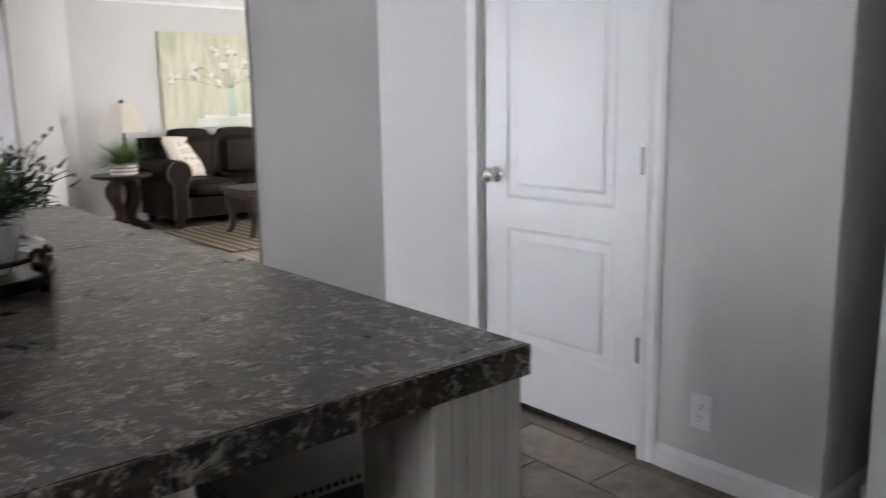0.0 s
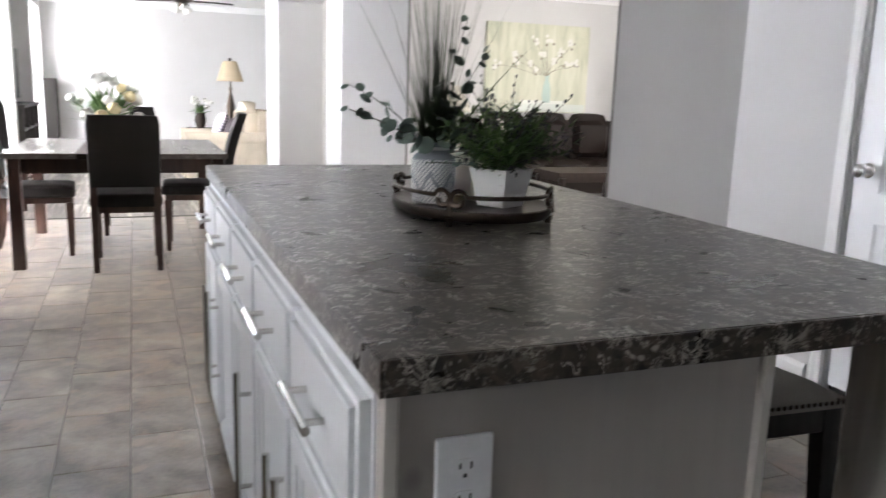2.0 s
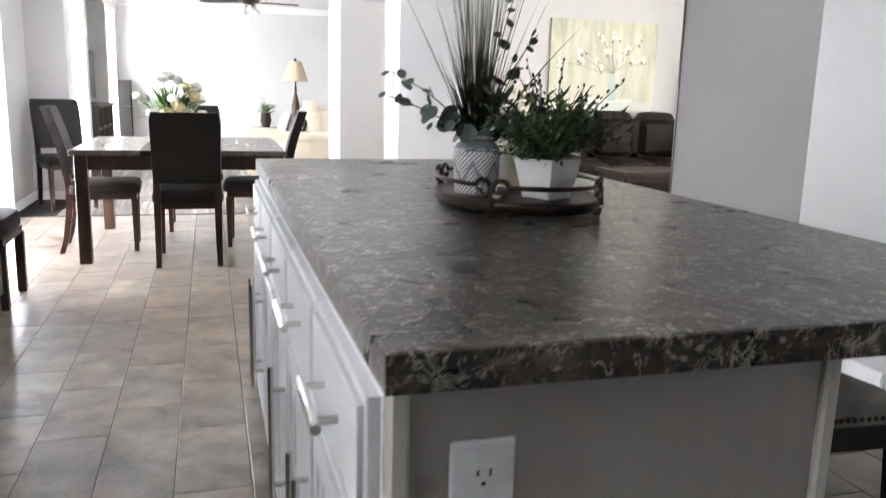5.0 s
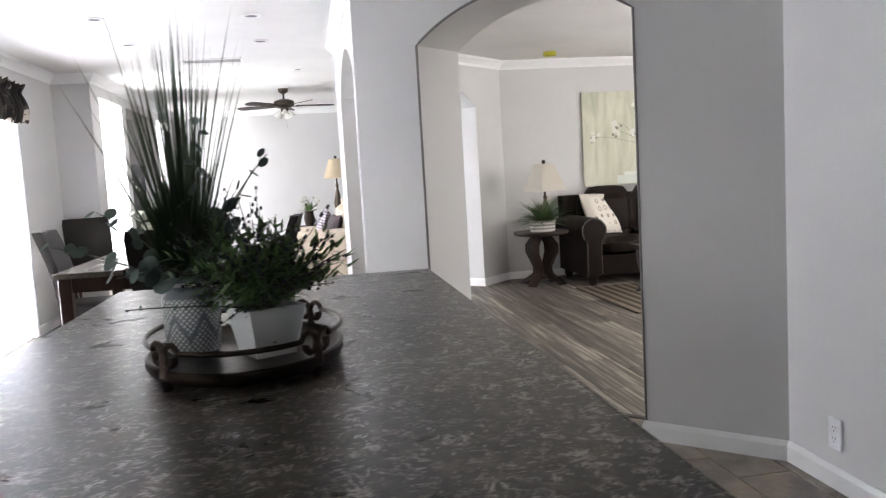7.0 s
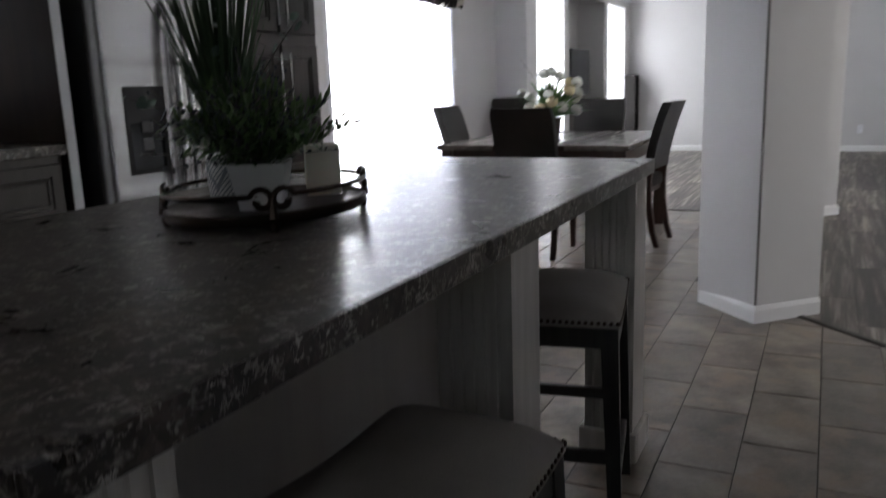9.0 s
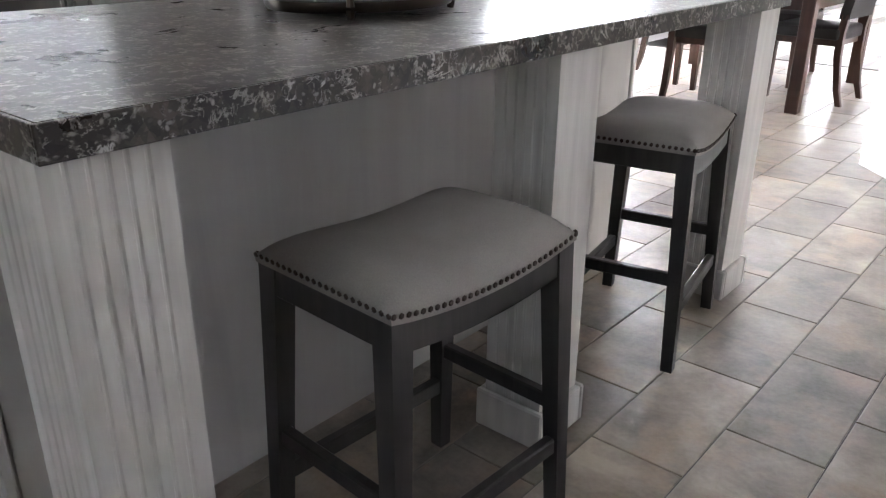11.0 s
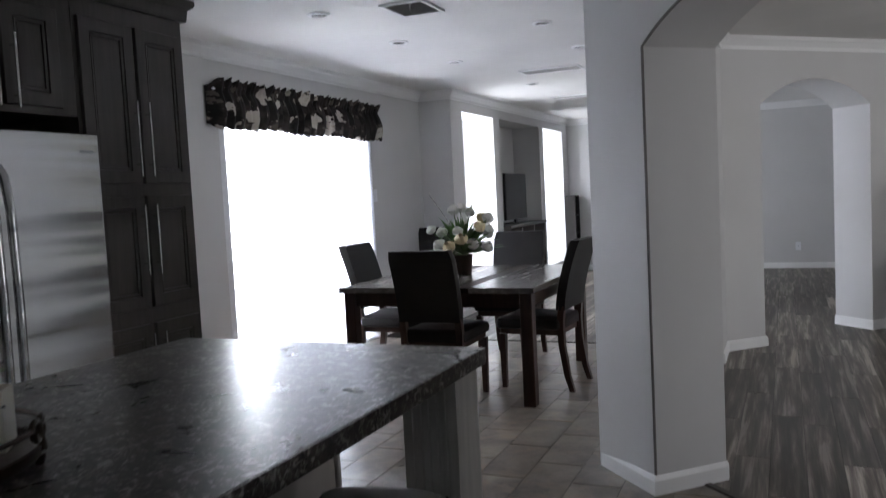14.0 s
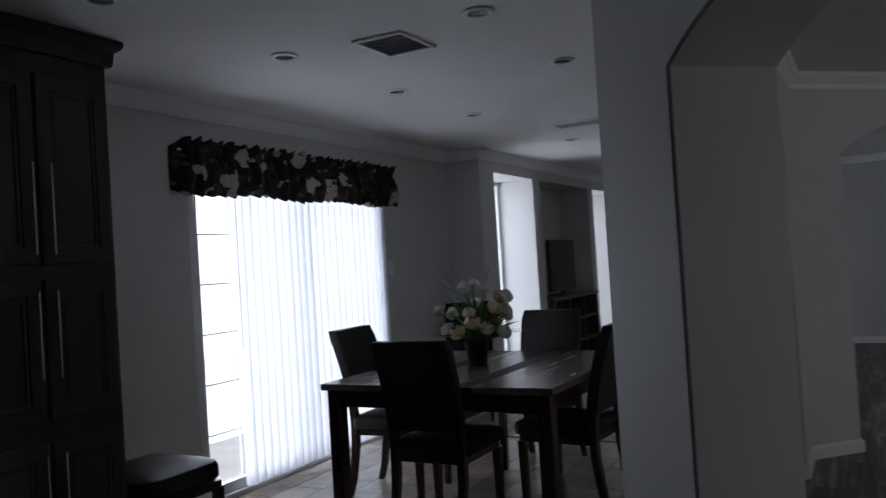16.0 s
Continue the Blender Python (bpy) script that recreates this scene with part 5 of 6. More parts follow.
for tip in ((-0.22, -0.04, 0.50), (0.10, 0.03, 0.50)):
    pts = stem_points((0, 0, 0.1), tip, (0, 0, -0.04), 7)
    st = part("twig", add_tube(bmesh.new(), pts, 0.002, 5), STEM, bq)
    bm = bmesh.new()
    for k in range(8):
        p = pts[3].lerp(pts[7], k / 7) + Vector((0, 0, rng.uniform(-0.01, 0.012)))
        add_bud(bm, p, 0.007, 1.3)
    part("blossoms", bm, PETAL, st, "tiny white blossoms")

# ---- kitchen run ----
RUN_X = -1.15
kitchen_place = lambda a, b, o: (o, a, b)


def tall_handle(parent, a, z, length):
    part("handle", bar_handle(kitchen_place, a, z, length, True), NICKEL, parent, "brushed nickel bar handle", True)


pan = thing("pantry_cabinet", "tall grey-brown stained pantry cabinet with six panelled doors", "cabinet", (RUN_X, 3.955, 0))
PW = 0.705
part("body", box(-0.645, 0.0, 0.0, PW, 0.0, 2.30), CABINET_DARK, pan)
for z0, z1, hz, hl in ((0.12, 0.755, 0.56, 0.30), (0.835, 1.385, 1.17, 0.34), (1.445, 2.20, 1.66, 0.36)):
    for k in range(2):
        a0 = 0.02 + k * (PW / 2 - 0.010)
        dd = part("door", front_panel(kitchen_place, a0, a0 + PW / 2 - 0.030, z0, z1, rail=0.06), CABINET_DARK, pan)
        tall_handle(dd, a0 + (PW / 2 - 0.030 - 0.03 if k == 0 else 0.03), hz, hl)
bm = bmesh.new()
prof = [(0.0, 2.285), (0.022, 2.285), (0.026, 2.30), (0.030, 2.345), (0.050, 2.36), (0.058, 2.375), (0.058, 2.396), (0.0, 2.396)]
add_sweep(bm, [(-0.645, PW + 0.0), (0.0, PW), (0.0, -0.98)], prof, 1)
part("crown", bm, CABINET_DARK, pan)

over = thing("upper_cabinet", "grey-brown stained cabinet above the refrigerator", "cabinet", (RUN_X, 2.985, 0))
part("body", box(-0.645, 0.0, 0.0, 0.968, 1.745, 2.30), CABINET_DARK, over)
for a0, a1, ah in ((0.02, 0.588, 0.553), (0.602, 0.880, 0.640)):
    dd = part("door", front_panel(kitchen_place, a0, a1, 1.775, 2.20, rail=0.06), CABINET_DARK, over)
    tall_handle(dd, ah, 1.91, 0.30)

part_side = thing("tall_divider", "tall wood divider beside the refrigerator, its side's shade put into the colour", "divider", (RUN_X, 2.945, 0))
# Espresso brown here carries the shade on the side turned from the light.
part("board", box(-0.645, 0.02, -0.02, 0.02, 0.0, 2.395, 0.002), ESPRESSO, part_side)
part("filler_strip", box(0.02, 0.026, -0.022, 0.022, 0.0, 2.395, 0.002), CABINET_WHITE, part_side, "paler front edge strip")

fr = thing("refrigerator", "stainless steel side-by-side refrigerator with a black ice dispenser", "refrigerator", (-1.01, 3.025, 0))
part("cabinet", box(-0.74, -0.075, 0.005, 0.895, 0.03, 1.64, 0.004), plain("black_textured_side", (0.02, 0.02, 0.022), 0.5), fr, "black side panels")


def fridge_door(a0, a1):
    rings = []
    for inset, o in ((0.0, -0.075), (0.0, -0.016), (0.006, -0.004), (0.016, 0.0)):
        rings.append([(o, a, b) for a, b in ((a0 + inset, 0.105), (a1 - inset, 0.105), (a1 - inset, 1.652), (a0 + inset, 1.652))])
    return add_loft(bmesh.new(), rings)


left_door = part("door", fridge_door(0.0, 0.365), STEEL, fr)
right_door = part("door", fridge_door(0.371, 0.905), STEEL, fr)
part("dispenser_frame", box(-0.001, 0.004, 0.085, 0.300, 0.835, 1.185, 0.003), BLACK, left_door)
part("dispenser_recess", box(0.0035, 0.0050, 0.105, 0.280, 0.855, 1.04, 0.001), plain("dark_recess_gloss", (0.006, 0.006, 0.007), 0.15), left_door)
for z in (0.93, 1.00):
    part("paddle", box(0.005, 0.011, 0.155, 0.215, z, z + 0.05, 0.003), plain("grey_paddle_%d" % int(z * 100), (0.05, 0.05, 0.055), 0.4), left_door)
for a, dr in ((0.335, left_door), (0.401, right_door)):
    pts = [(0.0, a, 0.46), (0.032, a, 0.50), (0.052, a, 0.62), (0.058, a, 0.98), (0.052, a, 1.34), (0.032, a, 1.47), (0.0, a, 1.51)]
    part("handle", add_tube(bmesh.new(), pts, 0.0175, 12), STEEL, dr, "curved steel handle", True)
part("logo", box(0.0, 0.0015, 0.795, 0.865, 1.575, 1.585), plain("logo_grey", (0.25, 0.25, 0.26), 0.3), right_door)
part("grille", box(-0.075, -0.02, 0.02, 0.885, 0.03, 0.10, 0.003), BLACK, fr)
for a in (0.06, 0.84):
    part("foot", add_lathe(bmesh.new(), [(0.0, 0.0), (0.022, 0.0), (0.022, 0.03), (0.0, 0.03)], -0.06, a, 12), BLACK, fr)


def kitchen_base(y0, y1, top_z, label):
    u = thing("base_cabinet", label, "cabinet", (-1.165, y0, 0), group="kitchen base cabinets")
    w = y1 - y0
    part("body", box(-0.635, 0.0, 0.0, w, 0.10, top_z - 0.042), CABINET_DARK, u)
    # Toe kick coloured near-black in place of the recess shade.
    part("toe_kick", box(-0.635, -0.07, 0.0, w, 0.0, 0.10), JOINT_AND_SHADE, u)
    dr = part("drawer_front", front_panel(kitchen_place, 0.02, w - 0.02, top_z - 0.29, top_z - 0.075, rail=0.045), CABINET_DARK, u)
    half = w / 2
    for k in range(2):
        a0 = 0.02 + k * (half - 0.018)
        dd = part("door", front_panel(kitchen_place, a0, a0 + half - 0.024, 0.12, top_z - 0.31, rail=0.055), CABINET_DARK, u)
        tall_handle(dd, a0 + (half - 0.055 if k == 0 else 0.03), top_z - 0.48, 0.25)
    return u


kitchen_base(2.195, 2.92, 0.98, "raised grey-brown cabinet with a stone-look top beside the panel")
kitchen_base(1.40, 2.185, 0.90, "grey-brown kitchen base cabinet under a stone-look counter")
kitchen_base(0.60, 1.39, 0.90, "grey-brown kitchen base cabinet under a stone-look counter")
kitchen_base(-0.20, 0.59, 0.90, "grey-brown kitchen base cabinet under a stone-look counter")
for y0, y1, z, nm in ((2.185, 2.922, 0.98, "raised dark stone-look counter with a low backsplash"), (-0.22, 2.18, 0.90, "dark stone-look kitchen counter with a low backsplash")):
    ct = thing("worktop", nm, "worktop", (0, 0, 0))
    part("slab", box(-1.795, -1.125, y0, y1, z - 0.042, z, 0.004, 2), COUNTER, ct)
    part("backsplash", box(-1.797, -1.775, y0, y1, z, z + 0.10, 0.003), COUNTER, ct)

# blinds over the kitchen window
kb = thing("window_blind", "white horizontal slat blind over the kitchen window", "blinds", (-1.795, 2.1, 0))
part("headrail", box(-0.02, 0.02, -0.48, 0.48, 2.0, 2.04, 0.003), VINYL, kb)
hs = to_mesh("slat", box(-0.001, 0.001, -0.475, 0.475, -0.023, 0.023), VINYL)
for i in range(23):
    s = new("slat", hs)
    s.parent = kb
    s.matrix_basis = pose(0.0, 0, 1.16 + i * 0.037, 0, 13, 0)
ket = thing("watering_can", "galvanised metal pitcher with a wooden bail handle", "pitcher", (-1.47, 2.60, 0.98), 20)
part("body", add_lathe(bmesh.new(), [(0.0, 0.0), (0.062, 0.0), (0.064, 0.006), (0.056, 0.135), (0.058, 0.142), (0.052, 0.142), (0.050, 0.02), (0.0, 0.015)], n=28), metallic("galvanised_metal", (0.55, 0.56, 0.57), 0.35), ket, smooth=True)
part("bail", add_tube(bmesh.new(), [(0.0, 0.056 * math.cos(a), 0.135 + 0.10 * math.sin(a)) for a in [math.pi * i / 14 for i in range(15)]], 0.004, 6), BRONZE, ket, "arched dark wire bail", True)
part("grip", add_tube(bmesh.new(), [(0.0, 0.05 * math.cos(a), 0.135 + 0.10 * math.sin(a)) for a in [1.15 + 0.85 * i / 6 for i in range(7)]], 0.009, 8), ESPRESSO, ket, "dark wooden grip", True)
part("side_handle", add_tube(bmesh.new(), [(0.0, 0.056 + 0.05 * math.sin(a), 0.075 + 0.045 * math.cos(a)) for a in [math.pi * i / 12 for i in range(13)]], 0.004, 6), BRONZE, ket, smooth=True)
brd = thing("serving_board", "pale narrow board leaning on the backsplash", "board", (-1.60, 2.44, 0.981), 0)
bd = part("board", box(-0.006, 0.006, -0.012, 0.012, 0, 0.20, 0.002), plain("pale_board", (0.6, 0.58, 0.54), 0.4), brd)
bd.matrix_basis = pose(0, 0.09, 0.003, 38, 0, 0)

# ---- ceiling fixtures ----
def downlight(x, y):
    t = thing("recessed_light", "round white recessed ceiling light, switched off", "ceiling light", (x, y, H), group="recessed lights")
    bm = add_lathe(bmesh.new(), [(0.046, -0.002), (0.066, -0.002), (0.068, -0.006), (0.064, -0.010), (0.048, -0.012), (0.044, -0.006)], n=28)
    part("ring", bm, TRIM, t, smooth=True)
    # Flat dark disc: the shade inside the can is put into its colour.
    bm = add_lathe(bmesh.new(), [(0.0445, -0.0066), (0.024, -0.0075), (0.0, -0.0075)], n=28)
    part("can_shade_disc", bm, plain("can_interior_shade", (0.10, 0.095, 0.09), 0.25) if "can_interior_shade" not in bpy.data.materials else bpy.data.materials["can_interior_shade"], t, smooth=True)
    return t


for x in (-0.72, 0.32):
    for y in (4.31, 5.35, 6.39, 7.42):
        downlight(x, y)
downlight(-0.72, 3.27), downlight(0.6, 9.2), downlight(-0.6, 9.2)
VENT_SLAT = plain("vent_slat_paint", (0.45, 0.44, 0.43), 0.5)
VENT_DARK = plain("vent_shadow", (0.26, 0.25, 0.24), 0.6)


def ceiling_vent(cx, cy, lx, ly, slats, label, lever=False):
    t = thing("ceiling_vent", label, "vent", (cx, cy, H))
    part("backing", box(-lx / 2 + 0.01, lx / 2 - 0.01, -ly / 2 + 0.01, ly / 2 - 0.01, -0.004, -0.001), VENT_DARK, t)
    bm = bmesh.new()
    e = 0.022
    for b in ((-lx / 2, lx / 2, -ly / 2, -ly / 2 + e), (-lx / 2, lx / 2, ly / 2 - e, ly / 2), (-lx / 2, -lx / 2 + e, -ly / 2 + e, ly / 2 - e), (lx / 2 - e, lx / 2, -ly / 2 + e, ly / 2 - e)):
        add_box(bm, *b, -0.013, 0.0, 0.002)
    part("frame", bm, TRIM, t)
    for i in range(slats):
        y = -ly / 2 + e + (ly - 2 * e) * (i + 0.5) / slats
        s = part("slat", box(-lx / 2 + e, lx / 2 - e, -0.007, 0.007, -0.0012, 0.0012), VENT_SLAT, t)
        s.matrix_basis = pose(0, y, -0.007, 35, 0, 0)
    if lever:
        part("lever", add_tube(bmesh.new(), [(0.05, -ly / 2 + 0.03, -0.01), (0.05, -ly / 2 + 0.03, -0.045)], 0.004, 6), NICKEL, t)
    return t


ceiling_vent(-0.20, 5.52, 0.27, 0.33, 9, "white ceiling air register with a small lever", True)
ceiling_vent(-0.18, 8.40, 0.56, 0.24, 8, "wide white ceiling return grille")
ceiling_vent(-0.55, 10.6, 0.45, 0.20, 7, "white ceiling air register")

fan = thing("ceiling_fan", "dark bronze five-blade ceiling fan with glass shades", "ceiling fan", (0.39, 10.95, 0), 12)
part("canopy", add_lathe(bmesh.new(), [(0.0, 2.398), (0.065, 2.398), (0.062, 2.36), (0.03, 2.335), (0.0, 2.335)], n=24), BRONZE, fan, smooth=True)
part("rod", add_tube(bmesh.new(), [(0, 0, 2.26), (0, 0, 2.34)], 0.012, 10), BRONZE, fan)
part("motor", add_lathe(bmesh.new(), [(0.0, 2.27), (0.06, 2.265), (0.125, 2.24), (0.13, 2.19), (0.10, 2.165), (0.05, 2.15), (0.045, 2.11), (0.0, 2.105)], n=28), BRONZE, fan, smooth=True)
for i in range(5):
    b = part("blade", soften(add_prism(bmesh.new(), [(0.16, -0.045), (0.55, -0.066), (0.63, -0.05), (0.645, 0.0), (0.63, 0.05), (0.55, 0.066), (0.16, 0.045)], -0.004, 0.004), 0.002, 1), ESPRESSO, fan)
    b.matrix_basis = pose(0, 0, 2.185, 0, 0, 72 * i) @ pose(0, 0, 0, 11, 0, 0)
    part("bracket", box(0.06, 0.22, -0.02, 0.02, -0.012, -0.004, 0.002), BRONZE, b)
FROST = plain("frosted_glass_shade", (0.75, 0.74, 0.70), 0.25)
for i in range(3):
    a = 2 * math.pi * i / 3 + 0.4
    s = part("shade", add_lathe(bmesh.new(), [(0.022, 0.0), (0.03, -0.02), (0.05, -0.06), (0.058, -0.085), (0.054, -0.085), (0.028, -0.022), (0.018, -0.002)], n=18), FROST, fan, "frosted glass shade", True)
    s.matrix_basis = pose(0.06 * math.cos(a), 0.06 * math.sin(a), 2.125, 0, 0, math.degrees(a)) @ pose(0, 0, 0, 0, 28 * -1, 0)
part("pull_chain", add_tube(bmesh.new(), [(0.02, 0, 2.11), (0.02, 0, 1.90)], 0.0025, 5), NICKEL, fan)

det = thing("smoke_detector", "ceiling smoke detector under a yellow dust cover", "smoke detector", (3.16, 8.58, H))
part("cover", add_lathe(bmesh.new(), [(0.0, -0.002), (0.065, -0.002), (0.068, -0.035), (0.055, -0.045), (0.0, -0.046)], n=24), plain("yellow_cover", (0.55, 0.52, 0.06), 0.45), det, smooth=True)

# ---- family room ----
con = thing("media_console", "dark wood media console with open shelves in the niche", "console", (-1.80, 11.38, 0))
part("top", box(0.0, 0.44, -0.80, 0.80, 0.855, 0.890, 0.003), CABINET_DARK, con)
for y in (-0.78, -0.28, 0.24, 0.75):
    part("upright", box(0.0, 0.42, y, y + 0.03, 0.0, 0.855), CABINET_DARK, con)
for z in (0.05, 0.32, 0.585):
    part("shelf", box(0.0, 0.41, -0.75, 0.75, z, z + 0.025), CABINET_DARK, con)
part("back", box(0.0, 0.01, -0.76, 0.76, 0.05, 0.855), ESPRESSO, con)
tv = thing("television", "flat black television standing on the console", "television", (-1.56, 11.42, 0.890), 0)
part("screen", box(-0.02, 0.015, -0.44, 0.44, 0.05, 0.66, 0.004), BLACK, tv)
part("display", box(0.0152, 0.017, -0.425, 0.425, 0.068, 0.645), plain("tv_glass", (0.008, 0.008, 0.009), 0.45, spec=0.2), tv)
part("stand", box(-0.10, 0.10, -0.20, 0.20, 0.0, 0.012, 0.003), BLACK, tv)
part("neck", box(-0.02, 0.01, -0.04, 0.04, 0.01, 0.08), BLACK, tv)
tw = thing("shelf_tower", "narrow dark open shelf tower by the far wall", "shelf", (-1.43, 13.60, 0))
SHELF_BLACK = plain("near_black_wood", (0.010, 0.008, 0.007), 0.6, spec=0.25)
part("back", box(0.0, 0.012, -0.108, 0.108, 0.04, 1.18), SHELF_BLACK, tw)
for y in (-0.12, 0.12):
    part("side", box(0.0, 0.17, y - 0.012, y + 0.012, 0.0, 1.20), SHELF_BLACK, tw)
for z in (0.04, 0.32, 0.60, 0.88, 1.175):
    part("shelf", box(0.0, 0.17, -0.108, 0.108, z, z + 0.022), SHELF_BLACK, tw)


def cushion(bm, x0, x1, y0, y1, z0, z1, puff=0.03, r=0.03):
    c = bmesh.new()
    add_box(c, x0, x1, y0, y1, z0, z1)
    bmesh.ops.subdivide_edges(c, edges=c.edges[:], cuts=5, use_grid_fill=True)
    mx, my, mz = (x0 + x1) / 2, (y0 + y1) / 2, (z0 + z1) / 2
    hx, hy, hz = (x1 - x0) / 2, (y1 - y0) / 2, (z1 - z0) / 2
    for v in c.verts:
        u = Vector(((v.co.x - mx) / hx, (v.co.y - my) / hy, (v.co.z - mz) / hz))
        e = Vector([math.copysign(1 - (1 - abs(a)) ** 1.0, a) for a in u])
        k = (1 - abs(e.x) ** 4) * (1 - abs(e.y) ** 4), (1 - abs(e.x) ** 4) * (1 - abs(e.z) ** 4), (1 - abs(e.y) ** 4) * (1 - abs(e.z) ** 4)
        n = Vector((e.x * k[2], e.y * k[1], e.z * k[0]))
        round_in = max(0.0, sum(abs(a) ** 6 for a in e) - 1.0)
        v.co = Vector((mx, my, mz)) + Vector((e.x * hx, e.y * hy, e.z * hz)) + n * puff - Vector((e.x, e.y, e.z)) * round_in * r * 0.6
    tmp = bpy.data.meshes.new("tmp")
    c.to_mesh(tmp)
    bm.from_mesh(tmp)
    c.free()
    bpy.data.meshes.remove(tmp)
    return bm


def roll_arm(x0, x1, yc, z0, zc, r, n=20):
    """A scrolled arm lying along x."""
    rings = []
    outline = [(-r * 0.8, z0), (r * 0.8, z0), (r * 0.8, zc - r * 0.5)]
    for i in range(n + 1):
        a = -0.5 + (math.pi + 1.0) * i / n
        outline.append((r * math.cos(a), zc + r * math.sin(a)))
    outline.append((-r * 0.8, zc - r * 0.5))
    return add_loft(bmesh.new(), [[(x, yc + a, z) for a, z in outline] for x in (x0, x1)])


arm = thing("armchair", "cream upholstered armchair with rolled arms", "armchair", (0.80, 10.40, 0))
part("base", soften(box(-0.42, 0.42, -0.38, 0.38, 0.06, 0.30), 0.02, 2), CREAM_CLOTH, arm, smooth=True)
part("seat_cushion", cushion(bmesh.new(), -0.50, 0.22, -0.30, 0.30, 0.30, 0.45, 0.02, 0.05), CREAM_CLOTH, arm, smooth=True)
part("back_cushion", cushion(bmesh.new(), 0.16, 0.40, -0.33, 0.33, 0.42, 0.96, 0.04, 0.07), CREAM_CLOTH, arm, smooth=True)
part("back_frame", soften(box(0.36, 0.50, -0.40, 0.40, 0.10, 0.90), 0.05, 3), CREAM_CLOTH, arm, smooth=True)
for s in (-1, 1):
    part("arm", soften(roll_arm(-0.48, 0.42, s * 0.41, 0.06, 0.56, 0.085), 0.02, 2, 1.2), CREAM_CLOTH, arm, smooth=True)
for sx in (-0.42, 0.44):
    for sy in (-0.38, 0.38):
        part("foot", box(sx - 0.03, sx + 0.03, sy - 0.03, sy + 0.03, 0, 0.07, 0.004), ESPRESSO, arm)


def stripe_cloth(name, a, b, scale, axis):
    m = Nodes(name, 0.85, spec=0.2)
    w = m.node("ShaderNodeTexWave", Scale=scale, Distortion=0.6)
    w.bands_direction = axis
    m.link(m.mapped(), w.inputs["Vector"])
    m.color(m.ramp(w.outputs["Fac"], [(0.35, a), (0.65, b)])).bump(m.noise(m.mapped(), 400, 2), 0.2, 0.002)
    return m.mat


def pillow(at, turn, tilt, material, label, size=0.23):
    t = thing("throw_pillow", label, "pillow", at, turn)
    bm = bmesh.new()
    n = 12
    for sgn in (-1, 1):
        grid = []
        for i in range(n + 1):
            row = []
            for j in range(n + 1):
                u, v = -1 + 2 * i / n, -1 + 2 * j / n
                pin = 1 - 0.07 * (1 - u * u) * abs(v) ** 2 - 0.07 * (1 - v * v) * abs(u) ** 2
                d = 0.075 * ((1 - u ** 4) * (1 - v ** 4)) ** 0.55
                row.append(bm.verts.new((sgn * d, u * size * (1 - 0.07 * (1 - v * v)), size + v * size * (1 - 0.07 * (1 - u * u)))))
            grid.append(row)
        for a, b in zip(grid, grid[1:]):
            for j in range(n):
                bm.faces.new((a[j], b[j], b[j + 1], a[j + 1]))
    bmesh.ops.remove_doubles(bm, verts=bm.verts, dist=0.0005)
    p = part("cover", bm, material, t, smooth=True)
    p.matrix_basis = pose(0, 0, 0, 0, tilt, 0)
    return t


pillow((0.70, 10.55, 0.462), 0, 18, stripe_cloth("mauve_striped_cloth", (0.22, 0.20, 0.24), (0.42, 0.39, 0.42), 9.0, "Z"), "mauve and grey striped pillow on the armchair", 0.21)
pillow((0.82, 10.22, 0.462), 12, 20, cloth("dark_plum_cloth", (0.05, 0.04, 0.045)), "dark plum pillow on the armchair", 0.18)

et = thing("end_table", "dark wood end table behind the armchair", "table", (0.86, 11.42, 0))
part("top", box(-0.42, 0.30, -0.26, 0.26, 0.58, 0.615, 0.004), ESPRESSO, et)
for sx in (-0.38, 0.26):
    for sy in (-0.22, 0.22):
        part("leg", box(sx - 0.025, sx + 0.025, sy - 0.025, sy + 0.025, 0, 0.58, 0.003), ESPRESSO, et)
part("shelf", box(-0.36, 0.24, -0.20, 0.20, 0.16, 0.18), ESPRESSO, et)


def table_lamp(at, h0, tall, r0, r1, shade_color, label, square=False):
    """A lamp with its shade from h0 up, tall high, r0 wide below and r1 above."""
    t = thing("table_lamp", label, "lamp", at)
    k = h0 / 0.40
    part("base", add_lathe(bmesh.new(), [(0.0, 0.0), (0.075, 0.0), (0.075, 0.015), (0.03, 0.03), (0.022, 0.06 * k), (0.05, 0.13 * k), (0.055, 0.19 * k), (0.03, 0.27 * k), (0.014, 0.31 * k), (0.022, 0.335 * k), (0.012, 0.36 * k), (0.010, h0 + tall - 0.02), (0.0, h0 + tall - 0.02)], n=24), BRONZE, t, smooth=True)
    m = translucent("lamp_shade_" + label.split()[-2], shade_color, 0.35)
    rs = [(r0, 0.0), (r0 * 0.97, 0.02), (r1 * 1.06, tall - 0.01), (r1, tall)]
    ringf = (lambda r, z: [(r * c, r * q, z) for c, q in ((1, -1), (1, 1), (-1, 1), (-1, -1))]) if square else (lambda r, z: circle(0, 0, z, r, 28))
    sh = part("shade", add_loft(bmesh.new(), [ringf(r, h0 + z) for r, z in rs], cap=False), m, t, "tapered fabric shade", not square)
    sh.modifiers.new("thick", "SOLIDIFY").thickness = 0.003
    e = h0 + tall - 0.02
    part("finial", add_lathe(bmesh.new(), [(0.0, e), (0.010, e), (0.010, e + 0.025), (0.020, e + 0.035), (0.022, e + 0.045), (0.012, e + 0.06), (0.0, e + 0.066)], n=12), BRONZE, t, smooth=True)
    return t


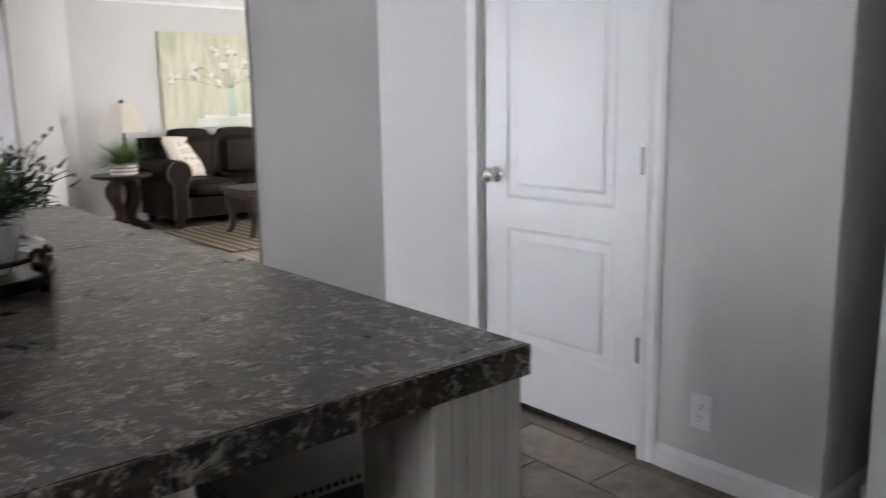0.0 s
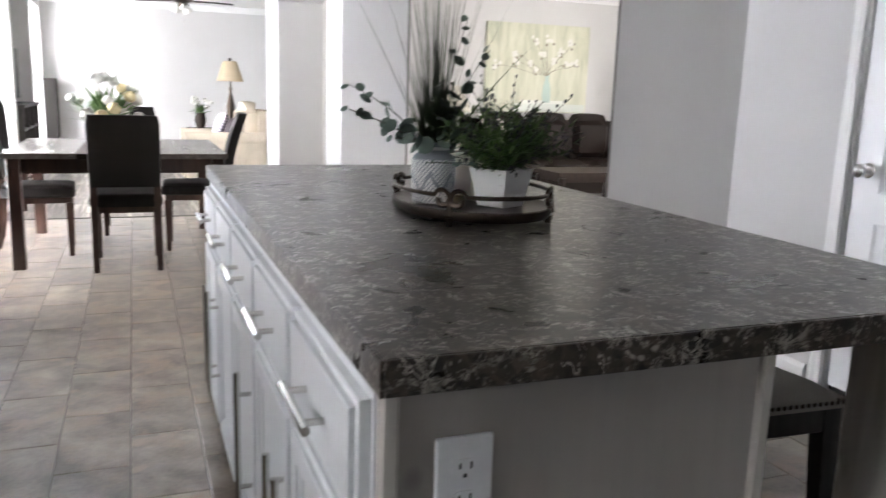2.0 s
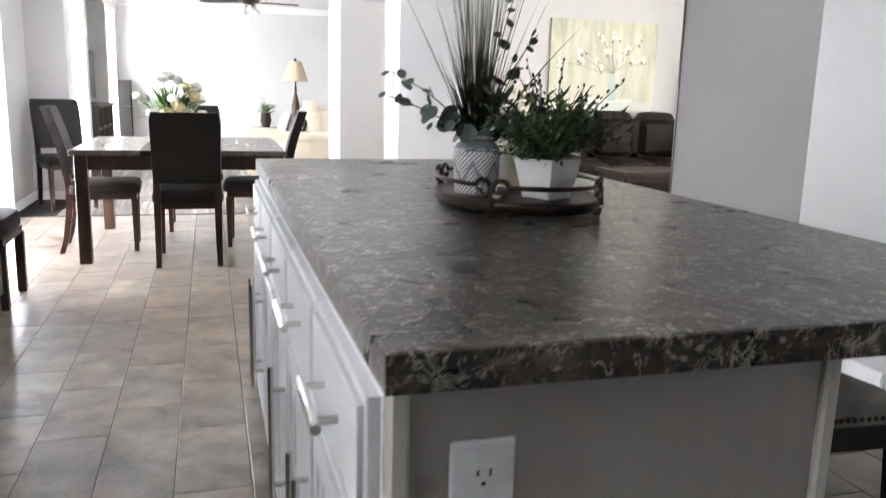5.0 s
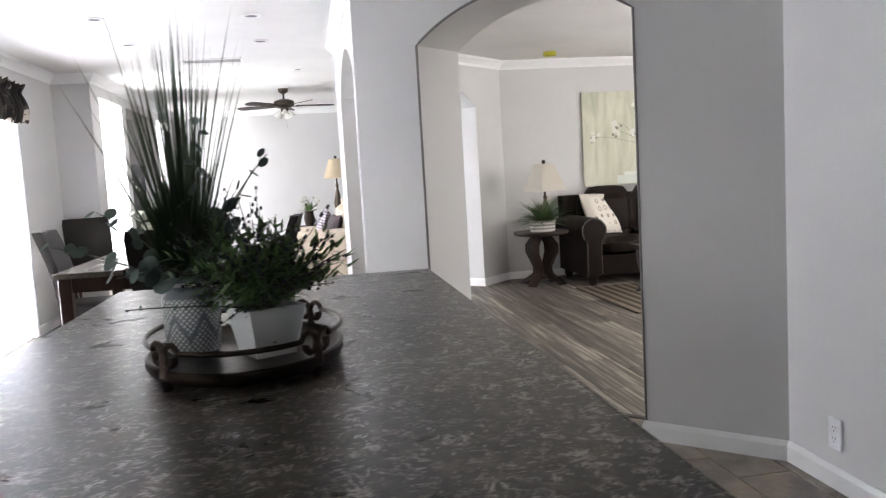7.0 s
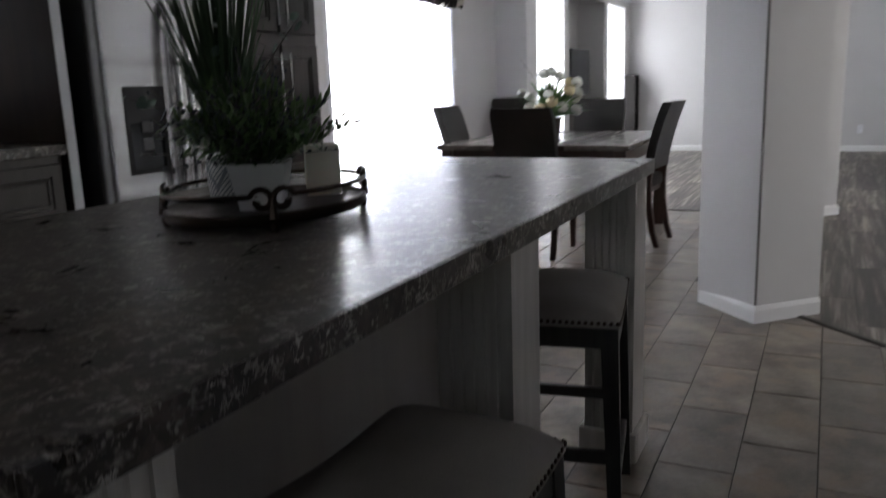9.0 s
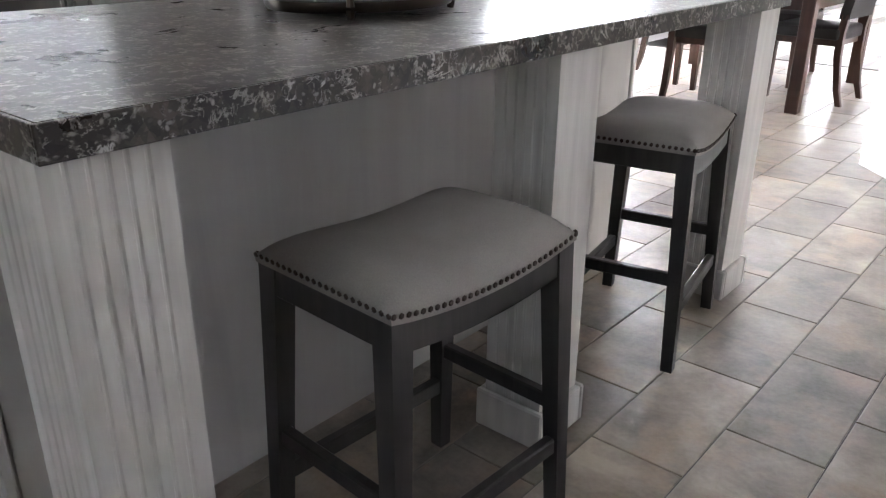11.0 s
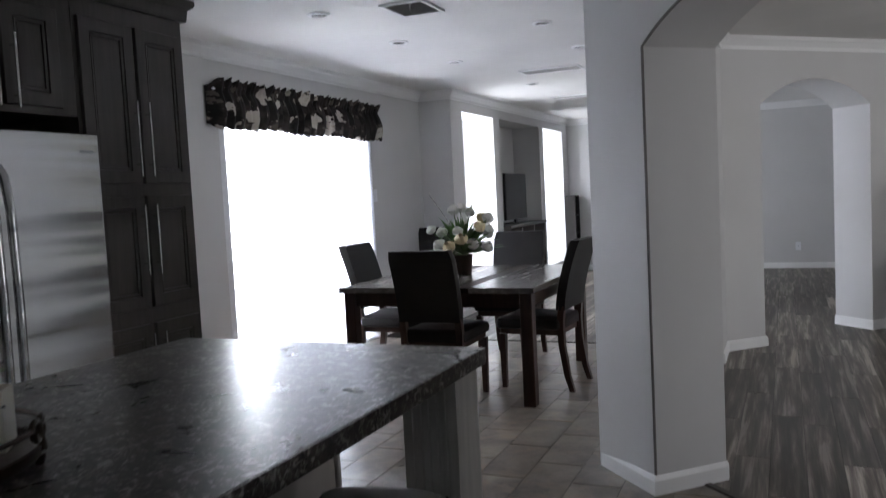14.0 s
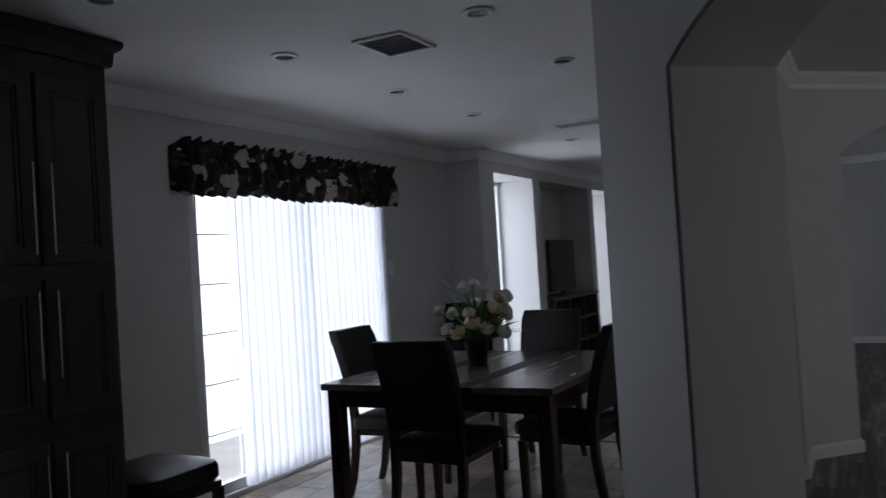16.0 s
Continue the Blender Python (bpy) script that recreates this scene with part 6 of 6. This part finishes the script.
table_lamp((1.00, 11.45, 0.615), 0.62, 0.26, 0.175, 0.085, (0.62, 0.52, 0.37), "bronze table lamp with a tan shade")
fv = thing("vase", "dark vase on the end table", "vase", (0.60, 11.40, 0.615))
part("jar", add_lathe(bmesh.new(), [(0.0, 0.0), (0.05, 0.0), (0.075, 0.10), (0.06, 0.18), (0.065, 0.2), (0.055, 0.2), (0.0, 0.15)], n=20), ESPRESSO, fv, smooth=True)
fw = thing("flower_bouquet", "small bunch of white artificial flowers", "flowers", (0.60, 11.40, 0.80))
bm = bmesh.new()
for i in range(40):
    a, l = rng.uniform(0, 6.28), rng.uniform(0.2, 1.4)
    d = Vector((math.cos(a) * math.sin(l), math.sin(a) * math.sin(l), math.cos(l)))
    add_blade(bm, d * 0.03, d * rng.uniform(0.12, 0.2), (0, 0, -0.03), 0.03, 4)
part("leaves", bm, FERN, fw)
for i in range(14):
    a, l = rng.uniform(0, 6.28), rng.uniform(0.0, 1.1)
    d = Vector((math.cos(a) * math.sin(l), math.sin(a) * math.sin(l), math.cos(l)))
    bm = bmesh.new()
    add_tulip(bm, d * rng.uniform(0.13, 0.22), d, 0.05)
    part("bloom", bm, PETAL, fw, "white bloom", True)

# ---- living room ----
def canvas_material():
    m = Nodes("pale_green_painted_canvas", 0.7, spec=0.2)
    v = m.mapped((3.5, 1, 0.7))
    n = m.noise(v, 2.2, 6, 0.6, 0.6)
    c = m.ramp(n, [(0.28, (0.40, 0.43, 0.33)), (0.5, (0.60, 0.60, 0.48)), (0.7, (0.70, 0.69, 0.58))])
    m.color(c).bump(m.noise(m.mapped(), 220, 3), 0.15, 0.002)
    return m.mat


art = thing("painting", "pale green canvas painting of white cotton blossoms in a vase", "painting", (4.36, 9.147, 1.50), 0)
part("canvas", box(-0.69, 0.69, -0.035, 0.0, -0.52, 0.52, 0.003), canvas_material(), art)
part("painted_table", box(-0.30, 0.67, -0.0365, -0.034, -0.51, -0.415, 0.0), painted("pale_paint_band", (0.60, 0.63, 0.58), 0.7, 0.15, 60, 0.2), art)
part("painted_book", box(-0.22, 0.40, -0.0372, -0.034, -0.415, -0.375, 0.0), painted("paler_paint_band", (0.68, 0.69, 0.64), 0.7, 0.12, 60, 0.2), art)
jar_outline = [(-0.05, 0.0), (0.05, 0.0), (0.056, 0.10), (0.046, 0.20), (0.024, 0.27), (0.026, 0.33), (-0.026, 0.33), (-0.024, 0.27), (-0.046, 0.20), (-0.056, 0.10)]
bm = add_loft(bmesh.new(), [[(0.13 + x, d, -0.40 + z) for x, z in jar_outline] for d in (-0.0376, -0.035)])
part("painted_vase", bm, painted("pale_teal_paint", (0.44, 0.55, 0.50), 0.6, 0.2, 40, 0.2), art, "pale teal painted vase")
BARK_PAINT = painted("grey_brown_paint", (0.25, 0.225, 0.18), 0.7, 0.25, 60, 0.1)
WHITE_PAINT = painted("white_blossom_paint", (0.74, 0.73, 0.68), 0.7, 0.08, 60, 0.2)
HUSK_PAINT = painted("taupe_husk_paint", (0.30, 0.27, 0.22), 0.7, 0.2, 60, 0.2)
rng = random.Random(4)
for tx, tz in ((-0.56, 0.02), (-0.30, 0.165), (-0.30, 0.07), (-0.05, 0.32), (0.12, 0.35), (0.43, 0.32), (0.39, 0.07), (0.53, 0.08), (-0.10, 0.07), (0.05, 0.17), (0.0, -0.01), (0.30, 0.19), (0.22, 0.10)):
    sway = rng.uniform(-0.05, 0.05)
    pts = [(0.13 + (tx - 0.13) * q ** 1.15 + sway * math.sin(3.1 * q), -0.036, -0.08 + (tz + 0.08) * q ** 0.8 + sway * 0.6 * math.sin(6.2 * q)) for q in [i / 9 for i in range(10)]]
    tw_ = part("painted_branch", add_tube(bmesh.new(), pts, 0.0026, 4), BARK_PAINT, art)
    for name, tone, count, r, deep in (("painted_husk", HUSK_PAINT, 3, 0.017, 0.0376), ("painted_blossom", WHITE_PAINT, 5, 0.023, 0.0384)):
        bm = bmesh.new()
        for k in range(count):
            px, pz = tx + rng.gauss(0, 0.024), tz + rng.gauss(0, 0.020) - (0.02 if r < 0.02 else 0.0)
            ring = [(px + r * rng.uniform(0.7, 1.15) * math.cos(a), pz + r * rng.uniform(0.7, 1.15) * math.sin(a)) for a in [2 * math.pi * i / 9 for i in range(9)]]
            add_loft(bm, [[(x, -deep - 0.0003 * k, z) for x, z in ring], [(x, -0.035, z) for x, z in ring]])
        part(name, bm, tone, tw_)

sofa = thing("sofa", "brown leather sofa with rolled studded arms", "sofa", (4.36, 8.62, 0))
part("base", soften(box(-0.95, 0.95, -0.40, 0.40, 0.10, 0.30), 0.02, 2), SOFA_LEATHER, sofa, smooth=True)
part("back_frame", soften(box(-1.02, 1.02, 0.28, 0.46, 0.12, 0.90), 0.05, 3), SOFA_LEATHER, sofa, smooth=True)
for i in range(3):
    x = -0.84 + 0.56 * i
    part("seat_cushion", cushion(bmesh.new(), x, x + 0.555, -0.44, 0.20, 0.30, 0.46, 0.02, 0.05), SOFA_LEATHER, sofa, smooth=True)
    part("back_cushion", cushion(bmesh.new(), x, x + 0.555, 0.08, 0.32, 0.44, 0.94, 0.05, 0.06), SOFA_LEATHER, sofa, smooth=True)


def sofa_arm(s):
    bm = bmesh.new()
    r, zc = 0.135, 0.56
    outline = [(-0.085, 0.10), (0.085, 0.10), (0.085, 0.46)]
    for i in range(21):
        a = -0.6 + (math.pi + 1.2) * i / 20
        outline.append((r * math.cos(a), zc + r * math.sin(a)))
    outline.append((-0.085, 0.46))
    add_loft(bm, [[(s * 0.95 + a, y, z) for a, z in outline] for y in (-0.46, 0.42)])
    ar = part("arm", soften(bm, 0.012, 2, 1.2), SOFA_LEATHER, sofa, smooth=True)
    bm = bmesh.new()
    for i in range(34):
        a = -0.6 + (math.pi + 1.2) * i / 33
        bmesh.ops.create_icosphere(bm, subdivisions=1, radius=0.007, matrix=Matrix.Translation((s * 0.95 + (r - 0.012) * math.cos(a), -0.464, zc + (r - 0.012) * math.sin(a))))
    for sg in (-1, 1):
        for i in range(14):
            bmesh.ops.create_icosphere(bm, subdivisions=1, radius=0.007, matrix=Matrix.Translation((s * 0.95 + sg * 0.074, -0.464, 0.13 + i * 0.025)))
    tagged(part("nail_trim", bm, NICKEL, ar, "small metal nailheads"), kind="stuff")


sofa_arm(-1), sofa_arm(1)
for x in (-0.95, 0.95):
    for y in (-0.38, 0.38):
        part("foot", add_lathe(bmesh.new(), [(0.0, 0.0), (0.03, 0.0), (0.045, 0.04), (0.05, 0.08), (0.035, 0.105), (0.0, 0.105)], x, y, 14), ESPRESSO, sofa, smooth=True)


def medallion_cloth():
    m = Nodes("medallion_print_cloth", 0.85, spec=0.2)
    vor = m.node("ShaderNodeTexVoronoi", Scale=11.0, Randomness=0.15)
    m.link(m.mapped(), vor.inputs["Vector"])
    wave = m.ramp(vor.outputs["Distance"], [(0.12, (0.10, 0.06, 0.05)), (0.16, (0.60, 0.56, 0.50)), (0.30, (0.58, 0.54, 0.48)), (0.34, (0.12, 0.08, 0.07)), (0.40, (0.62, 0.58, 0.52))])
    m.color(wave).bump(m.noise(m.mapped(), 400, 2), 0.2, 0.002)
    return m.mat


pillow((3.72, 8.58, 0.475), -60, -22, medallion_cloth(), "cream pillow with dark medallion print on the sofa", 0.245)

st = thing("side_table", "round dark wood side table with curved pedestal legs", "table", (2.945, 8.45, 0))
part("top", add_lathe(bmesh.new(), [(0.0, 0.535), (0.24, 0.535), (0.275, 0.545), (0.285, 0.560), (0.28, 0.575), (0.0, 0.578)], n=40), ESPRESSO, st, smooth=True)
for i in range(4):
    a = math.pi / 4 + math.pi / 2 * i
    pts = [(0.23, 0.02), (0.20, 0.05), (0.13, 0.09), (0.07, 0.13), (0.06, 0.19), (0.10, 0.27), (0.145, 0.35), (0.14, 0.43), (0.09, 0.49), (0.06, 0.535)]
    bm = bmesh.new()
    rows = []
    for k, (r, z) in enumerate(pts):
        w = 0.034
        t_in, t_out = r - 0.032, r + 0.032
        rows.append([Matrix.Rotation(a, 3, "Z") @ Vector(q) for q in ((t_in, -w, z), (t_out, -w, z + 0.01), (t_out, w, z + 0.01), (t_in, w, z))])
    add_loft(bm, [[tuple(q) for q in r] for r in rows])
    part("leg", soften(bm, 0.006, 2, 0.9), ESPRESSO, st, smooth=True)
part("lower_block", add_lathe(bmesh.new(), [(0.0, 0.09), (0.09, 0.09), (0.09, 0.12), (0.0, 0.12)], n=16), ESPRESSO, st)
living_lamp = table_lamp((3.05, 8.60, 0.578), 0.40, 0.28, 0.160, 0.070, (0.66, 0.62, 0.55), "bronze lamp with a square cream shade", True)
living_lamp.rotation_euler = (0, 0, radians(22))
pp = thing("planter", "white and grey striped oval pot on the side table", "planter", (2.93, 8.33, 0.578), 10)
pp.scale = (1.2, 0.95, 1.0)
part("pot", add_lathe(bmesh.new(), [(0.0, 0.0), (0.10, 0.0), (0.108, 0.01), (0.115, 0.11), (0.118, 0.115), (0.108, 0.115), (0.10, 0.09), (0.0, 0.085)], n=28), stripe_cloth("striped_pot_glaze", (0.30, 0.28, 0.26), (0.66, 0.64, 0.60), 9.0, "Z"), pp, smooth=True)
sp = thing("spider_plant", "bushy grassy green plant in the striped pot", "plant", (2.93, 8.33, 0.66))
bm = bmesh.new()
rng = random.Random(8)
for i in range(420):
    a, l = rng.uniform(0, 6.28), rng.uniform(0.1, 1.45)
    L = rng.uniform(0.20, 0.42)
    d = Vector((math.cos(a) * math.sin(l), math.sin(a) * math.sin(l), math.cos(l)))
    add_blade(bm, d * 0.03, d * L, Vector((d.x, d.y, -1.3)) * 0.07, rng.uniform(0.008, 0.014), 6)
part("leaves", bm, FERN, sp)

et2 = thing("end_table", "dark wood end table at the sofa's far end", "table", (5.62, 8.72, 0))
part("top", box(-0.25, 0.25, -0.25, 0.25, 0.56, 0.59, 0.004), CABINET_DARK, et2)
for sx in (-0.21, 0.21):
    for sy in (-0.21, 0.21):
        part("leg", box(sx - 0.025, sx + 0.025, sy - 0.025, sy + 0.025, 0, 0.56, 0.003), CABINET_DARK, et2)
table_lamp((5.56, 8.70, 0.59), 0.56, 0.30, 0.19, 0.11, (0.66, 0.60, 0.52), "tall bronze lamp with a beige shade")

ctb = thing("coffee_table", "dark wood coffee table with curved legs", "table", (4.05, 7.35, 0), 0)
part("top", soften(box(-0.48, 0.48, -0.30, 0.30, 0.42, 0.46), 0.01, 2), ESPRESSO, ctb)
part("apron", box(-0.42, 0.42, -0.24, 0.24, 0.36, 0.42, 0.004), ESPRESSO, ctb)
for sx in (-1, 1):
    for sy in (-1, 1):
        pts = [(sx * 0.43, sy * 0.26, 0.0), (sx * 0.40, sy * 0.23, 0.06), (sx * 0.38, sy * 0.22, 0.16), (sx * 0.41, sy * 0.24, 0.30), (sx * 0.41, sy * 0.24, 0.40)]
        part("leg", add_tube(bmesh.new(), pts, 0.032, 8), ESPRESSO, ctb, smooth=True)
rug = thing("rug", "tan and brown striped area rug under the coffee table", "rug", (4.15, 7.35, 0))
bm = box(-0.98, 0.98, -0.75, 0.75, 0.0035, 0.014, 0.003)
part("weave", bm, stripe_cloth("striped_rug_pile", (0.055, 0.042, 0.032), (0.20, 0.162, 0.122), 3.2, "X"), rug)

# ---- floors ----
def clip(poly, nx, ny, c):
    """Keeps the part of a flat outline where nx*x + ny*y <= c."""
    out = []
    for (ax, ay), (bx, by) in zip(poly, poly[1:] + poly[:1]):
        da, db = nx * ax + ny * ay - c, nx * bx + ny * by - c
        if da <= 0:
            out.append((ax, ay))
        if da * db < 0:
            k = da / (da - db)
            out.append((ax + (bx - ax) * k, ay + (by - ay) * k))
    return out


def piece(bm, poly, ox, oy, edge, depth):
    """A floor piece with eased edges, its upper face at z = 0."""
    cx, cy = sum(p[0] for p in poly) / len(poly), sum(p[1] for p in poly) / len(poly)
    def ring(k, z):
        out = []
        for x, y in poly:
            dx, dy = x - cx, y - cy
            out.append((x - math.copysign(min(k, abs(dx) * 0.5), dx) - ox, y - math.copysign(min(k, abs(dy) * 0.5), dy) - oy, z))
        return out
    return add_loft(bm, [ring(0, -depth), ring(0, -edge * 0.7), ring(edge, 0.0)])


floor = thing("floor_kitchen", "grey-brown porcelain tile floor with dark grout", "floor", (0, 0, 0), kind="structure")
part("grout_bed", add_prism(bmesh.new(), [(-1.95, -2.5), (4.6, -2.5), (4.6, 1.36), (2.55, 1.36), (2.55, 3.70), (1.315, 4.935), (1.13, 5.12), (1.13, 7.88), (-1.95, 7.88)], -0.12, -0.0035), GROUT, floor)
TW, TL, GAP = 0.2225, 0.457, 0.0018
whole = to_mesh("tile", piece(bmesh.new(), [(-TW / 2 + GAP, -TL / 2 + GAP), (TW / 2 - GAP, -TL / 2 + GAP), (TW / 2 - GAP, TL / 2 - GAP), (-TW / 2 + GAP, TL / 2 - GAP)], 0, 0, 0.002, 0.008), TILE)
rest = bmesh.new()
for i in range(-7, 24):
    x = -0.49 + TW * (i + 0.5)
    for j in range(-12, 16):
        y = 1.954 + TL * (j + 0.5) + (0.0 if i % 2 == 0 else -0.229)
        poly = [(x - TW / 2 + GAP, y - TL / 2 + GAP), (x + TW / 2 - GAP, y - TL / 2 + GAP), (x + TW / 2 - GAP, y + TL / 2 - GAP), (x - TW / 2 + GAP, y + TL / 2 - GAP)]
        cut = clip(poly, 0, 1, 7.872)
        cut = clip(cut, R2, R2, 6.24 * R2) if cut and y < 5.4 else cut
        cut = clip(cut, 1, 0, 1.125) if cut and y >= 5.0 else cut
        cut = clip(cut, 1, 0, 4.5 if y < 1.2 else 2.5) if cut else cut
        cut = clip(cut, -1, 0, 1.80) if cut else cut
        if not cut or len(cut) < 3:
            continue
        area = abs(sum(a[0] * b[1] - b[0] * a[1] for a, b in zip(cut, cut[1:] + cut[:1]))) / 2
        if area < 0.002:
            continue
        near = 0.75 < y < 8.0 and x < 2.5
        if not near:
            piece(rest, cut, 0, 0, 0.002, 0.008)
        elif area > 0.97 * (TW - 2 * GAP) * (TL - 2 * GAP):
            ob = new("tile", whole)
            ob.parent, ob.location = floor, (x, y, 0)
        else:
            ob = new("tile", to_mesh("tile", piece(bmesh.new(), cut, x, y, 0.002, 0.008), TILE))
            ob.parent, ob.location = floor, (x, y, 0)
tagged(part("tile_field", rest, TILE, floor), kind="stuff")

wood = thing("floor_living", "weathered grey-brown wood plank floor", "floor", (0, 0, 0), kind="structure")
part("underlay", add_prism(bmesh.new(), [(-1.95, 7.88), (1.13, 7.88), (1.13, 5.12), (2.745, 3.505), (6.15, 3.505), (6.15, 13.95), (-1.95, 13.95)], -0.12, -0.003), JOINT_AND_SHADE, wood)
PWD, PLN = 0.155, 1.22
rng = random.Random(14)
rest = bmesh.new()
k = 0
shared = to_mesh("plank", piece(bmesh.new(), [(-PWD / 2 + 0.0006, -PLN / 2 + 0.0006), (PWD / 2 - 0.0006, -PLN / 2 + 0.0006), (PWD / 2 - 0.0006, PLN / 2 - 0.0006), (-PWD / 2 + 0.0006, PLN / 2 - 0.0006)], 0, 0, 0.0012, 0.007), PLANK)
for i in range(48):
    x = -1.44 + PWD * (i + 0.5)
    y = 3.0 - rng.uniform(0, PLN)
    while y < 13.8:
        c = y + PLN / 2
        poly = [(x - PWD / 2 + 0.0006, y + 0.0006), (x + PWD / 2 - 0.0006, y + 0.0006), (x + PWD / 2 - 0.0006, y + PLN - 0.0006), (x - PWD / 2 + 0.0006, y + PLN - 0.0006)]
        cut = clip(poly, -R2, -R2, -6.26 * R2)
        if x < 1.13 and cut:
            cut = clip(cut, 0, -1, -7.89)
        cut = clip(cut, 0, 1, 13.79) if cut else cut
        cut = clip(cut, 0, -1, -3.51) if cut else cut
        if cut and len(cut) >= 3:
            area = abs(sum(a[0] * b[1] - b[0] * a[1] for a, b in zip(cut, cut[1:] + cut[:1]))) / 2
            if area > 0.002:
                if not (x < 4.2 and 4.0 < c < 12.4):
                    piece(rest, cut, 0, 0, 0.0012, 0.007)
                elif area > 0.985 * PWD * PLN:
                    ob = new("plank", shared)
                    ob.parent, ob.location = wood, (x, c, 0)
                else:
                    ob = new("plank", to_mesh("plank", piece(bmesh.new(), cut, x, c, 0.0012, 0.007), PLANK))
                    ob.parent, ob.location = wood, (x, c, 0)
        y += PLN
tagged(part("plank_field", rest, PLANK, wood), kind="stuff")


def threshold(a, b):
    ax, ay = a
    bx, by = b
    d = Vector((bx - ax, by - ay, 0)).normalized()
    n = Vector((-d.y, d.x, 0))
    rows = []
    for p in ((ax, ay), (bx, by)):
        rows.append([tuple(Vector((*p, 0)) + n * o + Vector((0, 0, z))) for o, z in ((-0.022, 0.0005), (0.022, 0.0005), (0.014, 0.007), (-0.014, 0.007))])
    solid("threshold_trim", add_loft(bmesh.new(), rows), CABINET_DARK, "dark wood floor transition strip", "trim")


threshold(P1(-2.432, 4.42), P1(-1.276, 4.42))
threshold((-1.44, 7.88), (0.94, 7.88))
threshold((1.13, 5.45), (1.13, 7.25))
